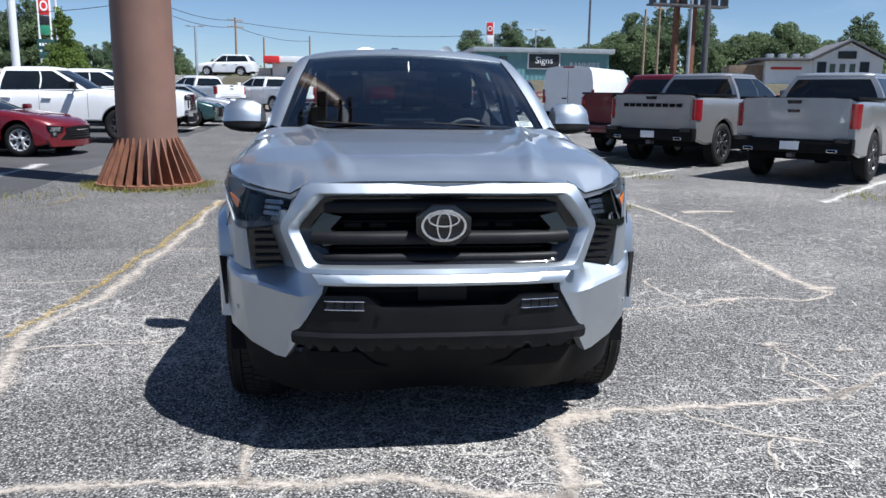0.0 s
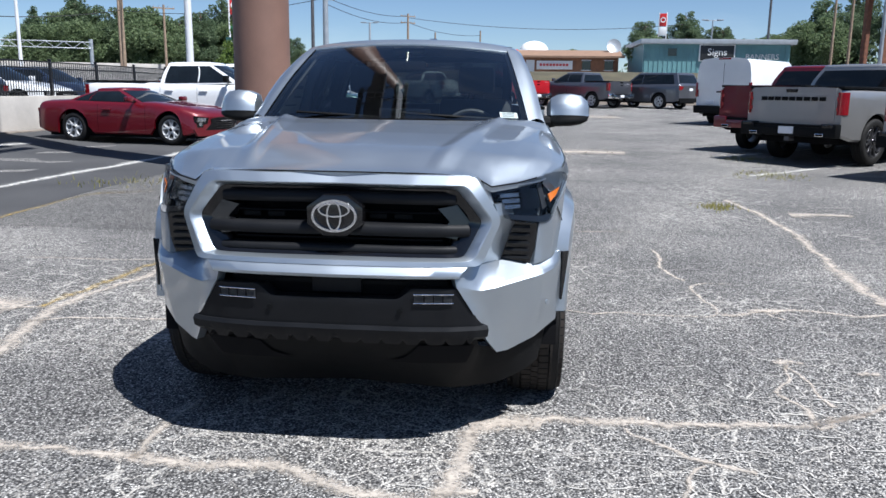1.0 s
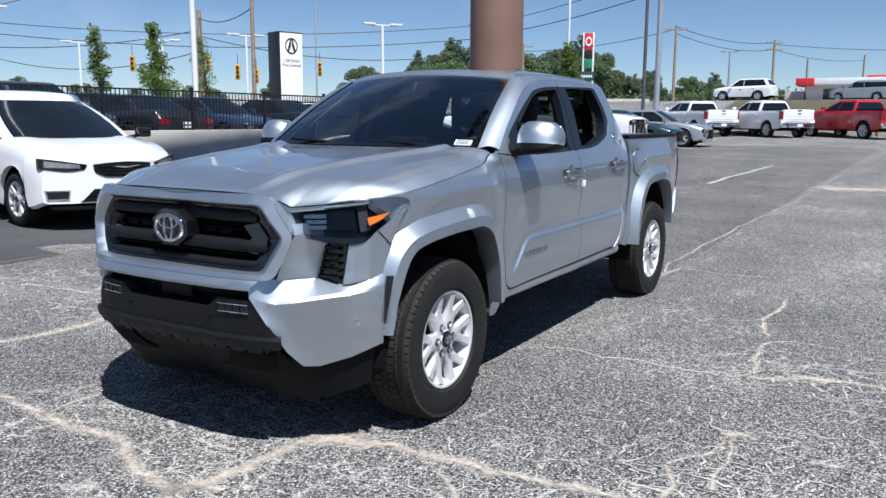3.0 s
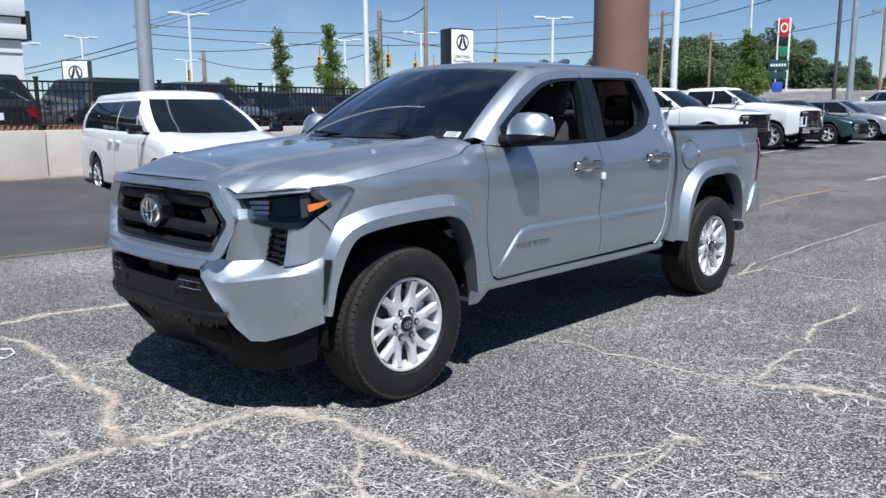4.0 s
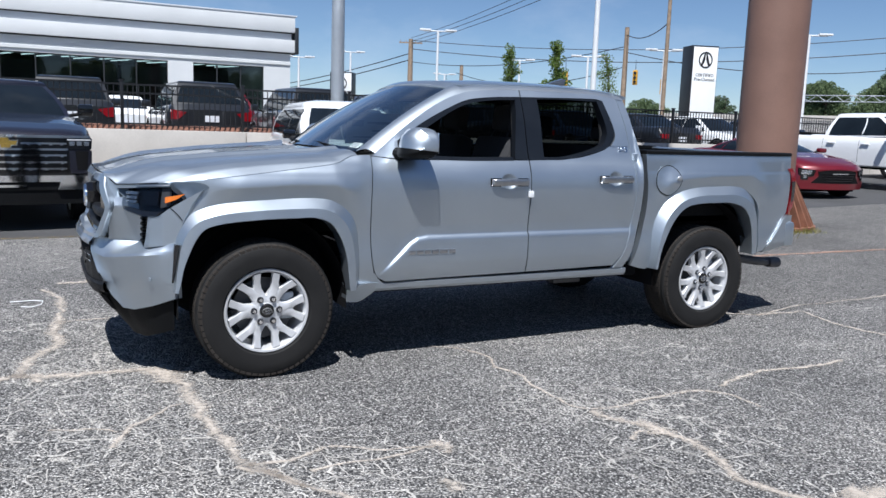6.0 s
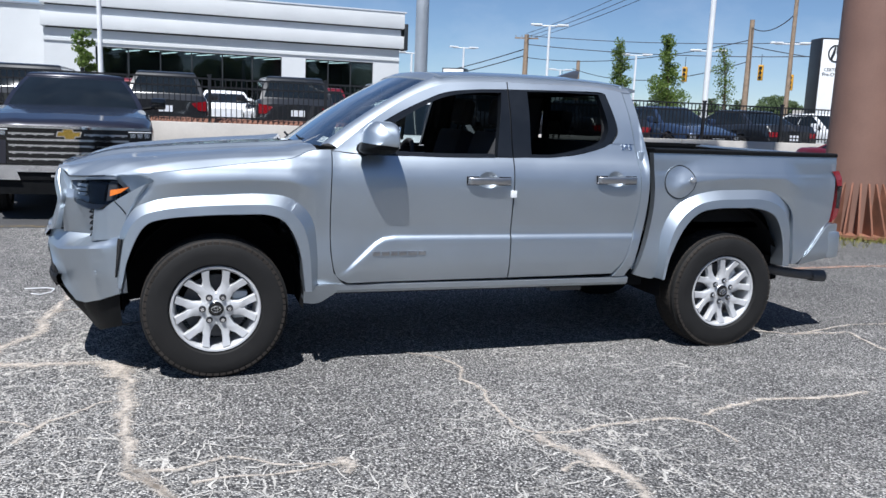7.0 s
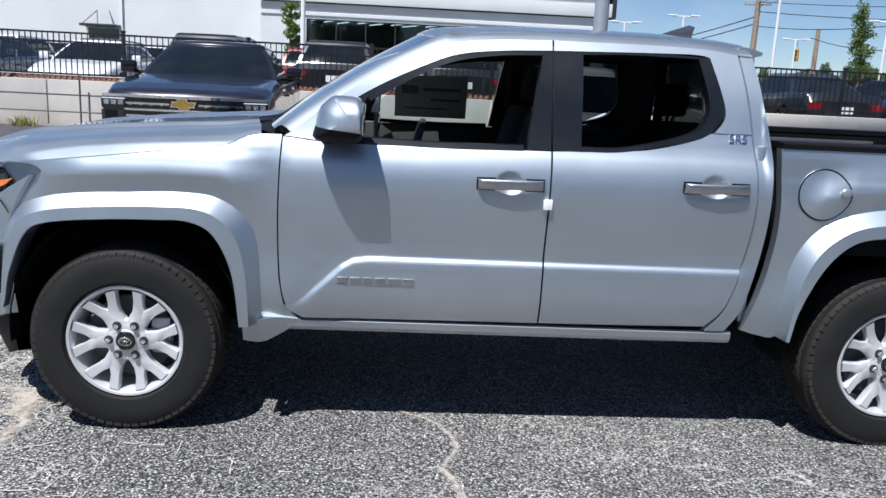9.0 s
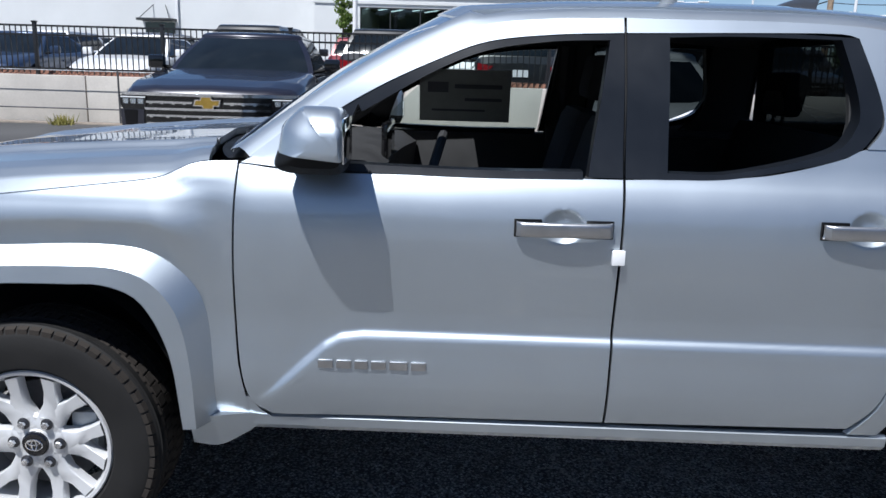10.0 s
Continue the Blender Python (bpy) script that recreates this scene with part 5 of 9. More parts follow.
def spoke_bm(count, k, split, r0, r1, width, x0):
    """One spoke; split: the angle of its two arms, 0 for a plain one."""
    bm = bmesh.new()
    for sg in ((-1, 1) if split else (0,)):
        rows = []
        for f, af, wf in ((0.0, 0.0, 1.7), (0.25, 0.10, 1.5), (0.45, 0.36, 1.12), (0.70, 0.84, 0.76), (1.0, 1.08, 0.88)):
            r, ang, hw = r0 + (r1 - r0) * f, split * af * sg, width * wf
            xo = x0 - 0.008 * (0.2 < f < 0.9) + 0.014 * f
            ca, sa = math.cos(ang), math.sin(ang)
            rows.append([(xx, r * ca - u * hw * sa, r * sa + u * hw * ca) for u, xx in ((-1.06, xo - 0.035), (-1, xo - 0.004), (-0.86, xo), (0.86, xo), (1, xo - 0.004), (1.06, xo - 0.035))])
        grid_faces(bm, rows, True)
    bmesh.ops.rotate(bm, cent=(0, 0, 0), matrix=Matrix.Rotation(2 * math.pi * k / count, 3, "X"), verts=bm.verts)
    return bm


def truck_wheel(R=0.398, w=0.262, rim_r=0.238, spokes=6, split=0.25, metal="alloy", fine=True, name="wheel"):
    """An alloy wheel, its outer face towards +x, hub at the origin."""
    k_ = rim_r / 0.222
    bm = bmesh.new()
    lathe(bm, [(0.001, 0.060), (0.085 * k_, 0.060), (0.088 * k_, 0.085), (0.080 * k_, 0.095), (0.046, 0.098), (0.042, 0.104)], 48 if fine else 20)
    wh = part(name, bm, M[metal], None)
    bm = tyre_bm(R, w, rim_r, 72 if fine else 36)
    ty = part("tyre", bm, M["rubber"], wh, "black all-terrain tyre", 40)
    if fine:
        tr_ = new("tread", tread_blocks(R, w))
        tr_.parent = ty
        tagged(tr_, "", "", "", "stuff")
    bm = bmesh.new()
    lathe(bm, [(rim_r + 0.004, w * 0.40), (rim_r + 0.008, w * 0.428), (rim_r + 0.004, w * 0.45), (rim_r - 0.006, w * 0.443), (rim_r - 0.016, w * 0.38), (rim_r - 0.020, w * 0.23), (rim_r - 0.026, 0.0), (rim_r - 0.022, -0.08), (rim_r + 0.003, -0.11)], 64 if fine else 32)
    part("rim", bm, M[metal], wh)
    for k in range(spokes):
        part("spoke", spoke_bm(spokes, k, split, 0.050, rim_r - 0.015, 0.0235 * k_ if fine else 0.024, 0.098), M[metal], wh, angle=45)
    bm = bmesh.new()
    lathe(bm, [(0.041, 0.098), (0.041, 0.110), (0.036, 0.114), (0.001, 0.116)], 36 if fine else 16)
    part("hub_cap", bm, M["gloss_black"], wh, "black hub cap")
    if fine:
        bm = bmesh.new()
        for rx, rz, cz in ((0.026, 0.018, 0), (0.008, 0.017, 0), (0.018, 0.008, 0.007)):
            grid_faces(bm, [[(0.1165 + dx, (rx + d) * math.cos(a), cz + (rz + d) * math.sin(a)) for a in np.linspace(0, 2 * math.pi, 28, endpoint=False)] for d, dx in ((-0.002, 0.0), (-0.001, 0.0015), (0.001, 0.0015), (0.002, 0.0))], True)
        part("cap_mark", bm, M["chrome"], wh)
        for k in range(6):
            a = 2 * math.pi * k / 6
            b2 = bmesh.new()
            tube(b2, (0.085, 0.073 * math.cos(a), 0.073 * math.sin(a)), (0.116, 0.073 * math.cos(a), 0.073 * math.sin(a)), 0.0135, 0.011, 6)
            part("lug_nut", b2, M["chrome"], wh)
            b2 = bmesh.new()
            tube(b2, (0.0975, 0.073 * math.cos(a), 0.073 * math.sin(a)), (0.0995, 0.073 * math.cos(a), 0.073 * math.sin(a)), 0.019, 0.019, 18)
            part("lug_recess", b2, M["dark_alloy"], wh)
        bm = bmesh.new()
        box(bm, (0.005, 0.09, -0.07), (0.055, 0.175, 0.09), 0.015)
        part("brake_caliper", bm, M["galv"], wh)
    bm = bmesh.new()
    lathe(bm, [(0.02, 0.02), (rim_r - 0.06, 0.02), (rim_r - 0.06, 0.0), (0.02, 0.0)], 48 if fine else 20)
    part("brake_disc", bm, M["dark_steel"], wh)
    return wh


w0 = truck_wheel()
w0.parent = truck
w0.matrix_local = pose(0.815, 0.0, 0.395)
for x, y, rz, ph in ((0.815, 3.35, 0, 20), (-0.815, 0.0, 180, 0), (-0.815, 3.35, 180, 33)):
    c = copy_thing(w0, pose(x, y, 0.395, ph, 0, rz))
# ---- ground ----
def ground_z(x, y):
    """Level round the truck, rising slowly towards the wall and the far row, with the upper lot behind the wall."""
    g = max(0.0166 * max(0.0, y - 2.5), 0.30 * smoothstep(-5.0, -12.1, x))
    g += 2.0 * smoothstep(43.0, 57.0, y)
    if x < -12.25:
        g = max(g, 0.62)
    return g


def asphalt(name, gain, webs):
    """Worn asphalt; gain scales its paleness, webs the nets of fine cracks."""
    m, n, l, b = shader(name)
    tc = n.new("ShaderNodeTexCoord")

    def tex(kind, **k):
        t = node(n, kind, **k)
        l.new(tc.outputs["Object"], t.inputs["Vector"])
        return t
    stones = tex("TexVoronoi", Scale=125.0)
    grains = tex("TexVoronoi", Scale=88.0)
    stain = tex("TexNoise", Scale=0.55, Detail=6.0, Roughness=0.6)
    warp = tex("TexNoise", Scale=2.2, Detail=7.0, Roughness=0.62)
    def web(scale, reach, thin, where_scale, lo, hi, top):
        """A net of fine cracks that shows only in some stretches."""
        add = n.new("ShaderNodeVectorMath")
        add.operation = "MULTIPLY_ADD"
        l.new(warp.outputs["Color"], add.inputs[0])
        add.inputs[1].default_value = (reach, reach, 0)
        l.new(tc.outputs["Object"], add.inputs[2])
        crack = node(n, "TexVoronoi", Scale=scale)
        crack.feature = "DISTANCE_TO_EDGE"
        l.new(add.outputs[0], crack.inputs["Vector"])
        line = ramp(n, l, crack.outputs["Distance"], [(thin * 0.3, (1, 1, 1)), (thin, (0, 0, 0))])
        spots = tex("TexNoise", Scale=where_scale, Detail=4.0, Roughness=0.6)
        where = ramp(n, l, spots.outputs[0], [(lo, (0, 0, 0)), (hi, (top, top, top))])
        hit = n.new("ShaderNodeMath")
        hit.operation = "MULTIPLY"
        l.new(line.outputs[0], hit.inputs[0])
        l.new(where.outputs[0], hit.inputs[1])
        crumbs = tex("TexNoise", Scale=scale * 4.0, Detail=5.0, Roughness=0.75)
        gaps = ramp(n, l, crumbs.outputs[0], [(0.35, (0, 0, 0)), (0.52, (1, 1, 1))])
        torn = n.new("ShaderNodeMath")
        torn.operation = "MULTIPLY"
        l.new(hit.outputs[0], torn.inputs[0])
        l.new(gaps.outputs[0], torn.inputs[1])
        return torn
    tone = ramp(n, l, stones.outputs["Color"], [(0.0, (0.06, 0.06, 0.062)), (0.38, (0.185, 0.182, 0.178)), (0.68, (0.34, 0.333, 0.322)), (1.0, (0.86, 0.845, 0.82))])
    # small shadows in the pits between grains, put into the colour
    pit_shade = ramp(n, l, grains.outputs["Distance"], [(0.34, (1.08, 1.08, 1.08)), (0.66, (0.19, 0.19, 0.20))])
    base = n.new("ShaderNodeMix")
    base.data_type, base.blend_type = "RGBA", "MULTIPLY"
    base.inputs[0].default_value = 1.0
    l.new(tone.outputs[0], base.inputs[6])
    l.new(pit_shade.outputs[0], base.inputs[7])
    st = ramp(n, l, stain.outputs[0], [(p, tuple(gain * c for c in q)) for p, q in ((0.30, (0.74, 0.735, 0.73)), (0.5, (0.98, 0.97, 0.955)), (0.70, (1.30, 1.275, 1.235)))])
    mul = n.new("ShaderNodeMix")
    mul.data_type, mul.blend_type = "RGBA", "MULTIPLY"
    mul.inputs[0].default_value = 1.0
    l.new(base.outputs[2], mul.inputs[6])
    l.new(st.outputs[0], mul.inputs[7])
    gate = n.new("ShaderNodeMath")
    gate.operation = "MAXIMUM"
    l.new(web(4.6, 0.46, 0.028, 0.42, 0.47, 0.58, 0.70 * webs).outputs[0], gate.inputs[0])
    l.new(web(10.0, 0.28, 0.036, 0.60, 0.50, 0.62, 0.62 * webs).outputs[0], gate.inputs[1])
    mix = n.new("ShaderNodeMix")
    mix.data_type = "RGBA"
    l.new(gate.outputs[0], mix.inputs[0])
    l.new(mul.outputs[2], mix.inputs[6])
    mix.inputs[7].default_value = (0.64, 0.605, 0.55, 1)
    l.new(mix.outputs[2], b.inputs["Base Color"])
    b.inputs["Roughness"].default_value = 0.85
    b.inputs["Specular IOR Level"].default_value = 0.3
    bp = node(n, "Bump", Strength=1.0, Distance=0.011)
    l.new(grains.outputs["Distance"], bp.inputs["Height"])
    bp.invert = True
    l.new(bp.outputs[0], b.inputs["Normal"])
    return m


M["asphalt"] = asphalt("cracked_asphalt", 1.0, 1.0)
M["mid_asphalt"] = asphalt("smoother_grey_asphalt", 0.77, 0.3)
M["dark_asphalt"] = surface("shade_darkened_asphalt", (0.062, 0.062, 0.064), 0.85, 0, 0.35, 0.5, 0.006, 90, spec=0.3)
bm = bmesh.new()
xs = list(np.arange(-12, 16.1, 1.0)) + [20, 26, 34, 50, 80, 140, 300, 900]
xs = [-900, -300, -140, -80, -60, -45, -36, -28, -20, -14, -12.32, -12.24] + xs
ys = [-900, -300, -100, -50, -30, -20] + list(np.arange(-15, 60.1, 1.5)) + [66, 72, 80, 120, 200, 400, 1200]
grid_faces(bm, [[(x, y, ground_z(x, y)) for x in xs] for y in ys])
tagged(part("ground", bm, M["asphalt"]), "grey weathered asphalt lot with pale cracks", "ground", kind="structure")

# asphalt strip along the wall, darkened in colour for the shadow band on it
bm = bmesh.new()
grid_faces(bm, [[(x, y, ground_z(x, y) + 0.003) for x in (-12, -11, -10, -9, -8, -7, -6, -5.05 + 0.05 * math.sin(1.7 * y))] for y in np.arange(-15, 27.1, 0.75)])
tagged(part("pavement", bm, M["dark_asphalt"]), "dark asphalt strip along the wall, shadow band in its colour", "pavement", kind="structure")
bm = bmesh.new()
grid_faces(bm, [[(x, y + 0.04 * math.sin(3.1 * x), ground_z(x, y) + 0.0025) for x in (-5.04, -4, -3, -2, -1, 0, 0.80 + 0.016 * (y - 3.9) + 0.03 * math.sin(1.3 * y))] for y in [3.85, 4.6] + list(np.arange(5.4, 31, 0.75))])
tagged(part("pavement", bm, M["mid_asphalt"]), "smoother mid-grey asphalt pour behind the truck", "pavement", kind="structure")

# steel column with its finned foot
col = thing("sign_column", "tall brown painted steel column on a finned foot", "column", at=pose(-3.45, 8.85, 0.12))
bm = bmesh.new()
tube(bm, (0, 0, 0), (0, 0, 22.0), 0.44, 0.44, 64)
part("shaft", bm, M["rust_paint"], col, "brown painted steel shaft")
bm = bmesh.new()
tube(bm, (0, 0, 0), (0, 0, 0.04), 0.80, 0.80, 48)
part("base_plate", bm, M["rust"], col)
for k in range(28):
    bm = bmesh.new()
    a = 2 * math.pi * k / 28
    fs = prism(bm, [(0.43, 0.04), (0.76, 0.04), (0.76, 0.08), (0.455, 0.72), (0.43, 0.72)], "y", -0.012, 0.012)
    bmesh.ops.rotate(bm, cent=(0, 0, 0), matrix=Matrix.Rotation(a, 3, "Z"), verts=bm.verts)
    part("fin", bm, M["rust"], col)
# ---- parked vehicles ----
def vehicle(name, label, category, spec, m, group=""):
    """A parked car, van or pickup; its nose towards -y, its middle over the origin."""
    S = dict(L=5.0, W=0.95, wb=2.9, fo=0.95, R=0.36, sill=0.30, paint="white_paint", roof_paint=None, top=[], cab=[], roof=[], rim="alloy", tumble=0.16, bow=0.22, rbow=0.06, wsbow=0.13, cpil=0.07, rear_glass=(0.16, 0.90))
    S.update(spec)
    P = M[S["paint"]]
    L, W, R = S["L"], S["W"], S["R"]
    y0 = -L / 2
    axles = (y0 + S["fo"], y0 + S["fo"] + S["wb"])
    car = thing(name, label, category, group)
    ra = R + 0.075
    ys = sorted(set(list(np.linspace(0.0, L, 34)) + [0.02, 0.05, 0.09, 0.15, L - 0.05, L - 0.12] + [a - y0 + ra * math.cos(t) for a in axles for t in np.linspace(0.02, math.pi - 0.02, 17)]))
    tx, tz = [p[0] for p in S["top"]], [p[1] for p in S["top"]]
    rows, caps = [], []
    for d in ys:
        y = y0 + d
        zt = float(np.interp(d, tx, tz))
        zb = S["sill"] + 0.12 * max(0, 1 - d / 0.35) * 0.6 + 0.10 * max(0, 1 - (L - d) / 0.4)
        lift = 0.0
        for a in axles:
            if abs(y - a) < ra:
                zb = max(zb, R + math.sqrt(ra * ra - (y - a) ** 2))
            lift = max(lift, 1 - smoothstep(ra, ra + 0.14, abs(y - a)))
        w = W * (1 - 0.07 * max(0.0, 1 - d / 0.55) ** 2 - 0.05 * max(0.0, 1 - (L - d) / 0.4) ** 2) + 0.012 * lift
        zb = min(zb, zt - 0.10)
        h = zt - zb
        zm = max(zb + 0.05 * h, 0.5 * (zt + S["sill"]) - 0.05)
        half = [(w - 0.055, zb), (w - 0.008, zb + 0.045 * h), (w, zm), (w - 0.006, max(zm + 0.05 * h, zt - 0.30)), (w - 0.010, max(zm + 0.12 * h, zt - 0.19)), (w - 0.035, zt - 0.075), (w - 0.060, zt - 0.03), (w - 0.11, zt), (w * 0.62, zt + 0.022), (w * 0.5, zt + 0.018), (0, zt + 0.03)]
        f0, f1 = S["bow"] * max(0.0, 1 - d / 0.9) ** 1.5, S["rbow"] * max(0.0, 1 - (L - d) / 0.5) ** 1.5
        full = [(x, z) for x, z in half] + [(-x, z) for x, z in half[-2::-1]]
        rows.append([(x, y + (f0 - f1) * (x / W) ** 2, z) for x, z in full])
        if d in (ys[0], ys[-1]):
            caps.append([[(x * u, y + (f0 - f1) * (x * u / W) ** 2, z) for u in np.linspace(-1, 1, 17)] for x, z in half[:-1]])
    bm = bmesh.new()
    grid_faces(bm, rows)
    for c in caps:
        grid_faces(bm, c)
    part("body", bm, P, car, angle=30)
    bm = bmesh.new()
    box(bm, (-W + 0.20, y0 + 0.35, S["sill"] - 0.06), (W - 0.20, -y0 - 0.30, min(tz) - 0.16))
    part("underbody", bm, M["liner"], car)
    # cabin shell, with its panes laid on it
    (ca, za), (cb, zb_) = S["cab"][0], S["cab"][-1]
    (ra_, rb_), rz = S["roof"][:2], S["roof"][2]
    wb_, wt = W - 0.085, W - 0.085 - S["tumble"]
    wsb, rsb = S["wsbow"], 0.05

    def wide(k):
        return wb_ + (wt - wb_) * k + S.get("belly", 0.022) * math.sin(math.pi * k)

    def yf(k):
        return y0 + ca + (ra_ - ca) * k - 0.03 * math.sin(math.pi * k)

    def yr(k):
        return y0 + cb + (rb_ - cb) * k + 0.02 * math.sin(math.pi * k)

    def zf(k):
        return za - 0.02 + (rz - 0.055 - S.get("drop", 0.0) - za + 0.02) * k

    def zr(k):
        return zb_ - 0.02 + (rz - 0.065 - S.get("drop", 0.0) - zb_ + 0.02) * k

    def fpt(fx, k, o=0.0):
        return Vector((fx * wide(k), yf(k) + wsb * fx * fx - o, zf(k) + o * 0.7))

    def rpt(fx, k, o=0.0):
        return Vector((fx * wide(k), yr(k) - rsb * fx * fx + o, zr(k)))

    def spt(s, t, k, o=0.0):
        a, b = yf(k) + wsb, yr(k) - rsb
        return Vector((s * (wide(k) + o), a + (b - a) * t, zf(k) + (zr(k) - zf(k)) * t))

    def tat(d, k):
        return (y0 + d - yf(k) - wsb) / (yr(k) - rsb - yf(k) - wsb)
    rings = []
    for k in (0.0, 0.25, 0.5, 0.75, 1.0):
        rings.append([fpt(u, k) for u in np.linspace(-1, 1, 9)] + [spt(1, t, k) for t in np.linspace(0, 1, 9)[1:-1]] + [rpt(u, k) for u in np.linspace(1, -1, 7)] + [spt(-1, t, k) for t in np.linspace(1, 0, 9)[1:-1]])
    bm = bmesh.new()
    grid_faces(bm, rings, True)
    part("cabin", bm, P, car, angle=40)
    top = rings[-1]
    cy = y0 + (ra_ + rb_) / 2
    rr, cr = [top], S.get("crown", 0.85)
    for sc, dz in ((1.0, 0.012), (0.975, 0.012 + 0.026 * cr), (0.91, 0.012 + 0.045 * cr), (0.6, 0.012 + 0.064 * cr), (0.02, 0.012 + 0.07 * cr)):
        rr.append([Vector((p.x * sc, cy + (p.y - cy) * sc, p.z + dz)) for p in top])
    bm = bmesh.new()
    vs = grid_faces(bm, rr, True)
    bm.faces.new(vs[-1])
    part("roof", bm, M[S["roof_paint"] or S["paint"]], car, angle=50)
    bm = bmesh.new()
    grid_faces(bm, [[fpt(u * (S.get("screen", 0.93) - 0.02 * k), k, 0.008) for u in np.linspace(-1, 1, 11)] for k in np.linspace(0.03, 0.965, 6)])
    part("windscreen", bm, M["dark_glass"], car, "dark reflecting windscreen")
    k0, k1 = S["rear_glass"]
    bm = bmesh.new()
    grid_faces(bm, [[rpt(u * (0.90 - 0.03 * k), k, 0.008) for u in np.linspace(-1, 1, 9)] for k in np.linspace(k0, k1, 5)])
    part("rear_window", bm, M["dark_glass"], car)
    mids = S.get("mid", [])
    for s in (-1, 1):
        lows = [0.055] + [tat(q, 0) + 0.010 for q, _ in mids]
        lowt = [0.045] + [tat(q, 1) + 0.012 for _, q in mids]
        his = [tat(q, 0) - 0.010 for q, _ in mids] + [1 - S["cpil"]]
        hit = [tat(q, 1) - 0.012 for _, q in mids] + [1 - S["cpil"] * 1.25]
        for a, b, c, e in zip(lows, lowt, his, hit):
            bm = bmesh.new()
            grid_faces(bm, [[spt(s, (a + (b - a) * k) + ((c + (e - c) * k) - (a + (b - a) * k)) * u, k, 0.006) for u in np.linspace(0, 1, 7)] for k in np.linspace(0.07, 0.93, 5)])
            part("side_window", bm, M["dark_glass"], car)
        for q, q2 in mids:
            bm = bmesh.new()
            grid_faces(bm, [[spt(s, tat(q + (q2 - q) * k, k) + u, k, 0.005) for u in (-0.014, 0.014)] for k in np.linspace(0.06, 0.94, 4)])
            part("pillar_cover", bm, M["gloss_black"], car)
        # mirror, seams and handles
        mz = za + 0.02
        bm = bmesh.new()
        box(bm, (min(s * (W + 0.03), s * (W + 0.24)), y0 + ca + 0.34, mz), (max(s * (W + 0.03), s * (W + 0.24)), y0 + ca + 0.47, mz + S.get("mirror_h", 0.17)), 0.035)
        mir = part("mirror", bm, M[S.get("mirror", S["paint"])], car)
        bm = bmesh.new()
        pipe(bm, [(s * (W - 0.10), y0 + ca + 0.42, mz - 0.005), (s * (W + 0.08), y0 + ca + 0.42, mz + 0.03)], 0.025, 8)
        part("mirror_arm", bm, M["black_trim"], mir)
        for q in S.get("seams", []):
            bm = bmesh.new()
            zt = float(np.interp(q, tx, tz))
            line = [(W - 0.004, S["sill"] + 0.09), (W + 0.002, 0.5 * (zt + S["sill"]) - 0.05), (W - 0.004, zt - 0.30), (W - 0.008, zt - 0.19), (W - 0.033, zt - 0.075)]
            grid_faces(bm, [[(s * x, y0 + q + u, z) for x, z in line] for u in (-0.004, 0.004)])
            part("door_seam", bm, M["liner"], car)
        for q in S.get("handles", []):
            bm = bmesh.new()
            zt = float(np.interp(q, tx, tz))
            box(bm, (min(s * (W - 0.02), s * (W + 0.028)), y0 + q - 0.11, zt - 0.20), (max(s * (W - 0.02), s * (W + 0.028)), y0 + q + 0.11, zt - 0.16), 0.012)
            part("door_handle", bm, M[S.get("handle", S["paint"])], car)
    wl_ = WHEELS[S["rim"]]
    k_ = R / 0.36
    for a in axles:
        for s in (-1, 1):
            c = copy_thing(wl_, pose(s * (W - 0.125), a, R))
            c.parent = car
            c.matrix_local = pose(s * (W - 0.125), a, R, random.choice((0, 17, 40, 75)), 0, 0 if s > 0 else 180) @ Matrix.Diagonal((1, k_, k_, 1))
    for fn in S.get("extras", []):
        fn(car, S, y0, L, W)
    car.matrix_world = m
    return car


def put_box(car, name, mat, lo, hi, bevel=0.01, label="", m=None):
    bm = bmesh.new()
    box(bm, [min(a, b) for a, b in zip(lo, hi)], [max(a, b) for a, b in zip(lo, hi)], bevel, m)
    return part(name, bm, M[mat], car, label)


def nose(car, name, mat, S, y0, b, t, l, r, out=0.012, label="", s=1, thick=0.05, rear=False, n=(12, 6)):
    """A panel laid on the bowed nose (or tail): outlines in x and z."""
    def fn(x, z):
        if rear:
            return Vector((s * x, -y0 - S["rbow"] * (x / S["W"]) ** 2 + out, z))
        return Vector((s * x, y0 + S["bow"] * (x / S["W"]) ** 2 - out, z))
    return sheet(name, b, t, l, r, n[0], n[1], fn, M[mat], car, (0, -1 if rear else 1, 0), thick, label)


def quad(x0, x1, z0, z1, lean=0.0):
    """Four straight outlines of a panel; lean pulls the lower corners in."""
    return [(x0 + lean, z0), (x1 - lean, z0)], [(x0, z1), (x1, z1)], [(x0 + lean, z0), (x0, z1)], [(x1 - lean, z0), (x1, z1)]


WHEELS = {}
for nm, sp, spl, mt in (("alloy", 5, 0.22, "alloy"), ("dark_alloy", 6, 0.2, "dark_alloy"), ("plain", 5, 0.0, "galv")):
    WHEELS[nm] = truck_wheel(0.36, 0.24, 0.235, sp, spl, mt, False)


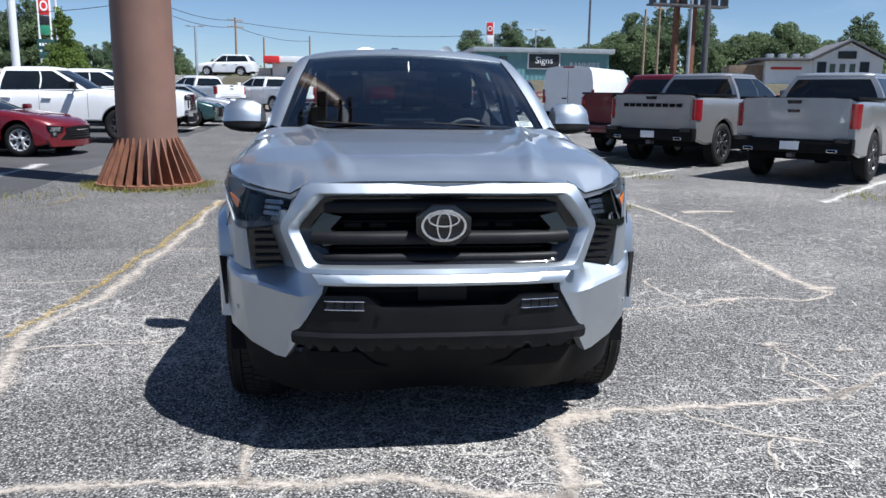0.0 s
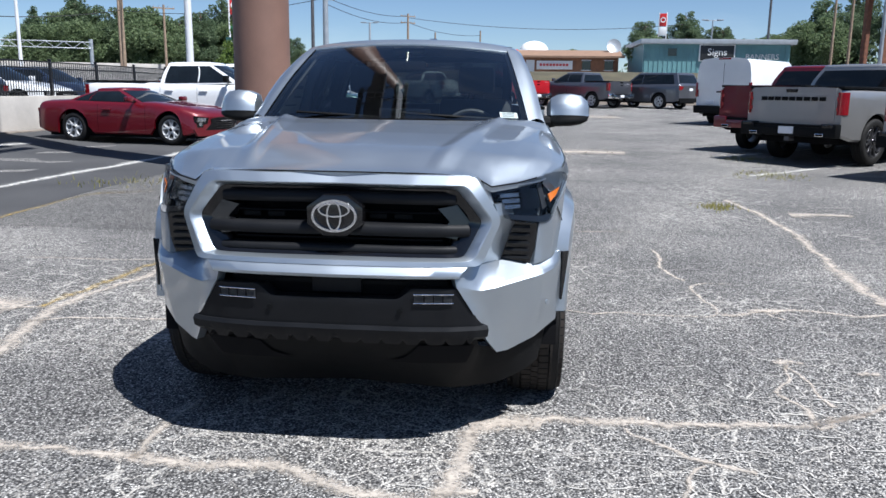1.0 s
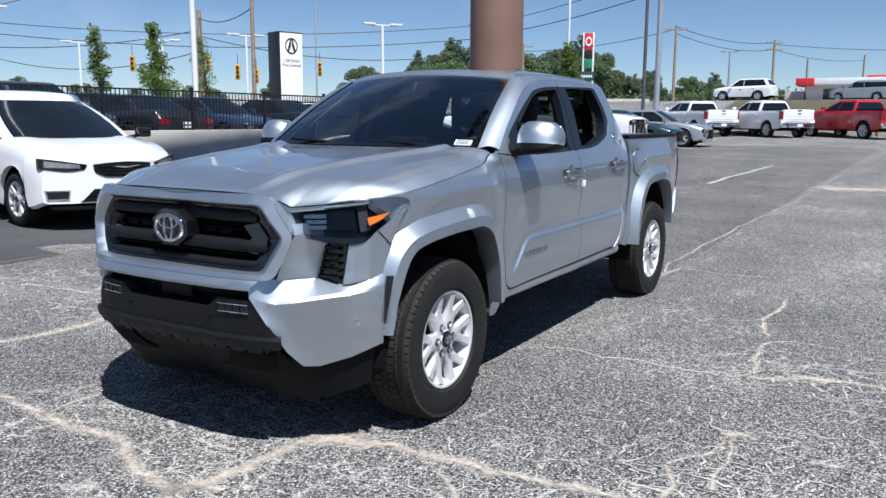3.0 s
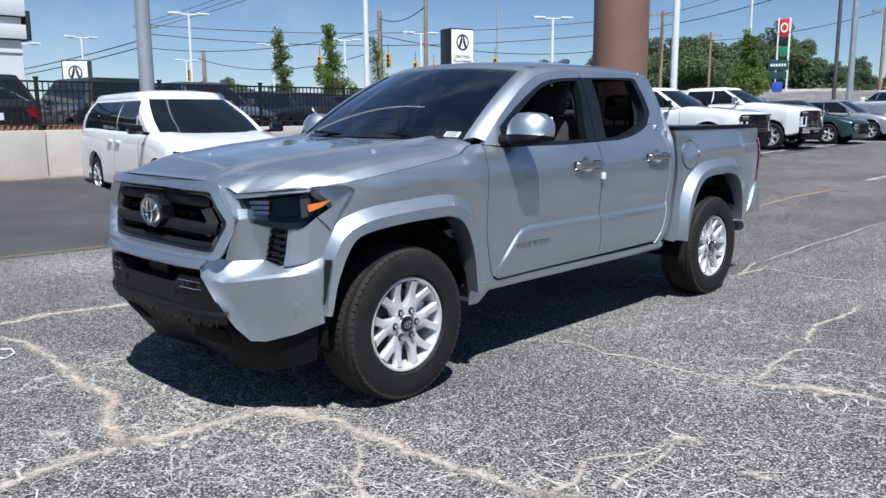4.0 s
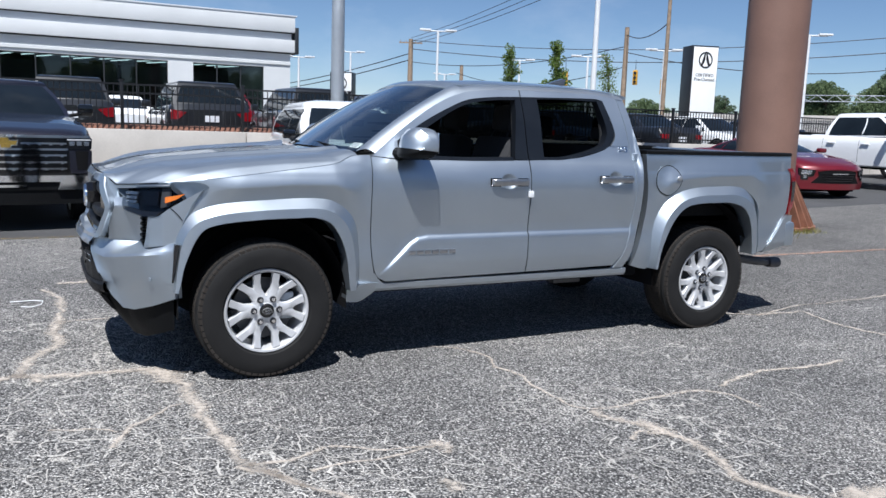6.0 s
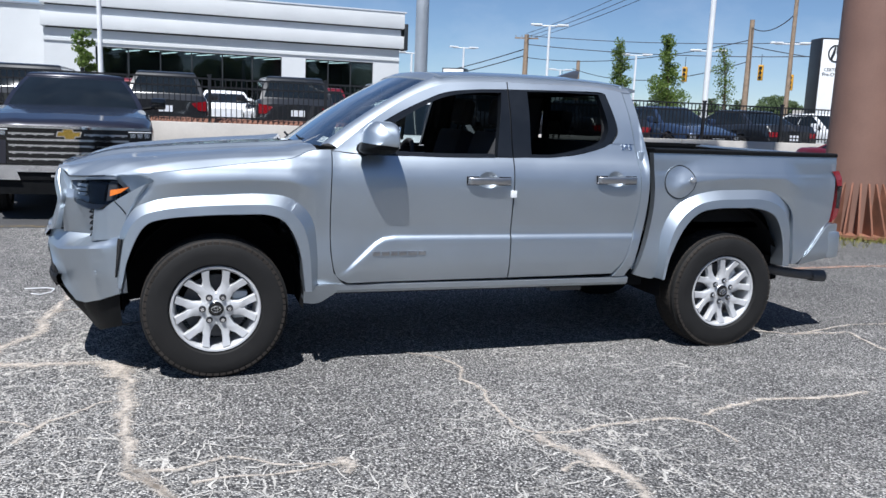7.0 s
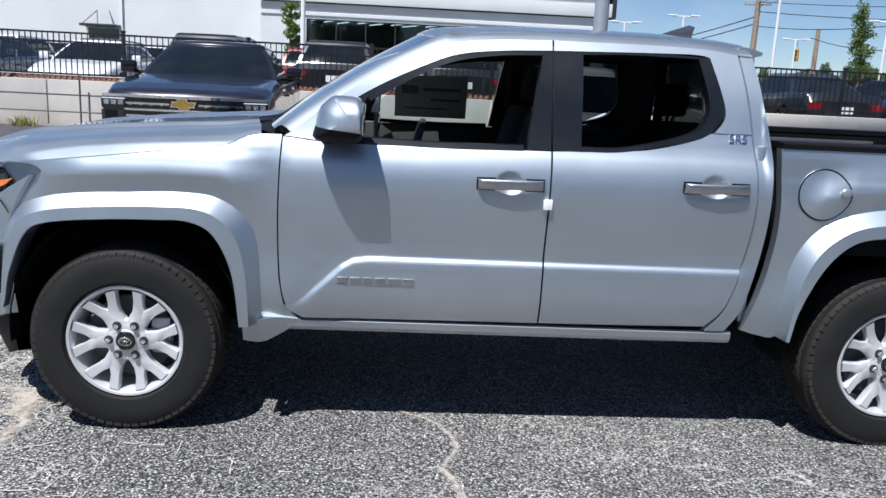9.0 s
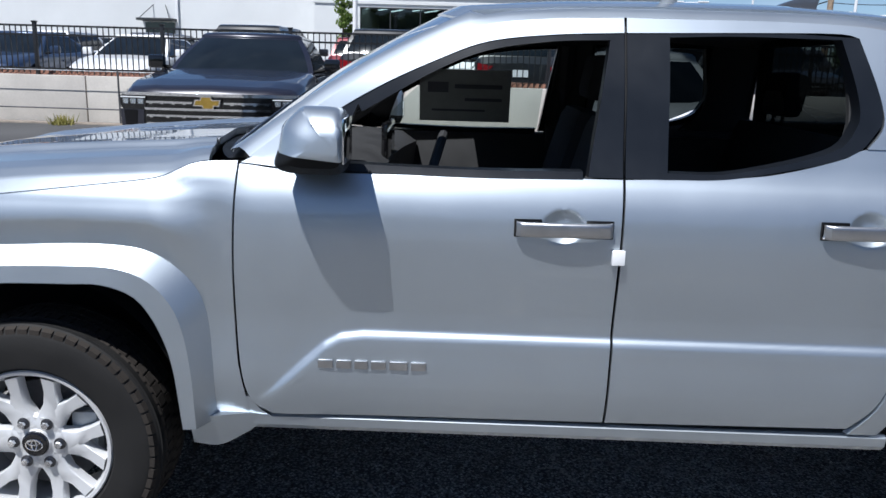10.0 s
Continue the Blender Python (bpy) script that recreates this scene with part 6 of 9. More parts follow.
def pickup_rear(bumper="black_trim", marks=True, inset=True):
    def make(car, S, y0, L, W):
        zt = S["top"][-1][1]
        e = L / 2
        gate = nose(car, "tailgate", S["paint"], S, y0, *quad(-W + 0.17, W - 0.17, zt - 0.58, zt + 0.012), 0.022, "", 1, 0.03, True)
        if inset:
            nose(gate, "tailgate_inset", S["paint"], S, y0, *quad(-W + 0.27, W - 0.27, zt - 0.34, zt - 0.07, 0.03), 0.034, "", 1, 0.012, True)
        nose(gate, "tailgate_crease", S["paint"], S, y0, *quad(-W + 0.20, W - 0.20, zt - 0.47, zt - 0.43), 0.036, "", 1, 0.014, True)
        nose(gate, "tailgate_handle", "gloss_black", S, y0, *quad(-0.12, 0.12, zt - 0.075, zt - 0.015, 0.015), 0.038, "", 1, 0.016, True)
        for s in (-1, 1):
            bm = bmesh.new()
            rows = []
            for x, y in ((W - 0.140, e + 0.0), (W - 0.09, e + 0.014), (W - 0.05, e - 0.01), (W - 0.022, e - 0.06), (W - 0.010, e - 0.15)):
                rows.append([(s * x, y - 0.05 * (x / W) ** 2 + 0.012, z) for z in np.linspace(zt - 0.47, zt - 0.07, 6)])
            grid_faces(bm, rows)
            tl_ = part("tail_lamp", bm, M["red_lens"], car, "red tail lamp")
            for za, zb in ((zt - 0.40, zt - 0.34), (zt - 0.22, zt - 0.16)):
                put_box(tl_, "lamp_unit", "sign_red", (s * (W - 0.15), e - 0.05, za), (s * (W - 0.09), e - 0.022, zb), 0.006)
            put_box(car, "bumper_corner", bumper, (s * (W - 0.34), e - 0.06, 0.52), (s * (W - 0.03), e + 0.13, 0.77), 0.03)
            if bumper == "black_trim":
                put_box(car, "bumper_step", "gloss_black", (s * (W - 0.30), e + 0.05, 0.70), (s * (W - 0.08), e + 0.137, 0.765), 0.01)
            tip = put_box(car, "exhaust_tip", "chrome", (s * 0.60, e + 0.0, 0.535), (s * 0.77, e + 0.145, 0.595), 0.015, "bright exhaust tip")
            put_box(tip, "tip_bore", "liner", (s * 0.612, e + 0.13, 0.546), (s * 0.758, e + 0.149, 0.584), 0.004)
        put_box(car, "rear_bumper", bumper, (-W + 0.30, e - 0.10, 0.52), (W - 0.30, e + 0.12, 0.70), 0.03)
        put_box(car, "bumper_top", "black_trim", (-W + 0.12, e - 0.06, 0.70), (W - 0.12, e + 0.10, 0.745), 0.012)
        put_box(car, "licence_plate", "plate", (-0.155, e + 0.112, 0.565), (0.155, e + 0.128, 0.70), 0.005, "white paper plate")
        put_box(car, "tow_hitch", "dark_steel", (-0.05, e - 0.1, 0.43), (0.05, e + 0.08, 0.51), 0.01)
        put_box(car, "rear_axle", "dark_steel", (-W + 0.3, y0 + S["fo"] + S["wb"] - 0.07, S["R"] - 0.07), (W - 0.3, y0 + S["fo"] + S["wb"] + 0.07, S["R"] + 0.07), 0.04)
        put_box(car, "bed_floor", "liner", (-W + 0.16, -y0 - 1.75, zt + 0.005), (W - 0.16, -y0 - 0.06, zt + 0.034), 0.0)
        for s in (-1, 1):
            put_box(car, "bed_rail_cap", "black_trim", (s * (W - 0.16), -y0 - 1.76, zt - 0.01), (s * (W - 0.05), -y0 - 0.06, zt + 0.04), 0.01)
        if marks:
            for k in range(9):
                x = -0.675 + 0.15 * k
                nose(gate, "badge_bar", "black_trim", S, y0, *quad(x, x + 0.115, zt - 0.225, zt - 0.155), 0.042, "", 1, 0.012, True, (1, 1))
        else:
            nose(gate, "badge", "gloss_black", S, y0, *quad(-0.11, 0.11, zt - 0.22, zt - 0.17, 0.02), 0.042, "", 1, 0.012, True, (2, 1))
    return make


def pickup_front(metal="chrome", badge="gold"):
    def make(car, S, y0, L, W):
        zt = S["top"][0][1] + 0.04
        nose(car, "grille", "gloss_black", S, y0, *quad(-W + 0.05, W - 0.05, 0.68, zt, 0.03), 0.010, "black grille with bright bars")
        nose(car, "grille_bar", metal, S, y0, *quad(-W + 0.06, W - 0.06, zt - 0.012, zt + 0.022), 0.035)
        nose(car, "grille_bar", metal, S, y0, *quad(-W + 0.32, W - 0.32, zt - 0.165, zt - 0.140, 0.01), 0.040)
        for z, xa in ((zt - 0.080, 0.17), (zt - 0.225, 0.0), (zt - 0.31, 0.0), (zt - 0.39, 0.0)):
            for s in (-1, 1):
                nose(car, "grille_bar", metal, S, y0, *quad(xa, W - 0.34, z - 0.011, z + 0.011), 0.030, "", s)
                for q in np.linspace(xa + 0.06, W - 0.42, 4):
                    nose(car, "grille_link", metal, S, y0, *quad(q, q + 0.05, z - 0.022, z + 0.0, 0.01), 0.034, "", s, 0.03, False, (1, 1))
        if badge:
            zc = zt - 0.075
            bm = bmesh.new()
            prism(bm, [(-0.15, zc - 0.035), (-0.055, zc - 0.035), (-0.045, zc - 0.072), (0.065, zc - 0.072), (0.075, zc - 0.035), (0.13, zc - 0.035), (0.15, zc + 0.035), (0.055, zc + 0.035), (0.045, zc + 0.072), (-0.065, zc + 0.072), (-0.075, zc + 0.035), (-0.13, zc + 0.035)], "y", y0 - 0.075, y0 - 0.045)
            bd = part("badge", bm, M["chrome"], car, "gold cross-shaped badge with a bright rim")
            bm = bmesh.new()
            prism(bm, [(-0.135, zc - 0.025), (-0.047, zc - 0.025), (-0.037, zc - 0.06), (0.057, zc - 0.06), (0.065, zc - 0.025), (0.118, zc - 0.025), (0.135, zc + 0.025), (0.047, zc + 0.025), (0.037, zc + 0.06), (-0.057, zc + 0.06), (-0.065, zc + 0.025), (-0.118, zc + 0.025)], "y", y0 - 0.080, y0 - 0.06)
            part("badge_face", bm, M[badge], bd)
        for s in (-1, 1):
            hl = nose(car, "headlamp", "gloss_black", S, y0, *quad(W - 0.34, W - 0.035, zt - 0.150, zt - 0.016, 0.012), 0.022, "clear headlamp", s)
            for q in (W - 0.31, W - 0.225, W - 0.14):
                nose(hl, "lamp_unit", "reflector", S, y0, *quad(q, q + 0.07, zt - 0.105, zt - 0.05, 0.008), 0.027, "", s, 0.02, False, (2, 2))
            nose(hl, "lamp_strip", "paper", S, y0, *quad(W - 0.33, W - 0.05, zt - 0.038, zt - 0.026), 0.030, "", s, 0.02, False, (4, 1))
            nose(car, "cheek_panel", S["paint"], S, y0, *quad(W - 0.31, W - 0.04, 0.70, zt - 0.165, 0.01), 0.020, "", s)
            nose(car, "side_vent", "liner", S, y0, *quad(W - 0.24, W - 0.08, 0.74, 0.98, 0.02), 0.024, "", s)
            nose(car, "bumper_wing", metal, S, y0, [(0.56, 0.50), (W - 0.04, 0.50)], [(0.62, 0.66), (W - 0.04, 0.66)], [(0.56, 0.50), (0.62, 0.66)], [(W - 0.04, 0.50), (W - 0.04, 0.66)], 0.06, "", s, 0.10)
        nose(car, "front_bumper", metal, S, y0, *quad(-W + 0.04, W - 0.04, 0.60, 0.68), 0.055, "", 1, 0.10)
        nose(car, "bumper_insert", "black_trim", S, y0, *quad(-0.62, 0.62, 0.50, 0.60, 0.04), 0.03, "", 1, 0.08)
        nose(car, "plate_bar", metal, S, y0, *quad(-0.22, 0.22, 0.535, 0.565), 0.04, "", 1, 0.05)
        nose(car, "chin", "black_trim", S, y0, *quad(-W + 0.06, W - 0.06, 0.32, 0.50, 0.05), 0.015, "", 1, 0.15)
    return make


def car_rear(car, S, y0, L, W):
    zt = S["top"][-1][1] + 0.06
    for s in (-1, 1):
        nose(car, "tail_lamp", "red_lens", S, y0, *quad(W - 0.36, W - 0.06, zt - 0.22, zt - 0.08, 0.02), 0.012, "red tail lamp", s, 0.05, True)
    nose(car, "licence_plate", "plate", S, y0, *quad(-0.155, 0.155, zt - 0.30, zt - 0.15), 0.012, "", 1, 0.02, True, (1, 1))
    nose(car, "lower_bumper", "black_trim", S, y0, *quad(-W + 0.12, W - 0.12, 0.28, 0.46, 0.04), 0.02, "", 1, 0.08, True)


def suv_rear(car, S, y0, L, W):
    zt = S["top"][-1][1] + 0.06
    for s in (-1, 1):
        nose(car, "tail_lamp", "red_lens", S, y0, [(W - 0.20, zt - 0.26), (W - 0.05, zt - 0.26)], [(W - 0.38, zt - 0.10), (W - 0.05, zt - 0.04)], [(W - 0.20, zt - 0.26), (W - 0.38, zt - 0.10)], [(W - 0.05, zt - 0.26), (W - 0.05, zt - 0.04)], 0.014, "red tail lamp", s, 0.06, True)
    nose(car, "licence_plate", "plate", S, y0, *quad(-0.155, 0.155, zt - 0.30, zt - 0.16), 0.012, "", 1, 0.02, True, (1, 1))
    nose(car, "rear_bumper", "black_trim", S, y0, *quad(-W + 0.06, W - 0.06, 0.36, 0.58, 0.03), 0.04, "", 1, 0.1, True)


def car_front(car, S, y0, L, W):
    zt = S["top"][0][1]
    g = nose(car, "grille", "liner", S, y0, [(-0.30, zt - 0.26), (0.30, zt - 0.26)], [(-0.50, zt - 0.02), (-0.25, zt + 0.01), (0.25, zt + 0.01), (0.50, zt - 0.02)], [(-0.30, zt - 0.26), (-0.45, zt - 0.20), (-0.50, zt - 0.02)], [(0.30, zt - 0.26), (0.45, zt - 0.20), (0.50, zt - 0.02)], 0.012, "black mesh grille")
    for k in range(4):
        z = zt - 0.225 + 0.05 * k
        nose(g, "grille_slat", "gloss_black", S, y0, *quad(-0.36 - 0.03 * k, 0.36 + 0.03 * k, z, z + 0.014), 0.019, "", 1, 0.01, False, (8, 1))
    nose(g, "grille_bar", "chrome", S, y0, *quad(-0.22, 0.22, zt - 0.075, zt - 0.055, 0.02), 0.026, "", 1, 0.02, False, (8, 1))
    nose(car, "bumper_skirt", S["paint"], S, y0, [(-W + 0.12, 0.20), (W - 0.12, 0.20)], [(-W + 0.05, 0.34), (W - 0.05, 0.34)], [(-W + 0.12, 0.20), (-W + 0.05, 0.34)], [(W - 0.12, 0.20), (W - 0.05, 0.34)], 0.008, "", 1, 0.06, False, (20, 4))
    low = nose(car, "lower_intake", "liner", S, y0, [(-0.62, 0.33), (0.62, 0.33)], [(-0.46, 0.50), (0.46, 0.50)], [(-0.62, 0.33), (-0.46, 0.50)], [(0.62, 0.33), (0.46, 0.50)], 0.010, "black lower intake")
    for s in (-1, 1):
        hl = nose(car, "headlamp", "gloss_black", S, y0, [(0.58, zt - 0.12), (0.74, zt - 0.14), (W - 0.075, zt - 0.10)], [(0.54, zt + 0.005), (0.75, zt + 0.03), (W - 0.075, zt + 0.045)], [(0.58, zt - 0.12), (0.54, zt + 0.005)], [(W - 0.075, zt - 0.10), (W - 0.075, zt + 0.045)], 0.010, "slim clear headlamp", s)
        nose(hl, "lamp_unit", "reflector", S, y0, *quad(0.61, W - 0.11, zt - 0.085, zt + 0.0, 0.02), 0.016, "", s, 0.02)
        fp = nose(car, "fog_pocket", "gloss_black", S, y0, *quad(0.66, W - 0.09, 0.40, 0.54, 0.02), 0.010, "", s)
        nose(fp, "fog_trim", "chrome", S, y0, *quad(0.67, W - 0.10, 0.515, 0.545), 0.02, "", s, 0.02)
        nose(fp, "fog_lamp", "reflector", S, y0, *quad(0.71, W - 0.15, 0.43, 0.50), 0.016, "", s, 0.02)


def van_front(car, S, y0, L, W):
    """A rounded face: oval mesh grille, slanted lamps, a wide lower intake."""
    zt = S["top"][0][1]
    g = nose(car, "grille", "liner", S, y0, [(-0.26, zt - 0.16), (0, zt - 0.17), (0.26, zt - 0.16)], [(-0.40, zt + 0.00), (-0.15, zt + 0.02), (0.15, zt + 0.02), (0.40, zt + 0.00)], [(-0.26, zt - 0.16), (-0.38, zt - 0.10), (-0.40, zt + 0.0)], [(0.26, zt - 0.16), (0.38, zt - 0.10), (0.40, zt + 0.0)], 0.012, "black mesh oval grille")
    for k in range(3):
        z = zt - 0.13 + 0.045 * k
        nose(g, "grille_slat", "gloss_black", S, y0, *quad(-0.28 - 0.03 * k, 0.28 + 0.03 * k, z, z + 0.014), 0.019, "", 1, 0.01, False, (8, 1))
    nose(g, "wing_badge", "chrome", S, y0, [(-0.20, zt - 0.030), (0, zt - 0.052), (0.20, zt - 0.030)], [(-0.20, zt - 0.020), (0, zt - 0.030), (0.20, zt - 0.020)], [(-0.20, zt - 0.030), (-0.20, zt - 0.020)], [(0.20, zt - 0.030), (0.20, zt - 0.020)], 0.026, "", 1, 0.02, False, (10, 1))
    low = nose(car, "lower_intake", "liner", S, y0, [(-0.56, 0.33), (0.56, 0.33)], [(-0.40, 0.49), (0.40, 0.49)], [(-0.56, 0.33), (-0.52, 0.36), (-0.40, 0.49)], [(0.56, 0.33), (0.52, 0.36), (0.40, 0.49)], 0.012, "black lower intake")
    nose(low, "intake_bar", "gloss_black", S, y0, *quad(-0.48, 0.48, 0.395, 0.415), 0.020, "", 1, 0.01, False, (8, 1))
    nose(car, "chin_strip", "black_trim", S, y0, *quad(-W + 0.14, W - 0.14, 0.235, 0.275, 0.03), 0.012, "", 1, 0.06, False, (16, 2))
    for s in (-1, 1):
        hl = nose(car, "headlamp", "gloss_black", S, y0, [(0.50, zt - 0.060), (0.68, zt - 0.085), (W - 0.05, zt - 0.045)], [(0.47, zt + 0.0), (0.70, zt + 0.045), (W - 0.05, zt + 0.085)], [(0.50, zt - 0.060), (0.47, zt + 0.0)], [(W - 0.05, zt - 0.045), (W - 0.05, zt + 0.085)], 0.010, "slim slanted headlamp", s)
        nose(hl, "lamp_unit", "reflector", S, y0, [(0.55, zt - 0.045), (W - 0.10, zt - 0.03)], [(0.55, zt + 0.0), (W - 0.10, zt + 0.05)], [(0.55, zt - 0.045), (0.55, zt + 0.0)], [(W - 0.10, zt - 0.03), (W - 0.10, zt + 0.05)], 0.016, "", s, 0.02)
        fp = nose(car, "fog_pocket", "chrome", S, y0, *quad(0.655, W - 0.085, 0.355, 0.485, 0.02), 0.010, "bright fog lamp ring", s)
        nose(fp, "fog_lamp", "gloss_black", S, y0, *quad(0.675, W - 0.105, 0.372, 0.468, 0.015), 0.018, "", s, 0.02)


SPEC_PICKUP = dict(L=5.88, W=1.02, wb=3.74, fo=0.98, R=0.41, sill=0.44, paint="pewter_paint", top=[(0, 1.11), (0.04, 1.18), (0.14, 1.225), (0.5, 1.29), (0.9, 1.335), (1.62, 1.405), (1.76, 1.405), (1.95, 1.345), (4.05, 1.36), (4.06, 1.375), (5.88, 1.40)],
                   cab=[(1.66, 1.39), (4.02, 1.345)], roof=[2.46, 3.90, 1.89], mid=[(2.95, 2.98)], seams=[1.78, 2.93, 3.95], handles=[2.75, 3.7], tumble=0.25, bow=0.12, rbow=0.05, cpil=0.055, wsbow=0.16, belly=0.035, crown=1.1)
SPEC_SUV = dict(L=5.30, W=1.02, wb=3.07, fo=0.95, R=0.40, sill=0.36, paint="slate_paint", top=[(0, 1.05), (0.06, 1.15), (0.9, 1.22), (1.5, 1.26), (1.8, 1.27), (5.2, 1.30), (5.30, 1.20)],
                cab=[(1.62, 1.25), (5.20, 1.29)], roof=[2.35, 4.95, 1.90], mid=[(2.9, 2.92), (4.0, 4.0)], seams=[1.7, 2.9, 3.95], handles=[2.7, 3.75], tumble=0.18, bow=0.14)
SPEC_MINIVAN = dict(L=5.17, W=1.0, wb=3.09, fo=0.95, R=0.345, sill=0.24, paint="white_paint", top=[(0, 0.80), (0.03, 0.865), (0.12, 0.915), (0.5, 0.995), (1.0, 1.075), (1.35, 1.12), (5.0, 1.18), (5.17, 1.05)],
                    cab=[(1.0, 1.085), (5.06, 1.15)], roof=[2.05, 4.78, 1.76], mid=[(1.95, 2.3), (3.05, 3.05), (4.1, 4.05)], seams=[1.75, 2.95, 4.05], handles=[2.75, 3.15], tumble=0.20, mirror="gloss_black", mirror_h=0.14, bow=0.42, wsbow=0.36, drop=0.06, crown=1.9, belly=0.06, screen=0.86, cpil=0.05)
SPEC_COUPE = dict(L=4.53, W=0.91, wb=2.56, fo=0.86, R=0.335, sill=0.20, paint="red_paint", top=[(0, 0.60), (0.05, 0.67), (0.2, 0.74), (0.6, 0.83), (1.35, 0.92), (2.8, 0.94), (3.6, 0.95), (4.3, 0.92), (4.45, 0.88), (4.53, 0.78)],
                  cab=[(1.38, 0.92), (3.62, 0.95)], roof=[2.12, 3.0, 1.27], mid=[(3.0, 2.85)], seams=[1.5, 2.75], handles=[2.5], tumble=0.24, mirror_h=0.11, belly=0.05, drop=0.03, crown=0.8, bow=0.32, rbow=0.14, wsbow=0.25)
SPEC_SEDAN = dict(L=4.85, W=0.92, wb=2.80, fo=0.95, R=0.335, sill=0.22, paint="grey_paint", top=[(0, 0.66), (0.08, 0.74), (0.7, 0.88), (1.3, 0.96), (3.9, 1.04), (4.7, 1.03), (4.85, 0.85)],
                  cab=[(1.25, 0.95), (4.10, 1.02)], roof=[2.05, 3.35, 1.45], mid=[(2.65, 2.65)], seams=[1.45, 2.6, 3.6], handles=[2.4, 3.4], tumble=0.22)
SPEC_CROSS = dict(L=4.65, W=0.93, wb=2.69, fo=0.92, R=0.36, sill=0.28, paint="grey_paint", top=[(0, 0.80), (0.08, 0.90), (0.8, 1.02), (1.3, 1.07), (4.5, 1.14), (4.65, 1.0)],
                  cab=[(1.22, 1.06), (4.52, 1.12)], roof=[1.98, 4.15, 1.68], mid=[(2.55, 2.58), (3.5, 3.5)], seams=[1.45, 2.55, 3.5], handles=[2.35, 3.3], tumble=0.20)
SPEC_VAN = dict(L=5.6, W=1.02, wb=3.3, fo=1.0, R=0.36, sill=0.34, paint="white_paint", top=[(0, 0.9), (0.1, 1.08), (0.7, 1.22), (1.15, 1.35), (1.2, 1.36), (5.5, 1.36), (5.6, 1.36)],
                cab=[(0.85, 1.30), (2.2, 1.36)], roof=[1.6, 2.2, 2.08], seams=[1.2, 2.3, 3.6], handles=[2.1], tumble=0.10)


def van_box(car, S, y0, L, W):
    bm = bmesh.new()
    rows = []
    for y, k in ((y0 + 1.95, 0.93), (y0 + 2.2, 0.985), (y0 + 3, 1.0), (L / 2 - 0.3, 1.0), (L / 2 - 0.04, 0.99), (L / 2 + 0.01, 0.965)):
        z = 2.24 - (0.10 if y < y0 + 2 else 0.0)
        half = [(W - 0.01, 1.2), (W - 0.03, 1.7), (W - 0.09, z - 0.18), (W - 0.20, z - 0.03), (0.4, z + 0.02), (0, z + 0.025)]
        rows.append([(x * k, y, zz) for x, zz in half] + [(-x * k, y, zz) for x, zz in half[-2::-1]])
    vs = grid_faces(bm, rows)
    bm.faces.new(vs[0])
    bm.faces.new(vs[-1][::-1])
    part("cargo_box", bm, M["white_paint"], car)
    e = L / 2
    put_box(car, "door_split", "liner", (-0.006, e + 0.0, 0.5), (0.006, e + 0.014, 2.1), 0)
    put_box(car, "roof_lamp", "red_lens", (-0.22, e - 0.05, 2.20), (0.22, e + 0.02, 2.255), 0.01)
    put_box(car, "door_latch", "black_trim", (0.04, e, 1.1), (0.22, e + 0.03, 1.15), 0.01)
    put_box(car, "rear_bumper", "black_trim", (-W + 0.04, e - 0.1, 0.40), (W - 0.04, e + 0.14, 0.66), 0.03)
    put_box(car, "licence_plate", "plate", (0.30, e + 0.0, 0.70), (0.60, e + 0.02, 0.84), 0.004)
    for s in (-1, 1):
        put_box(car, "tail_lamp", "red_lens", (s * (W - 0.13), e - 0.05, 0.95), (s * (W - 0.02), e + 0.012, 1.45), 0.02)


def heading(x, y, deg, z=None):
    """A pose for a vehicle whose nose points deg degrees from +y towards +x."""
    h = (math.sin(radians(deg)), math.cos(radians(deg)))
    return pose(x, y, ground_z(x, y) if z is None else z, 0, 0, math.degrees(math.atan2(h[0], -h[1])))


def from_rear(x, y, deg, half):
    return x + half * math.sin(radians(deg)), y + half * math.cos(radians(deg))


def sp(base, **k):
    d = dict(base)
    d.update(k)
    return d


ROW = "pickups parked in the angled row"
x, y = from_rear(5.75, 11.9, 51, 2.94)
vehicle("pickup_truck", "pewter grey pickup with black bumper, tail towards the aisle", "pickup truck", sp(SPEC_PICKUP, rim="dark_alloy", R=0.43, extras=[pickup_rear("black_trim", True, False), pickup_front("black_trim", None)]), heading(x, y, 51), ROW)
x, y = from_rear(7.1, 8.9, 48, 2.94)
vehicle("pickup_truck", "silver grey pickup with chrome-tipped black bumper and sculpted tailgate", "pickup truck", sp(SPEC_PICKUP, paint="graphite_paint", rim="dark_alloy", R=0.43, extras=[pickup_rear("black_trim", False), pickup_front("black_trim", None)]), heading(x, y, 48), ROW)
x, y = from_rear(5.72, 13.95, 47, 2.94)
vehicle("pickup_truck", "red pickup between a grey pickup and a white van", "pickup truck", sp(SPEC_PICKUP, paint="red_paint", extras=[pickup_rear("red_paint", False), pickup_front("black_trim", None)]), heading(x, y, 47), ROW)
x, y = from_rear(7.5, 24.7, 39, 2.8)
vehicle("cargo_van", "tall white cargo van with twin rear doors", "van", sp(SPEC_VAN, rim="plain", extras=[van_box, car_front]), heading(x, y, 39))

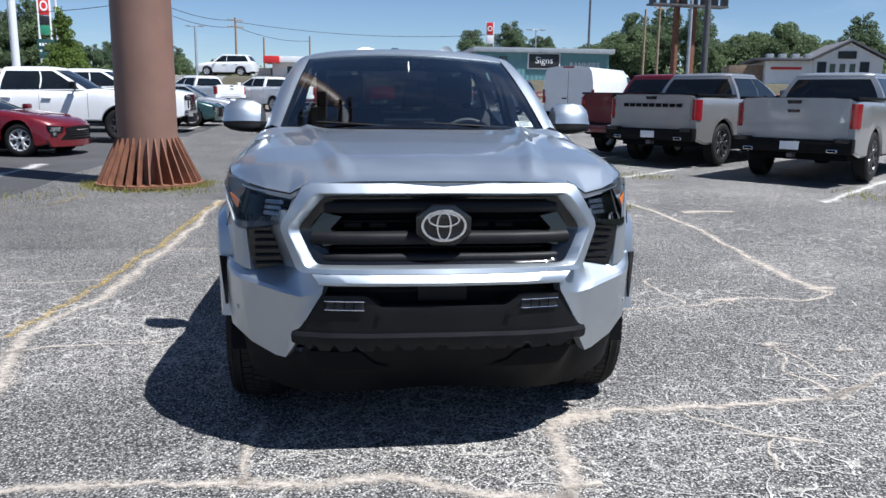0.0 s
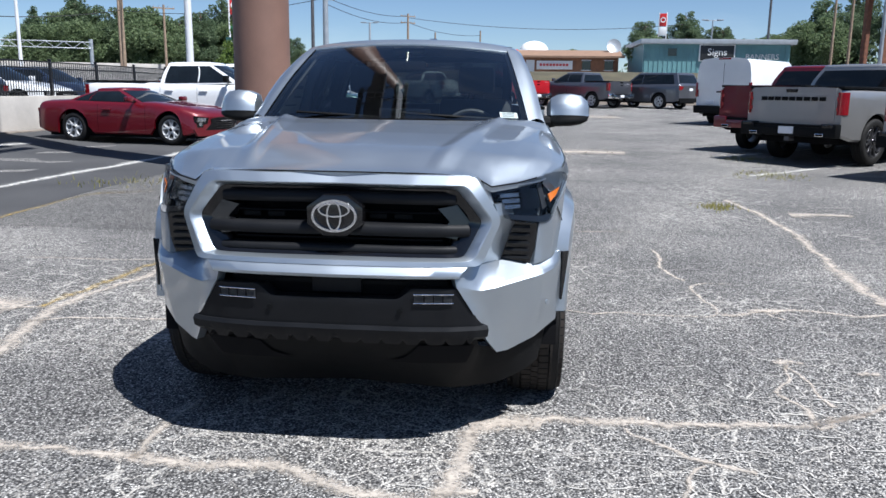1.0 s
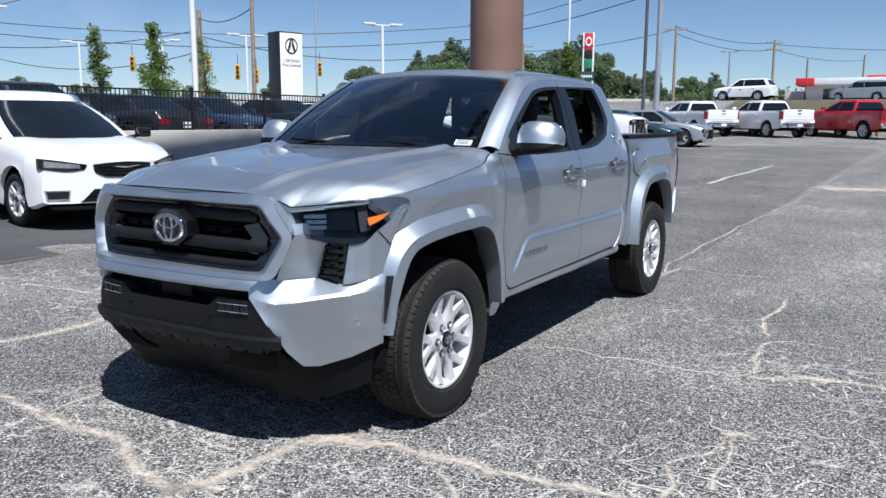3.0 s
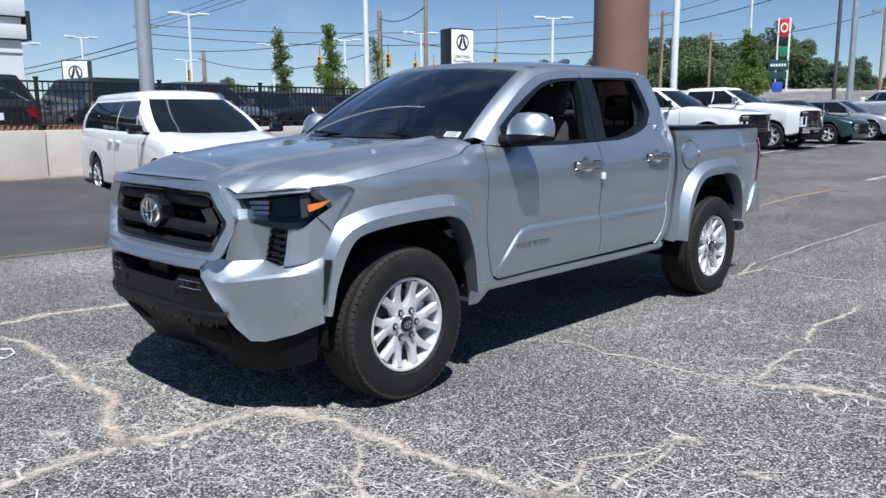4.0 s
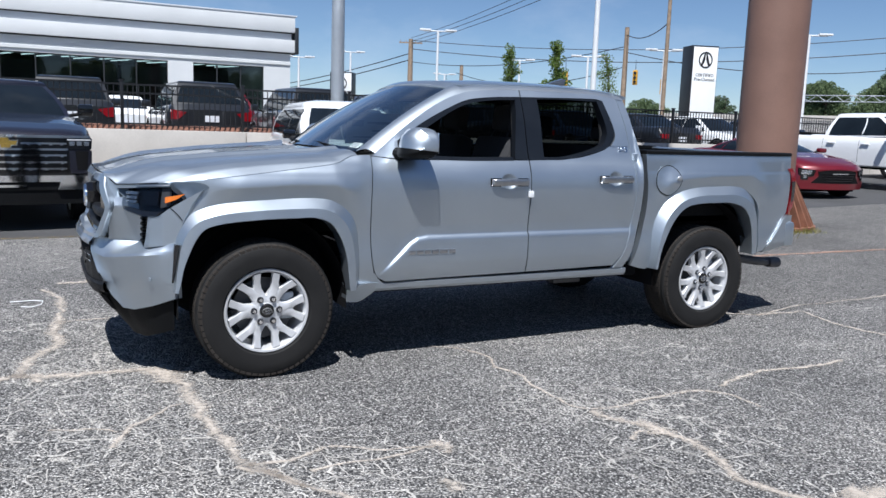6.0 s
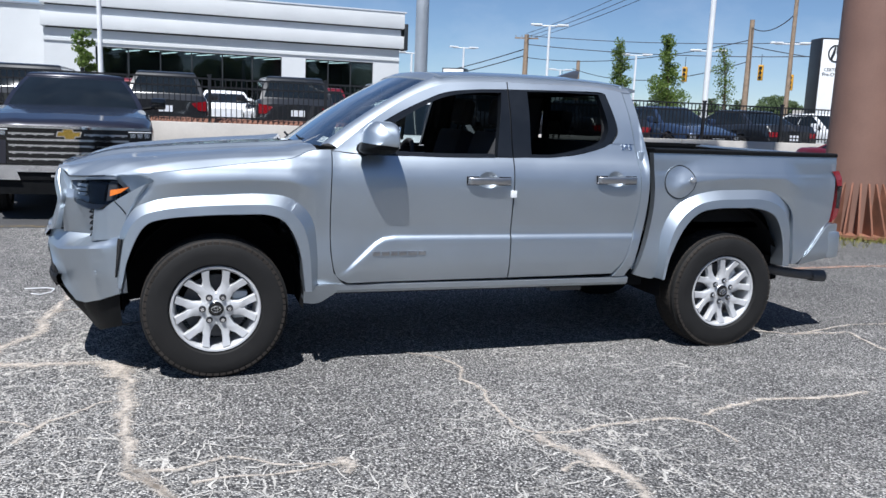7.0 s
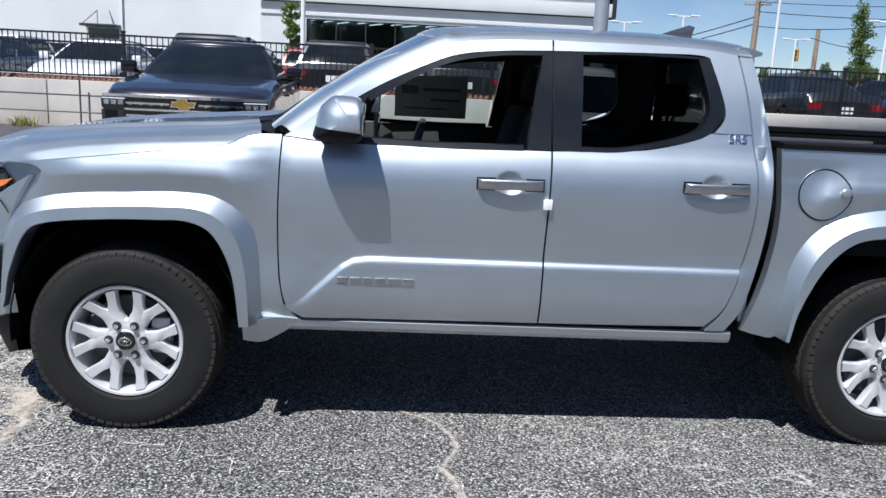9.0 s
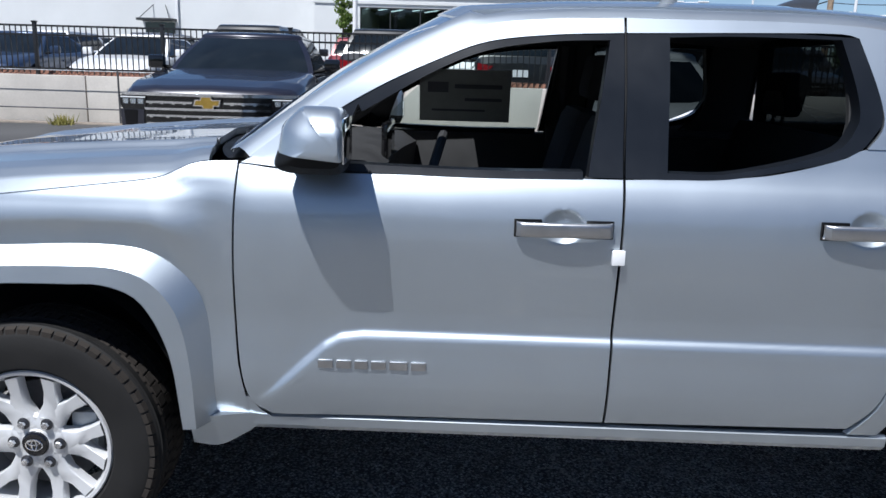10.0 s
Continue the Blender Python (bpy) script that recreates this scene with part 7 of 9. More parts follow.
FAR = "pickups parked along the far kerb"
for (x, y, pt, lb) in ((-6.6, 40.6, "white_paint", "white pickup parked along the far edge of the lot"), (-2.9, 40.4, "white_paint", "white pickup parked along the far edge of the lot"), (1.5, 40.2, "bright_red_paint", "bright red pickup with chrome bumper, far edge of the lot"), (5.9, 40.2, "slate_paint", "slate grey pickup with chrome bumper, far edge of the lot")):
    cx, cy = from_rear(x, y, -45, 2.94)
    vehicle("pickup_truck", lb, "pickup truck", sp(SPEC_PICKUP, paint=pt, extras=[pickup_rear("chrome", False)]), heading(cx, cy, -45, ground_z(0, 40)), FAR)
cx, cy = from_rear(9.5, 40.0, -45, 2.65)
vehicle("suv", "dark grey full-size SUV parked beside the pickups", "SUV", sp(SPEC_SUV, extras=[suv_rear]), heading(cx, cy, -45, ground_z(0, 40)))

vehicle("coupe", "dark red two-door coupe parked by the wall", "car", sp(SPEC_COUPE, extras=[car_front, car_rear]), heading(-8.30, 14.5, 100))
vehicle("pickup_truck", "white lifted heavy-duty pickup with a black grille", "pickup truck", sp(SPEC_PICKUP, paint="white_paint", L=6.1, R=0.44, sill=0.55, rim="dark_alloy", top=[(0, 1.08), (0.06, 1.17), (0.5, 1.24), (0.9, 1.28), (1.62, 1.34), (1.76, 1.34), (1.95, 1.28), (4.05, 1.30), (6.1, 1.33)], cab=[(1.66, 1.33), (4.02, 1.285)], roof=[2.5, 3.86, 1.87], mirror="black_trim", extras=[pickup_front("black_trim", None), pickup_rear("chrome", False)]), heading(-8.2, 18.3, 88))
vehicle("pickup_truck", "white pickup with chrome bumper and alloy wheels", "pickup truck", sp(SPEC_PICKUP, paint="white_paint", mirror="chrome", extras=[pickup_front("chrome", None), pickup_rear("chrome", False)]), heading(-8.2, 22.6, 88))
vehicle("sedan", "dark green sedan parked beyond the white pickups", "car", sp(SPEC_SEDAN, paint="green_paint", extras=[car_front]), heading(-7.4, 26.4, 88))
vehicle("sedan", "silver sedan parked beyond the white pickups", "car", sp(SPEC_SEDAN, paint="grey_paint", extras=[car_front]), heading(-7.0, 29.4, 88))
vehicle("minivan", "white minivan with a black grille, nose out from the wall", "minivan", sp(SPEC_MINIVAN, extras=[van_front]), heading(-8.66, 3.83, 97, 0.08))
vehicle("pickup_truck", "black cherry pickup with chrome grille and gold badge", "pickup truck", sp(SPEC_PICKUP, paint="navy_paint", mirror="gloss_black", extras=[pickup_front("chrome", "gold"), pickup_rear("chrome", False)]), heading(-8.55, -1.70, 86, 0.03))

# cars of the upper lot, behind the fence
UP = "cars of the upper lot behind the fence"
cars = [("crossover", SPEC_CROSS, "red_paint", "SUV"), ("crossover", SPEC_CROSS, "grey_paint", "SUV"), ("crossover", SPEC_CROSS, "black_paint", "SUV"), ("sedan", SPEC_SEDAN, "blue_paint", "car"), ("sedan", SPEC_SEDAN, "white_paint", "car"), ("sedan", SPEC_SEDAN, "bright_red_paint", "car"), ("sedan", SPEC_SEDAN, "black_paint", "car"), ("crossover", SPEC_CROSS, "white_paint", "SUV"), ("crossover", SPEC_CROSS, "slate_paint", "SUV")]
WORDS = dict(red_paint="deep red", grey_paint="silver", black_paint="black", blue_paint="dark blue", white_paint="white", bright_red_paint="bright red", slate_paint="slate grey")
proto = []
for i, (nm, base, pt, cat) in enumerate(cars):
    proto.append(vehicle(nm, WORDS[pt] + " " + nm + " parked behind the black fence", cat, sp(base, paint=pt, extras=[car_front, suv_rear if nm == "crossover" else car_rear]), pose(0, -300 - 8 * i, 0), UP))
plan_up = [(-15.6, 22.4, 3, 90), (-15.4, 19.3, 4, 88), (-15.8, 16.4, 6, -92), (-15.5, 13.6, 3, 88), (-15.6, 10.8, 6, -90), (-15.5, 8.0, 8, 88), (-15.8, 5.2, 2, -90), (-15.6, 2.4, 2, -90), (-16.2, -0.4, 2, -88), (-15.8, -3.2, 2, -88), (-16.0, -6.2, 4, 90), (-15.8, -9.0, 3, 88),
           (-22.6, 14.0, 2, -90), (-22.6, 10.9, 8, -90), (-22.2, 7.6, 2, -90), (-22.5, 4.2, 0, -90), (-22.4, 1.2, 4, -90), (-22.6, -1.8, 0, -90), (-22.0, -5.0, 4, 90), (-22.2, -8.4, 8, 90), (-22.2, -11.6, 7, 90), (-28.6, -9.0, 7, 90), (-28.4, -12.4, 1, 90)]
used = set()
for x, y, k, h in plan_up:
    m = heading(x, y, h, 0.62)
    if k in used:
        copy_thing(proto[k], m)
    else:
        proto[k].matrix_world = m
        used.add(k)
# cars beyond the tracks
vehicle("minivan", "silver minivan parked before a shop", "minivan", sp(SPEC_MINIVAN, paint="grey_paint"), heading(-2.8, 76.5, -80, 3.23))
vehicle("crossover", "white SUV parked beyond the railway", "SUV", sp(SPEC_CROSS, paint="white_paint"), heading(-10.0, 63.3, -82, 3.01))
for w in WHEELS.values():
    for o in (*w.children_recursive, w):
        bpy.data.objects.remove(o)
# ---- wall, fence, buildings ----
M["concrete"] = surface("pale_concrete", (0.50, 0.47, 0.43), 0.85, 0, 0.16, 1.3, 0.003, 45)
M["showroom_white"] = surface("off_white_wall_panels", (0.63, 0.645, 0.65), 0.75, 0, 0.05, 0.5, 0.001, 30)
M["white_stucco"] = surface("white_stucco", (0.82, 0.82, 0.81), 0.8, 0, 0.05, 0.6, 0.002, 40)
M["grey_band"] = surface("grey_metal_reveal", (0.28, 0.31, 0.35), 0.5, 0.2, 0.08, 1.0)
M["pale_band"] = surface("pale_grey_reveal", (0.55, 0.58, 0.62), 0.6, 0.0, 0.06, 1.0)
M["shop_pane"] = glass_mat("shopfront_pane", (0.30, 0.36, 0.36), 1.0)
M["strip_lamp"], n_, l_, b_ = shader("lit_strip_lamp")
b_.inputs["Emission Color"].default_value, b_.inputs["Emission Strength"].default_value = (1.0, 0.98, 0.94, 1), 4.0
M["dark_band"] = surface("dark_metal_trim", (0.03, 0.033, 0.036), 0.5, 0.2, 0.1, 1.0)
M["shop_glass"] = surface("shopfront_glass", (0.018, 0.03, 0.03), 0.06, 0, 0.3, 0.5, 0, 200, 0.3)
M["brick"] = surface("orange_brown_brick", (0.27, 0.13, 0.075), 0.85, 0, 0.2, 3, 0.004, 30)
M["brown_roof"] = surface("brown_shingle", (0.24, 0.15, 0.10), 0.9, 0, 0.2, 2, 0.01, 20)
M["teal_metal"] = surface("teal_metal_siding", (0.14, 0.29, 0.31), 0.5, 0, 0.14, 1.0, 0.002, 30)
M["grey_roof"] = surface("dark_grey_roofing", (0.13, 0.13, 0.14), 0.85, 0, 0.2, 1.0, 0.004, 20)
M["dirt"] = surface("sandy_crack_fill", (0.52, 0.46, 0.395), 0.95, 0, 0.25, 6, 0.004, 150)


def broken(m, scale, lo, hi, most=1.0):
    """Let a laid-on strip fray towards its rim and break up, so that the ground shows through."""
    n, l = m.node_tree.nodes, m.node_tree.links
    t = noise_tex(n, l, scale, 7.0, 0.78)
    uv = n.new("ShaderNodeTexCoord")
    sp_ = n.new("ShaderNodeSeparateXYZ")
    l.new(uv.outputs["UV"], sp_.inputs[0])
    add = n.new("ShaderNodeMath")
    add.operation = "MULTIPLY_ADD"
    l.new(sp_.outputs["X"], add.inputs[0])
    add.inputs[1].default_value = 0.36
    l.new(t.outputs[0], add.inputs[2])
    r = ramp(n, l, add.outputs[0], [(lo, (0, 0, 0)), (hi, (most,) * 3)])
    tr = n.new("ShaderNodeBsdfTransparent")
    mx = n.new("ShaderNodeMixShader")
    l.new(r.outputs[0], mx.inputs[0])
    l.new(tr.outputs[0], mx.inputs[1])
    l.new(n["Principled BSDF"].outputs[0], mx.inputs[2])
    l.new(mx.outputs[0], n["Material Output"].inputs[0])


broken(M["dirt"], 30.0, 0.60, 0.90, 0.76)
M["yellow_line"] = surface("worn_yellow_paint", (0.50, 0.34, 0.08), 0.8, 0, 0.35, 9, 0.002, 120)
M["white_line"] = surface("worn_white_paint", (0.55, 0.54, 0.51), 0.8, 0, 0.3, 9, 0.002, 120)
M["faded_line"] = surface("faded_red_line_paint", (0.42, 0.26, 0.19), 0.85, 0, 0.3, 9, 0.002, 120)
M["crack_dust"] = surface("pale_dust_in_cracks", (0.44, 0.42, 0.39), 0.95, 0, 0.3, 8, 0.0, 150)
broken(M["faded_line"], 16.0, 0.55, 0.9, 0.7)
broken(M["white_line"], 18.0, 0.50, 0.85, 0.8)
broken(M["yellow_line"], 14.0, 0.70, 1.0, 0.65)
M["ballast"] = surface("railway_ballast", (0.14, 0.118, 0.095), 0.95, 0, 0.35, 1.5, 0.03, 14)
M["dry_grass"] = surface("dry_mown_grass", (0.075, 0.066, 0.04), 0.95, 0, 0.4, 0.8, 0.03, 12)

M["soiled_kerb"] = surface("soiled_kerb_concrete", (0.21, 0.18, 0.15), 0.95, 0, 0.4, 3.0, 0.01, 30)
wall = thing("retaining_wall", "pale stained concrete retaining wall below the fence", "wall", kind="structure")
joints = [-16.6, -11.4, -5.9, -1.6, 2.9, 7.3, 11.9, 14.75, 19.2, 23.6, 28.0]
for a, b in zip(joints, joints[1:]):
    bm = bmesh.new()
    box(bm, (-12.42, a + 0.012, 0.0), (-12.12, b - 0.012, 1.19), 0.012)
    part("wall_panel", bm, M["concrete"], wall)
bm = bmesh.new()
box(bm, (-12.40, joints[0], 0.0), (-12.20, joints[-1], 1.10))
part("wall_core", bm, M["concrete"], wall)
bm = bmesh.new()
box(bm, (-12.10, -16.6, 0.10), (-11.80, 28.0, 0.33), 0.03)
tagged(part("kerb", bm, M["soiled_kerb"]), "low soiled concrete kerb along the wall", "kerb", kind="structure")

sec = thing("fence_section", "black steel picket fence section on the wall", "fence", "picket fence sections on the wall", pose(-12.27, -16.6, 1.19))
bm = bmesh.new()
box(bm, (-0.032, -0.032, 0), (0.032, 0.032, 0.97), 0.004)
box(bm, (-0.042, -0.042, 0.965), (0.042, 0.042, 0.995), 0.004)
part("post", bm, M["fence_black"], sec)
for z in (0.10, 0.72, 0.89):
    bm = bmesh.new()
    box(bm, (-0.018, 0.03, z), (0.018, 2.40, z + 0.035))
    part("rail", bm, M["fence_black"], sec)
pk = bpy.data.meshes.new("picket")
bm = bmesh.new()
box(bm, (-0.009, -0.009, 0.03), (0.009, 0.009, 0.92))
bm.to_mesh(pk)
bm.free()
pk.materials.append(M["fence_black"])
for k in range(21):
    p = new("picket", pk)
    p.parent = sec
    p.location = (0, 0.11 + 0.1085 * k, 0)
for k in range(1, 18):
    copy_thing(sec, pose(-12.27, -16.6 + 2.432 * k, 1.19))

# low pipe rail with posts before the wall
rail = thing("pipe_rail", "weathered galvanised pipe rail before the wall", "rail")
bm = bmesh.new()
tube(bm, (-11.95, -16, 1.30), (-11.95, -1.0, 1.28), 0.006)
part("top_wire", bm, M["galv"], rail)
bm = bmesh.new()
tube(bm, (-11.95, -16, 0.60), (-11.95, -1.0, 0.58), 0.014)
part("lower_rail", bm, M["dark_steel"], rail)
for y in (-14.6, -11.4, -8.3, -5.2, -2.1):
    bm = bmesh.new()
    tube(bm, (-11.95, y, 0.2), (-11.95, y, 1.32), 0.018)
    part("post", bm, M["dark_steel"], rail)
M["mulch"] = surface("reddish_mulch", (0.16, 0.075, 0.05), 0.95, 0, 0.4, 5, 0.01, 60)
bm = bmesh.new()
grid_faces(bm, [[(x, y, 1.17 + dz + 0.02 * math.sin(5.3 * y + 9 * x)) for x, dz in ((-12.44, 0.0), (-12.55, 0.10), (-12.9, 0.12), (-13.2, -0.4))] for y in np.linspace(-12, 5, 60)])
tagged(part("mulch_bed", bm, M["mulch"]), "strip of reddish mulch behind the fence", "mulch", kind="stuff")

# showroom across the upper lot
shop = thing("showroom_building", "long white showroom with stepped bands and dark glazing", "building", at=pose(-38.5, 0, 1.0))


def slab(par, name, mat, lo, hi, bevel=0.0, label=""):
    bm = bmesh.new()
    box(bm, lo, hi, bevel)
    return part(name, bm, M[mat], par, label)


for lo, hi in (((-17.9, -6.4, 0), (0, -4.1, 4.05)), ((-0.3, -4.1, 0), (0, 9.95, 0.9)), ((-0.3, -4.1, 3.30), (0, 9.95, 4.05)), ((-0.3, 5.0, 0.9), (0, 6.25, 3.30)), ((-17.9, 9.95, 0), (0, 11.4, 4.05))):
    slab(shop, "wall", "showroom_white", lo, hi)
slab(shop, "back_wall", "grey_band", (-9.2, -4.1, 0), (-9.0, 9.95, 4.05))
slab(shop, "showroom_floor", "grey_band", (-9.0, -4.1, 0.0), (-0.3, 9.95, 0.1))
slab(shop, "showroom_ceiling", "dark_band", (-9.0, -4.1, 3.42), (-0.3, 9.95, 4.05))
for k in range(22):
    y = -3.8 + 0.62 * k
    bm = bmesh.new()
    box(bm, (-0.9, -0.035, 0), (0.9, 0.035, 0.05), 0.0, pose(-1.9 - 0.9 * (k % 3), y, 3.36, 0, 0, 24))
    part("strip_lamp", bm, M["strip_lamp"], shop, "bright ceiling strip lamp")
for k in range(4):
    slab(shop, "display_panel", "dark_band", (-6.0, -3.2 + 3.4 * k, 0.1), (-5.8, -1.6 + 3.4 * k, 2.3), 0.02)
slab(shop, "window_head_trim", "showroom_white", (0, -6.4, 3.46), (0.06, 11.4, 3.60))
# reveals: recess shading and shadow gaps put into pale grey and dark colours
slab(shop, "reveal_band", "dark_band", (-17.9, -6.3, 4.05), (0.06, 11.45, 4.12))
slab(shop, "fascia", "showroom_white", (-18, -6.5, 4.12), (0.22, 11.6, 4.78), 0.02)
slab(shop, "reveal_band", "pale_band", (-17.9, -6.3, 4.78), (0.06, 11.45, 5.12))
slab(shop, "reveal_band", "dark_band", (-17.9, -6.3, 5.12), (0.10, 11.5, 5.18))
slab(shop, "fascia", "showroom_white", (-18, -6.5, 5.18), (0.27, 11.6, 6.0), 0.02)
slab(shop, "coping", "pale_band", (-18, -6.6, 6.0), (0.30, 11.7, 6.08), 0.01)
slab(shop, "corner_sign", "dark_band", (-0.6, 11.60, 4.05), (0.30, 11.80, 5.45), 0.02)
for a, b, n in ((-4.1, 5.0, 6), (6.25, 9.95, 3)):
    gl = slab(shop, "window", "shop_pane", (-0.14, a, 0.9), (-0.12, b, 3.30))
    gl.visible_shadow = False
    for k in range(n + 1):
        y = a + (b - a) * k / n
        slab(gl, "mullion", "dark_band", (-0.17, max(a, y - 0.03), 0.9), (-0.09, min(b, y + 0.03), 3.30))
    slab(gl, "head_frame", "dark_band", (-0.17, a, 3.24), (-0.08, b, 3.30))
    slab(gl, "sill", "grey_band", (-0.17, a, 0.9), (0.05, b, 0.95))
wing = thing("service_building", "plain white service building with small dark openings", "building", at=pose(-41.0, 0, 1.0))
slab(wing, "wall", "showroom_white", (-20, -46, 0), (0, -6.6, 5.3))
slab(wing, "coping", "grey_band", (-20, -46.1, 5.3), (0.1, -6.5, 5.42), 0.01)
for y, covered in ((-8.6, False), (-10.2, False), (-15.2, True)):
    w = slab(wing, "window", "shop_glass", (-0.1, y - 0.8, 1.2), (0.02, y + 0.8, 2.4 if covered else 1.9))
    if not covered:
        continue
    slab(w, "canopy", "dark_band", (0, y - 0.95, 2.45), (0.9, y + 0.95, 2.58), 0.01)
    for e in (-0.8, 0.8):
        bm = bmesh.new()
        tube(bm, (0.0, y + e * 0.4, 3.3), (0.8, y + e, 2.58), 0.02, seg=6)
        part("tie_rod", bm, M["dark_band"], w)
slab(wing, "down_pipe", "white_steel", (0.02, -14.3, 0), (0.14, -14.16, 5.3))


# ---- poles, lamps and wires ----
def light_pole(x, y, h, top="T", r=0.10, mat="white_steel", z=1.1, yaw=0, label="white steel lot light on a tall pole"):
    p = thing("street_lamp", label, "street lamp", "lot lights", pose(x, y, z, 0, 0, yaw))
    bm = bmesh.new()
    tube(bm, (0, 0, 0), (0, 0, h), r, r * 0.75, 16)
    part("pole", bm, M[mat], p)
    bm = bmesh.new()
    tube(bm, (0, 0, -0.2), (0, 0, 0.35), r * 1.9, r * 1.9, 16)
    part("footing", bm, M["concrete"], p)
    if top:
        bm = bmesh.new()
        tube(bm, (-0.9 if top == "T" else 0, 0, h - 0.05), (0.9, 0, h - 0.05), 0.04)
        part("arm", bm, M[mat], p)
        for s in ((-1, 1) if top == "T" else (1,)):
            bm = bmesh.new()
            box(bm, (s * 0.45 if s > 0 else -1.15, -0.17, h - 0.04), (1.15 if s > 0 else -0.45, 0.17, h + 0.06), 0.03)
            part("lamp_head", bm, M[mat], p)
    return p


light_pole(-25.6, 22.2, 14.0, None, 0.13)
light_pole(-40.5, 21.35, 6.2, "T", 0.09, yaw=70)
light_pole(-12.15, 4.96, 14.0, None, 0.15, "galv", label="blue-grey steel lot light on a tall pole")
light_pole(-29.3, -3.1, 12.0, None, 0.10)
light_pole(-33.5, 33.4, 5.4, "T", 0.09, yaw=60)
light_pole(-24.5, 35.1, 5.8, "T", 0.10, yaw=55, z=1.0)
light_pole(-11.8, 25.9, 13.0, None, 0.14, z=0.6)
light_pole(-10.2, 40.7, 14.0, None, 0.16, "galv", z=0.6, label="galvanised steel lot light on a tall pole")
light_pole(-10.9, 40.6, 14.0, None, 0.10, "dark_steel", z=0.6, label="slim dark steel pole beside a galvanised one")
light_pole(-14.8, 39.2, 13.0, None, 0.07, z=0.6)
light_pole(-56.3, 21.4, 5.95, "T", 0.09, yaw=80)
light_pole(-66.4, 34.9, 5.4, "T", 0.09, yaw=80)
light_pole(-47.6, 31.8, 5.5, "T", 0.09, yaw=60)
light_pole(-40.4, 32.8, 5.4, "T", 0.09, yaw=60)
light_pole(-52.7, 16.1, 5.0, "T", 0.09, yaw=80)
light_pole(-66.8, 79.5, 19.0, None, 0.13, "galv", label="slim galvanised mast far behind the lot")
light_pole(-18.5, 97.4, 6.7, "T", 0.16, "galv", z=2.9, label="galvanised lamp on a pole beyond the railway")
light_pole(21.6, 69.7, 9.0, None, 0.12, "dark_steel", z=2.9, label="slim dark steel pole by the workshop")
light_pole(25.8, 57.0, 13.0, None, 0.14, "galv", z=2.9, label="galvanised steel pole beside the billboard posts")
light_pole(21.0, 88.6, 6.4, "T", 0.09, "galv", z=2.9, label="galvanised lamp on a pole behind the workshop")


def utility_pole(x, y, h, arms=1, z=1.1, r=0.16, yaw=40, mat="pole_wood"):
    p = thing("utility_pole", "weathered wooden utility pole with crossarms", "utility pole", "utility poles", pose(x, y, z, 0, 0, yaw))
    bm = bmesh.new()
    tube(bm, (0, 0, -0.3), (0, 0, h), r, r * 0.7, 12)
    part("pole", bm, M[mat], p)
    for k in range(arms):
        zz = h - 0.4 - 0.8 * k
        bm = bmesh.new()
        box(bm, (-1.1, -0.06, zz), (1.1, 0.06, zz + 0.12))
        part("crossarm", bm, M[mat], p)
        for xx in (-1.0, -0.45, 0.45, 1.0):
            bm = bmesh.new()
            tube(bm, (xx, 0, zz + 0.12), (xx, 0, zz + 0.30), 0.035, 0.05, 8)
            part("insulator", bm, M["galv"], p)
    return p


utility_pole(-66.0, 31.0, 8.4, 1, r=0.30, yaw=70)
utility_pole(-68, 37.6, 6.5, 0, r=0.25)
utility_pole(-40.5, 36.1, 7.6, 0, r=0.22)
utility_pole(-30.3, 30.7, 11.0, 0, r=0.13)
utility_pole(-31.2, 59.1, 8.7, 1, r=0.18)
utility_pole(-34.2, 64.5, 8.8, 0, r=0.14)
utility_pole(-36.2, 77.9, 8.6, 1, r=0.16)
utility_pole(-18.2, 72.8, 7.2, 1, z=2.9, r=0.15)
utility_pole(-14.4, 102.2, 8.2, 2, z=2.9, r=0.18)
utility_pole(-12.3, 115.6, 6.8, 0, z=2.9, r=0.16)
utility_pole(-6.3, 126.0, 7.8, 0, z=2.9, r=0.16)
utility_pole(20.0, 98.0, 6.9, 0, z=2.9, r=0.14)
utility_pole(33.0, 82.0, 8.7, 1, z=2.9, r=0.16)
utility_pole(29.1, 75.7, 7.5, 0, z=2.9, r=0.14)
utility_pole(25.4, 53.2, 13.0, 0, z=2.9, r=0.24, mat="dark_steel")


def wire(a, b, sag, r=0.016):
    bm = bmesh.new()
    a, b = Vector(a), Vector(b)
    pipe(bm, [a.lerp(b, t) - Vector((0, 0, 4 * sag * t * (1 - t))) for t in np.linspace(0, 1, 17)], r, 5)
    return part("cable", bm, M["cable"])


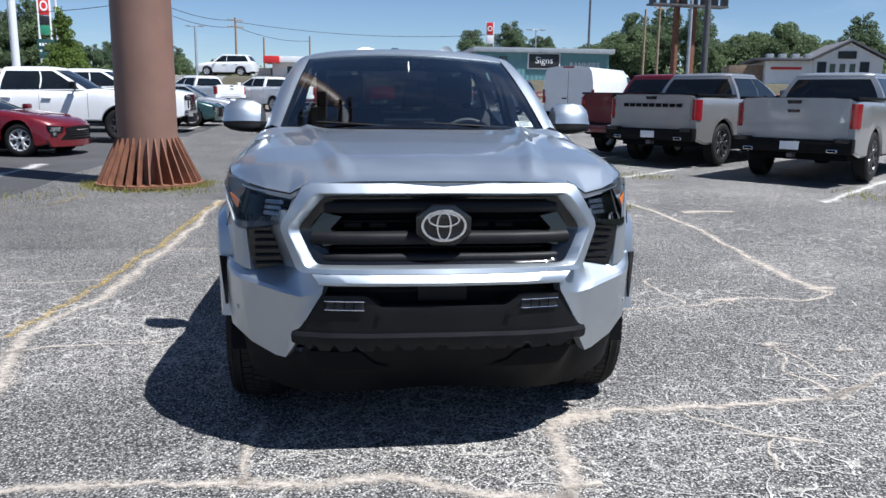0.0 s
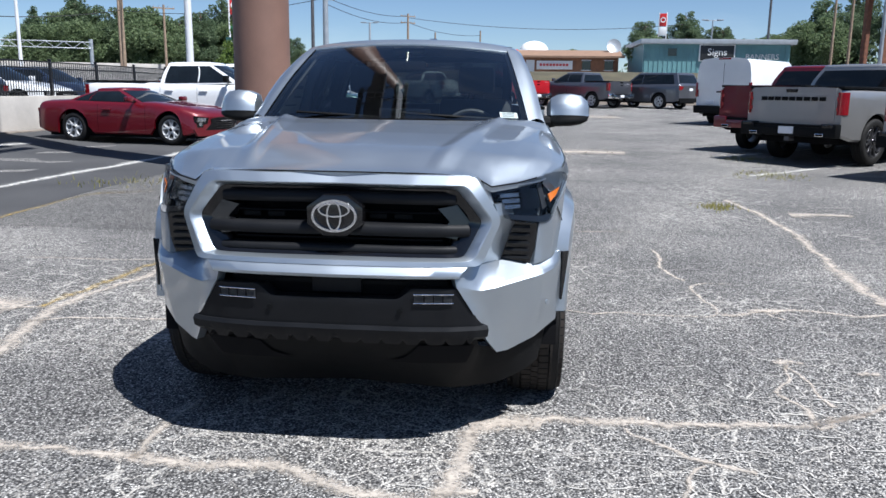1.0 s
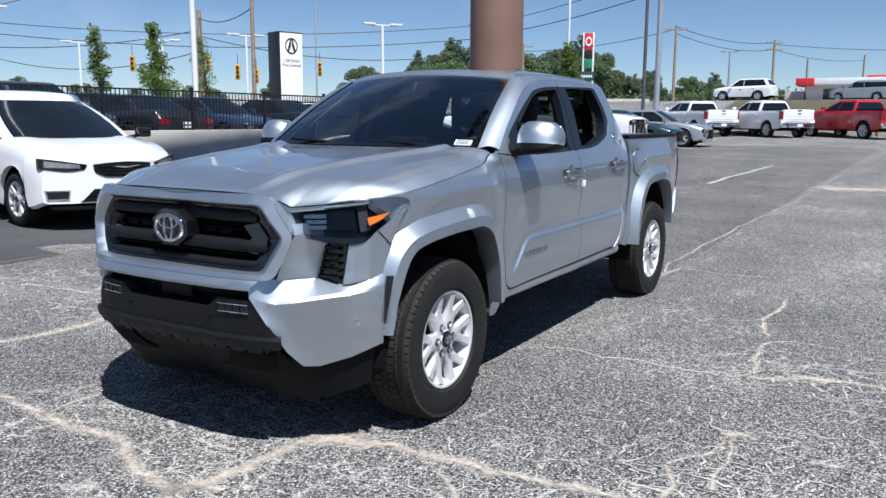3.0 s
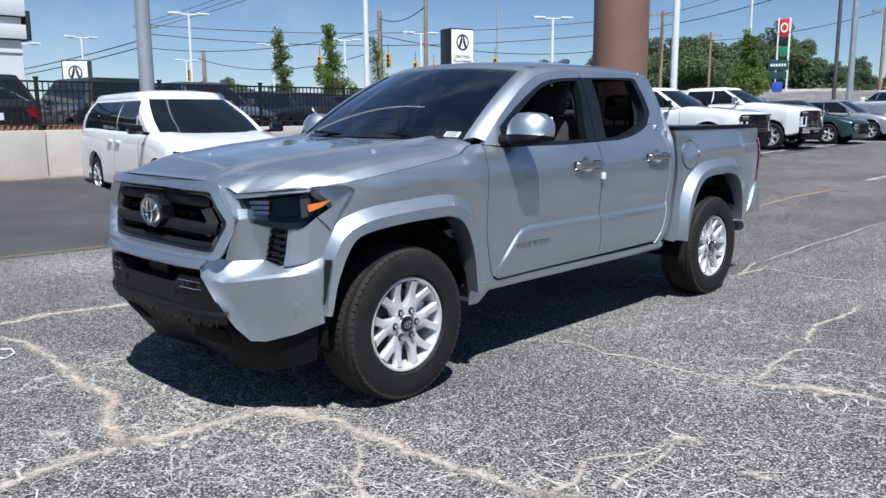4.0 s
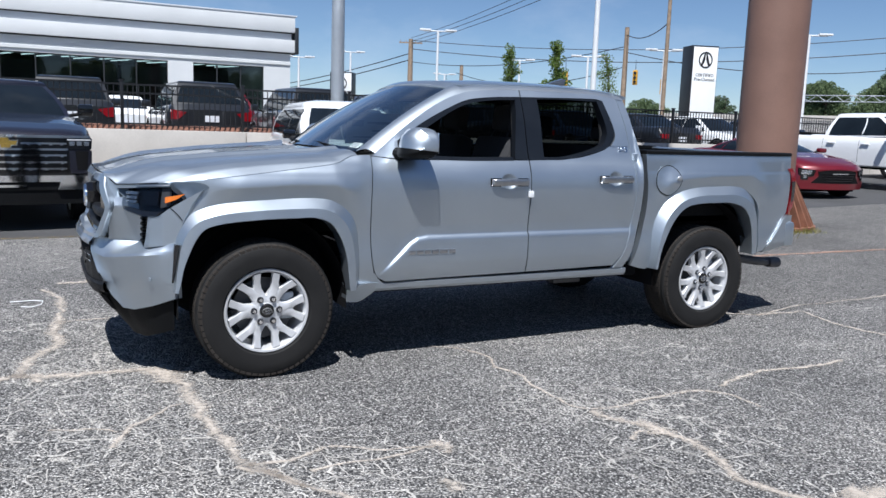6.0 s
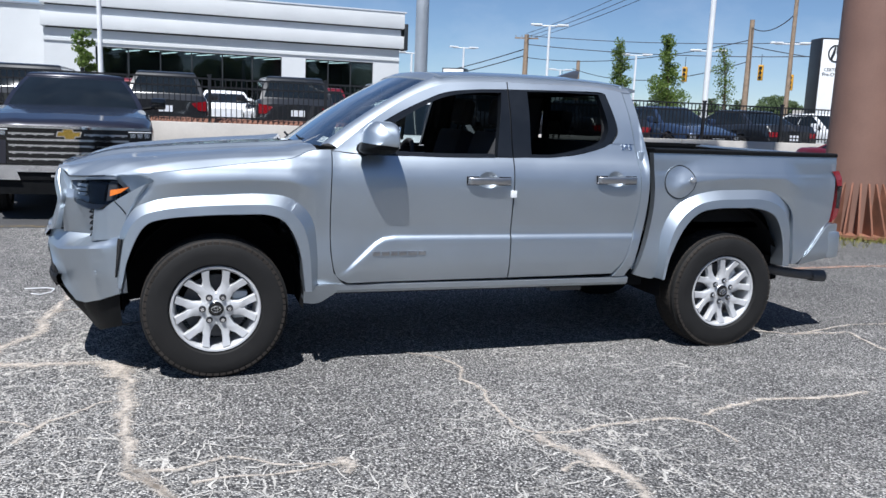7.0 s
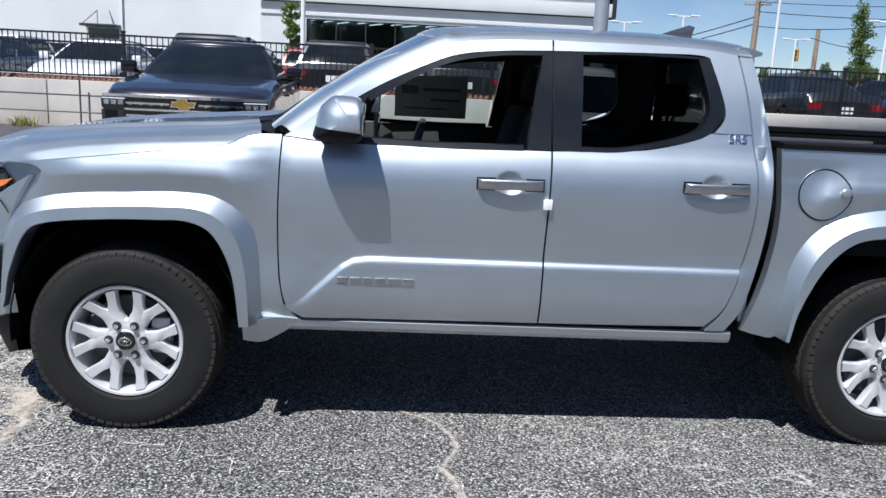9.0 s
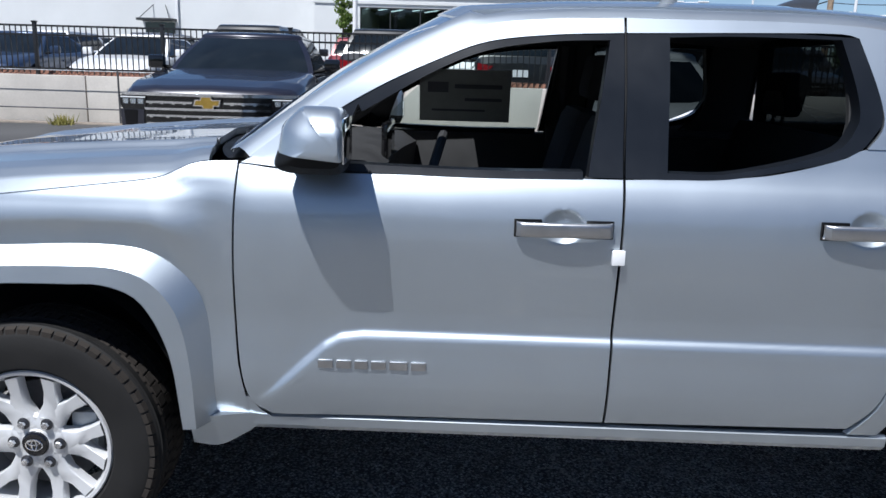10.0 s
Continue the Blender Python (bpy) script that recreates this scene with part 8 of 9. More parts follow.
for a, b, s, r in (((-66, 31, 9.4), (-31.2, 59.1, 9.5), 1.1, 0.03), ((-66, 31, 8.6), (-31.2, 59.1, 8.4), 1.2, 0.035), ((-31.2, 59.1, 9.5), (-5, 40, 10.6), 0.5, 0.025), ((-31.2, 59.1, 8.6), (-5, 40, 9.6), 0.6, 0.03),
                   ((-66, 31, 9.6), (-12, 24, 12.6), 0.8, 0.022), ((-66, 31, 9.3), (-12, 24, 12.0), 0.8, 0.022), ((-66, 31, 9.0), (-12, 24, 11.5), 0.8, 0.022),
                   ((-66, 31, 8.2), (-110, 24, 5.5), 0.6, 0.05), ((-66, 31, 7.6), (-110, 24, 5.0), 0.6, 0.05), ((-68, 37, 6.8), (-40.5, 36.1, 6.0), 1.2, 0.03),
                   ((-66, 31, 7.4), (-40.5, 36.1, 7.4), 0.8, 0.03), ((-40.5, 36.1, 8.2), (-30.3, 30.7, 7.6), 0.5, 0.03), ((-40.5, 36.1, 7.0), (-31.2, 59.1, 7.4), 1.2, 0.03),
                   ((-18.2, 72.8, 10.0), (-14.4, 102.2, 10.8), 0.6, 0.03), ((-18.2, 72.8, 9.4), (-14.4, 102.2, 10.0), 0.7, 0.03), ((-18.2, 72.8, 9.8), (-40, 76, 9.0), 0.8, 0.03), ((-14.4, 102.2, 10.6), (20, 98, 9.6), 1.0, 0.03), ((-14.4, 102.2, 10.0), (-6.3, 126, 10.0), 0.6, 0.03)):
    tagged(wire(a, b, s, r), "black overhead cable strung between poles", "cable", "overhead cables")


def signal(x, y, z):
    t = thing("traffic_signal", "yellow traffic signal hung from a cable", "traffic light", "traffic signals", pose(x, y, z, 0, 0, 40))
    bm = bmesh.new()
    box(bm, (-0.17, -0.14, -0.55), (0.17, 0.14, 0.55), 0.03)
    part("housing", bm, M["yellow_lamp"], t)
    for k, mm in enumerate(("red_lens", "amber", "sign_green")):
        bm = bmesh.new()
        tube(bm, (0, -0.14, 0.34 - 0.34 * k), (0, -0.20, 0.34 - 0.34 * k), 0.11, seg=14)
        part("lamp", bm, M["sign_black"], t)
    bm = bmesh.new()
    tube(bm, (0, 0, 0.55), (0, 0, 1.3), 0.02)
    part("hanger", bm, M["cable"], t)


for x, y, z in ((-47.5, 36, 5.4), (-44, 40, 5.6), (-42, 41.0, 4.9), (-46, 47, 5.2), (-43.6, 44.6, 4.8), (-67, 35.4, 5.2), (-39.5, 47.5, 5.4)):
    signal(x, y, z)

# rail crossing gantry beyond the signals
g = thing("signal_gantry", "galvanised signal gantry across the road", "gantry", at=pose(-40, 60, 1.0, 0, 0, 32) @ Matrix.Diagonal((0.7, 0.7, 0.85, 1)))
for z in (4.2, 4.8):
    for y in (-0.3, 0.3):
        bm = bmesh.new()
        tube(bm, (-7, y, z), (7, y, z), 0.035)
        part("chord", bm, M["galv"], g)
for k in range(14):
    bm = bmesh.new()
    tube(bm, (-7 + k, -0.3, 4.2 + 0.6 * (k % 2)), (-6 + k, -0.3, 4.8 - 0.6 * (k % 2)), 0.03)
    part("brace", bm, M["galv"], g)
bm = bmesh.new()
tube(bm, (7, 0, -0.2), (7, 0, 5.1), 0.22)
part("mast", bm, M["galv"], g)


# ---- signs ----
def ring_mark(par, cx, cz, r, w, y, mat, squash=1.0):
    bm = bmesh.new()
    rows = [[(cx + (r + d) * squash * math.cos(a), y + dy, cz + (r + d) * math.sin(a)) for a in np.linspace(0, 2 * math.pi, 40, endpoint=False)] for d, dy in ((-w, 0), (-w, -0.02), (w, -0.02), (w, 0))]
    grid_faces(bm, rows, True)
    part("emblem", bm, M[mat], par)


def pylon_sign(x, y, yaw, w, h, z, lift=0.0, text=True):
    s = thing("pylon_sign", "white dealership pylon sign in a black cabinet", "sign", "pylon signs", pose(x, y, z, 0, 0, yaw))
    bm = bmesh.new()
    box(bm, (-w / 2 - 0.08, 0, lift), (w / 2 + 0.03, 1.2, lift + h), 0.02)
    part("cabinet", bm, M["sign_black"], s)
    bm = bmesh.new()
    box(bm, (-w / 2, -0.02, lift + 0.06), (w / 2, 0.02, lift + h - 0.08), 0.005)
    part("sign_face", bm, M["sign_white"], s)
    if lift:
        for xx in (-w * 0.3, w * 0.3):
            bm = bmesh.new()
            tube(bm, (xx, 0.3, -0.2), (xx, 0.3, lift), 0.1)
            part("leg", bm, M["sign_black"], s)
    cz = lift + h - 0.95 * w / 1.77
    k = w / 1.77
    ring_mark(s, 0, cz, 0.50 * k, 0.045 * k, -0.022, "sign_black", 0.92)
    for sg in (-1, 1):
        bm = bmesh.new()
        prism(bm, [(sg * 0.02 * k, cz + 0.46 * k), (sg * 0.10 * k, cz + 0.42 * k), (sg * 0.33 * k, cz - 0.34 * k), (sg * 0.20 * k, cz - 0.40 * k), (sg * 0.04 * k, cz + 0.02 * k)], "y", -0.045, -0.022)
        part("emblem", bm, M["sign_black"], s)
    if text:
        lettering("sign_text", "CERTIFIED", 0.235, M["sign_black"], s, pose(0, -0.025, cz - 0.84, 90), 0.006)
        lettering("sign_text", "Pre-Owned", 0.26, M["sign_black"], s, pose(0, -0.025, cz - 1.08, 90), 0.006)
    else:
        for i in range(5):
            bm = bmesh.new()
            box(bm, (-0.52 * k + 0.21 * k * i, -0.035, cz - 0.80 * k), (-0.36 * k + 0.21 * k * i, -0.02, cz - 0.64 * k))
            part("name_bar", bm, M["sign_black"], s)
    return s


pylon_sign(-28.9, 32.3, 73, 1.45, 5.55, 0.8)
pylon_sign(-52.2, 19.2, 55, 1.55, 1.95, 1.1, 2.1, False)
sg = thing("fuel_station_sign", "tall white twin-post sign with red top panel", "sign", at=pose(-29.8, 80.8, 1.0, 0, 0, 20) @ Matrix.Diagonal((0.72, 1, 1, 1)))
for xx in (-0.72, 0.72):
    bm = bmesh.new()
    box(bm, (xx - 0.13, -0.15, -0.2), (xx + 0.13, 0.15, 9.8), 0.03)
    part("post", bm, M["white_steel"], sg)
for z0, z1, mm in ((8.0, 9.7, "sign_red"), (7.1, 7.9, "sign_black"), (6.1, 7.0, "sign_green")):
    bm = bmesh.new()
    box(bm, (-0.62, -0.2, z0), (0.62, 0.2, z1), 0.03)
    part("panel", bm, M[mm], sg)
ring_mark(sg, 0, 8.85, 0.40, 0.09, -0.202, "sign_white")
k2 = thing("fuel_station_sign", "narrow white fuel sign with a red top panel", "sign", at=pose(16.3, 92.3, 3.2, 0, 0, -8))
for xx in (-0.42, 0.42):
    bm = bmesh.new()
    box(bm, (xx - 0.06, -0.1, -0.2), (xx + 0.06, 0.1, 7.2), 0.02)
    part("post", bm, M["white_steel"], k2)
for z0, z1, mm in ((5.7, 7.1, "sign_red"), (4.7, 5.6, "sign_white"), (4.0, 4.6, "sign_black")):
    bm = bmesh.new()
    box(bm, (-0.36, -0.14, z0), (0.36, 0.14, z1), 0.02)
    part("panel", bm, M[mm], k2)
ring_mark(k2, 0, 6.4, 0.24, 0.06, -0.142, "sign_white")
bd = thing("road_sign", "green roadside sign board on a dark post", "sign", at=pose(-27.0, 73.0, 1.0, 0, 0, 20))
slab(bd, "post", "dark_steel", (-0.15, -0.1, 0), (0.15, 0.1, 5.2), 0.01)
slab(bd, "panel", "sign_teal", (-0.85, -0.2, 4.3), (0.85, -0.1, 5.2), 0.02)
for k in range(6):
    slab(bd, "name_bar", "sign_white", (-0.66 + 0.23 * k, -0.225, 4.62), (-0.50 + 0.23 * k, -0.2, 4.86), 0.0)
slab(bd, "panel", "sign_teal", (-0.75, -0.2, 3.5), (0.75, -0.1, 4.1), 0.02)
slab(bd, "panel", "sign_blue", (-0.45, -0.2, 2.3), (0.45, -0.1, 3.2), 0.02)

# billboard carried by the brown column, far overhead
bb = thing("billboard", "large overhead billboard carried by the brown column", "billboard", at=pose(-3.45, 3.6, 16.5, 0, 0, 92))
bm = bmesh.new()
box(bm, (-3.5, -0.9, 1.2), (3.5, -0.7, 5.6), 0.02)
part("face", bm, M["sign_white"], bb)
for k in range(6):
    bm = bmesh.new()
    box(bm, (-3.2 + 1.28 * k - 0.06, -0.7, 0.2), (-3.2 + 1.28 * k + 0.06, 0.9, 0.42))
    part("outrigger", bm, M["dark_steel"], bb)
for y in (-1.5, -1.0, 0.5, 0.95):
    bm = bmesh.new()
    box(bm, (-3.5, y - 0.1, 0.0), (3.5, y + 0.1, 0.25))
    part("beam", bm, M["dark_steel"], bb)
bm = bmesh.new()
box(bm, (-0.3, -0.35, -0.45), (5.6, 0.35, 0.0), 0.02)
part("girder", bm, M["dark_steel"], bb)


# ---- buildings beyond the tracks ----
def gable(par, x0, x1, y0, y1, eave, ridge, mat, over=0.4):
    bm = bmesh.new()
    ym = (y0 + y1) / 2
    for a, b in (((y0 - over, eave), (ym, ridge)), ((ym, ridge), (y1 + over, eave))):
        vs = [bm.verts.new(p) for p in ((x0 - over, a[0], a[1]), (x1 + over, a[0], a[1]), (x1 + over, b[0], b[1]), (x0 - over, b[0], b[1]))]
        f = bm.faces.new(vs)
    r = bmesh.ops.extrude_face_region(bm, geom=bm.faces[:])
    bmesh.ops.translate(bm, vec=(0, 0, 0.18), verts=[v for v in r["geom"] if isinstance(v, bmesh.types.BMVert)])
    return part("roof", bm, M[mat], par)


br = thing("brick_building", "low orange brick building with a brown shingle roof", "building", at=pose(0, 0, 3.0))
slab(br, "wall", "brick", (0.6, 75, -0.5), (9.6, 83, 1.65))
gable(br, 0.6, 9.6, 75, 83, 1.62, 2.35, "brown_roof", 0.5)
slab(br, "sign_board", "sign_white", (1.9, 74.9, 0.55), (5.3, 75.02, 1.35), 0.01)
for k in range(9):
    slab(br, "name_bar", "sign_red", (2.2 + 0.31 * k, 74.87, 0.86), (2.42 + 0.31 * k, 74.9, 1.08))
for x in (6.6, 8.7):
    w = slab(br, "window", "shop_glass", (x - 0.4, 74.93, 0.5), (x + 0.4, 75.02, 1.4))
    slab(w, "window_frame", "white_steel", (x - 0.46, 74.9, 1.36), (x + 0.46, 75.0, 1.46))
    slab(w, "sill", "white_steel", (x - 0.46, 74.9, 0.44), (x + 0.46, 75.0, 0.52))
slab(br, "door", "white_steel", (0.9, 74.93, -0.4), (1.7, 75.02, 1.4))
bm = bmesh.new()
rows = [[(9.4 + r * math.cos(a), 78 + 0.5 * r * math.sin(a) - d, 2.9 + r * math.sin(a)) for a in np.linspace(0, 2 * math.pi, 24, endpoint=False)] for r, d in ((0.7, 0.2), (0.45, 0.05), (0.02, 0.0))]
grid_faces(bm, rows, True)
part("dish", bm, M["galv"], br, "grey satellite dish")
bm = bmesh.new()
tube(bm, (9.4, 78.1, 1.7), (9.4, 78.1, 2.9), 0.06)
part("dish_post", bm, M["galv"], br)
st = thing("corner_shop", "white flat-roofed shop with a red canopy edge", "building", at=pose(0, 0, 3.4))
slab(st, "wall", "white_stucco", (-8.6, 87, -0.6), (0.2, 96, 1.7))
slab(st, "canopy", "sign_white", (-8.7, 85.5, 1.65), (0.4, 96.2, 2.3), 0.03)
slab(st, "canopy_end", "sign_red", (-9.4, 85.3, 1.6), (-7.7, 90, 2.32), 0.03)
slab(st, "roof_stripe", "sign_red", (-3.4, 90, 2.3), (0.0, 90.4, 2.72), 0.02)
slab(st, "shed", "concrete", (-10.6, 87, -0.6), (-8.8, 90, 1.1), 0.02)
for x in (-6.4, -4.2, -2.0):
    slab(st, "window", "shop_glass", (x - 0.6, 86.94, 0.1), (x + 0.6, 87.02, 1.3))
slab(st, "door", "shop_glass", (-0.9, 86.94, -0.5), (-0.1, 87.02, 1.4))
do = thing("domed_building", "pale building with a white dome behind the brick roof", "building", at=pose(1.9, 101, 3.4))
slab(do, "wall", "white_stucco", (-2.2, -2, -0.5), (2.2, 3, 3.1))
bm = bmesh.new()
bmesh.ops.create_uvsphere(bm, u_segments=24, v_segments=12, radius=1.65)
bmesh.ops.scale(bm, vec=(1.1, 1.0, 0.75), verts=bm.verts)
bmesh.ops.translate(bm, vec=(0, 0, 3.1), verts=bm.verts)
part("dome", bm, M["sign_white"], do, "white roof dome")
te = thing("metal_workshop", "teal metal-sided workshop with a pale flat roof", "building", at=pose(0, 0, 3.0))
slab(te, "wall", "teal_metal", (10.6, 66, -0.6), (22.4, 76, 2.45))
slab(te, "roof", "galv", (10.3, 65.6, 2.45), (22.8, 76, 2.85), 0.02)
for k in range(30):
    slab(te, "siding_rib", "teal_metal", (10.7 + 0.39 * k, 65.955, -0.5), (10.74 + 0.39 * k, 66.0, 2.44))
slab(te, "sign_border", "sign_white", (15.1, 65.86, 1.07), (18.0, 65.96, 2.43), 0.02)
bo = slab(te, "sign_board", "dark_band", (15.2, 65.82, 1.15), (17.9, 65.95, 2.35), 0.02)
lettering("sign_text", "Signs", 0.80, M["sign_white"], te, pose(16.55, 65.80, 1.80, 90), 0.01)
lettering("sign_text", "BANNERS", 0.62, M["sign_white"], te, pose(20.2, 65.93, 1.45, 90), 0.01)
slab(te, "window", "shop_glass", (12.6, 65.93, 1.5), (13.3, 66.02, 2.1))
ho = thing("white_house", "white gabled roadside building with dark shutters", "building", at=pose(35.8, 56.85, 3.2, 0, 0, -18) @ Matrix.Diagonal((0.66, 0.9, 0.80, 1)))
slab(ho, "wall", "white_stucco", (-5, 0, -0.5), (4.4, 8, 1.9))
bm = bmesh.new()
prism(bm, [(4.4 - 4.4, 1.9), (8.2, 1.9), (4.2, 3.6)], "y", -0.3, 8)
part("gable_wall", bm, M["white_stucco"], ho)
slab(ho, "wall", "white_stucco", (0.4, -0.3, -0.5), (7.9, 8, 1.9))
bm = bmesh.new()
for sgn in (-1, 1):
    vs = [bm.verts.new(p) for p in ((4.2, -0.7, 3.75), (4.2, 8.4, 3.75), (4.2 + sgn * 4.5, 8.4, 1.85), (4.2 + sgn * 4.5, -0.7, 1.85))]
    bm.faces.new(vs)
r = bmesh.ops.extrude_face_region(bm, geom=bm.faces[:])
bmesh.ops.translate(bm, vec=(0, 0, 0.2), verts=[v for v in r["geom"] if isinstance(v, bmesh.types.BMVert)])
part("roof", bm, M["grey_roof"], ho)
slab(ho, "roof", "grey_roof", (-6.5, -0.5, 1.9), (0.2, 8, 2.15), 0.02)
slab(ho, "sign_strip", "sign_red", (-4.4, -0.06, 1.05), (-0.9, 0.0, 1.3), 0.01)
slab(ho, "sign_board", "dark_band", (2.9, -0.40, 2.1), (4.9, -0.3, 2.8), 0.01)
for x in (2.4, 3.5, 4.6):
    slab(ho, "window", "shop_glass", (x - 0.3, -0.36, 0.6), (x + 0.3, -0.29, 1.6))
for x in (1.2, 5.9):
    slab(ho, "shutter", "dark_band", (x - 0.5, -0.38, 0.1), (x + 0.5, -0.3, 1.8), 0.01)
for k in range(4):
    slab(ho, "roof_unit", "galv", (-4.2 + 1.5 * k, 3.0, 2.15), (-3.4 + 1.5 * k, 4.0, 2.75), 0.02)
slab(ho, "lean_to", "pole_wood", (-9.0, 1.0, -0.5), (-5.0, 6, 1.5), 0.01)
sh = thing("shop_row", "low pale shop row beyond the road", "building", at=pose(-48, 74, 1.2, 0, 0, 25))
slab(sh, "wall", "white_stucco", (-22, 0, -0.5), (26, 8, 1.9))
slab(sh, "parapet", "concrete", (-22.2, -0.4, 1.9), (26.2, 8, 2.6), 0.02)
slab(sh, "fascia", "sign_red", (-20, -0.5, 1.2), (-15, -0.3, 1.9), 0.02)
slab(sh, "fascia", "sign_green", (6, -0.5, 1.2), (10, -0.3, 1.9), 0.02)
for k in range(10):
    slab(sh, "window", "shop_glass", (-21 + 4.6 * k, -0.05, 0.0), (-18 + 4.6 * k, 0.02, 1.2))

# railway and verge between the lot and the buildings
bm = bmesh.new()
grid_faces(bm, [[(x, y, ground_z(x, y) + dz) for x in np.linspace(-9, 60, 40)] for y, dz in ((44.2, 0.02), (45.5, 0.05), (46.5, 0.42), (48.8, 0.42), (50.2, 0.03))])
tagged(part("railway_bed", bm, M["ballast"]), "brown railway ballast bed beyond the lot", "railway", kind="structure")
for y in (46.9, 48.4):
    bm = bmesh.new()
    pts = [(x, y, ground_z(x, y) + 0.55) for x in np.linspace(-9, 60, 30)]
    pipe(bm, pts, 0.07, 6)
    tagged(part("rail", bm, M["rust"]), "rusty steel railway rail", "rail", kind="structure")
bm = bmesh.new()
grid_faces(bm, [[(x, y, ground_z(x, y) + 0.012) for x in np.linspace(-9, 60, 60)] for y in np.linspace(50.4, 57, 8)])
tagged(part("verge", bm, M["dry_grass"]), "dry mown grass verge by the railway", "grass", kind="structure")

# roadside billboard far beyond the angled row
rb = thing("roadside_billboard", "roadside billboard on rusty posts, seen from behind", "billboard", at=pose(25.6, 58, 2.9, 0, 0, 10))
for x in (-0.6, 0.9):
    slab(rb, "post", "rust", (x - 0.17, -0.2, -0.3), (x + 0.17, 0.2, 10.0))
slab(rb, "panel", "galv", (-3.2, -0.2, 6.6), (3.2, 0.1, 10.2), 0.02)
slab(rb, "catwalk", "dark_steel", (-3.4, -1.2, 5.7), (3.2, -0.2, 5.85))
for k in range(8):
    slab(rb, "bracket", "dark_steel", (-3.2 + 0.9 * k, -1.2, 5.85), (-3.14 + 0.9 * k, -0.2, 6.5))

# parapet rail of the lot's far edge
gr = thing("guard_rail", "pale steel guard rail along the lot's far edge", "rail", at=pose(0, 43.4, 0.75))
bm = bmesh.new()
box(bm, (-8, -0.04, 0.25), (34, 0.04, 0.5), 0.02)
part("beam", bm, M["galv"], gr)
for k in range(16):
    bm = bmesh.new()
    box(bm, (-8 + 2.8 * k - 0.06, 0.04, -0.3), (-8 + 2.8 * k + 0.06, 0.16, 0.5))
    part("post", bm, M["pole_wood"], gr)


# ---- trees ----
def leaf_cloud(centres, n, size, seed, flat=0.7):
    """Many small leaves round the given centres (x, y, z, radius)."""
    rng = np.random.default_rng(seed)
    c = np.array(centres)
    pick = rng.choice(len(c), n, p=c[:, 3] ** 2 / (c[:, 3] ** 2).sum())
    d = rng.normal(size=(n, 3))
    d /= np.linalg.norm(d, axis=1)[:, None]
    r = c[pick, 3] * rng.uniform(0.35, 1.05, n) ** 0.6
    p = c[pick, :3] + d * r[:, None] * np.array([1, 1, flat])
    a = rng.normal(size=(n, 3))
    a /= np.linalg.norm(a, axis=1)[:, None]
    b = np.cross(a, rng.normal(size=(n, 3)))
    b /= np.linalg.norm(b, axis=1)[:, None]
    s = size * rng.uniform(0.6, 1.3, n)[:, None]
    v = np.stack([p - a * s, p + b * s * 0.55, p + a * s, p - b * s * 0.55], 1).reshape(-1, 3)
    f = np.arange(4 * n).reshape(-1, 4)
    return v, f


def tree(name, label, h, crown, mats, n, size, seed, m, trunk=0.12, lo=0.3, group="", limbs=9, spread=1.0):
    rng = np.random.default_rng(seed)
    t = thing(name, label, "tree", group, m)
    bm = bmesh.new()
    lean = rng.normal(size=2) * 0.03 * h
    spine = [Vector((lean[0] * k * k, lean[1] * k * k, h * k)) for k in (0, 0.25, 0.5, 0.75, 0.97)]
    pipe(bm, spine, [trunk * 1.25, trunk, trunk * 0.75, trunk * 0.45, trunk * 0.12], 9)
    cs = []
    for i in range(limbs):
        k = lo + (0.98 - lo) * (i + 0.5) / limbs
        w = crown(k)
        for j in range(2 + (w > 1.2)):
            a = rng.uniform(0, 2 * math.pi)
            base = Vector((lean[0] * k * k, lean[1] * k * k, h * k * 0.92))
            tip = base + Vector((math.cos(a) * w * rng.uniform(0.45, 0.95), math.sin(a) * w * rng.uniform(0.45, 0.95), h * rng.uniform(0.02, 0.10)))
            pipe(bm, [base, base.lerp(tip, 0.5) + Vector((0, 0, 0.04 * h * rng.uniform(-0.3, 0.6))), tip], [trunk * 0.35, trunk * 0.22, trunk * 0.07], 5)
            cs.append((tip.x, tip.y, tip.z, max(0.25, w * spread * rng.uniform(0.35, 0.62))))
            cs.append((*(base.lerp(tip, 0.55)), max(0.2, w * rng.uniform(0.2, 0.4))))
    part("trunk", bm, M["tree_bark"], t)
    v, f = leaf_cloud(cs, n, size, seed)
    me = bpy.data.meshes.new("crown")
    me.from_pydata(v.tolist(), [], f.tolist())
    me.materials.append(M[mats])
    c = new("crown", me)
    c.parent = t
    return t


def oval(w, peak=0.45):
    return lambda k: w * max(0.12, math.sin(math.pi * min(1, max(0, (k - 0.12) / 0.95))) ** 0.7)


def column_shape(w):
    return lambda k: w * (1.0 if k < 0.5 else max(0.15, 1.25 - k * 1.05))


YT = "young street trees behind the fence"
tree("young_tree", "slender young street tree with sparse green leaves", 4.4, oval(0.42), "young_leaf", 3600, 0.05, 3, pose(-29.2, 20.0, 1.1), 0.06, 0.35, YT, 17, 1.5)
tree("young_tree", "young street tree with a full pointed crown", 4.5, column_shape(0.66), "young_leaf", 5200, 0.055, 5, pose(-25.8, 20.4, 1.1), 0.07, 0.3, YT, 17, 1.5)
tree("young_tree", "young street tree with thin upright branches", 4.5, oval(0.44), "young_leaf", 1900, 0.045, 8, pose(-28.0, 25.1, 1.1), 0.06, 0.3, YT, 17, 1.5)
tree("young_tree", "young street tree by the white pickups", 4.6, column_shape(0.85), "young_leaf", 7000, 0.075, 11, pose(-13.8, 36.7, 0.9), 0.08, 0.28, YT, 17, 1.5)
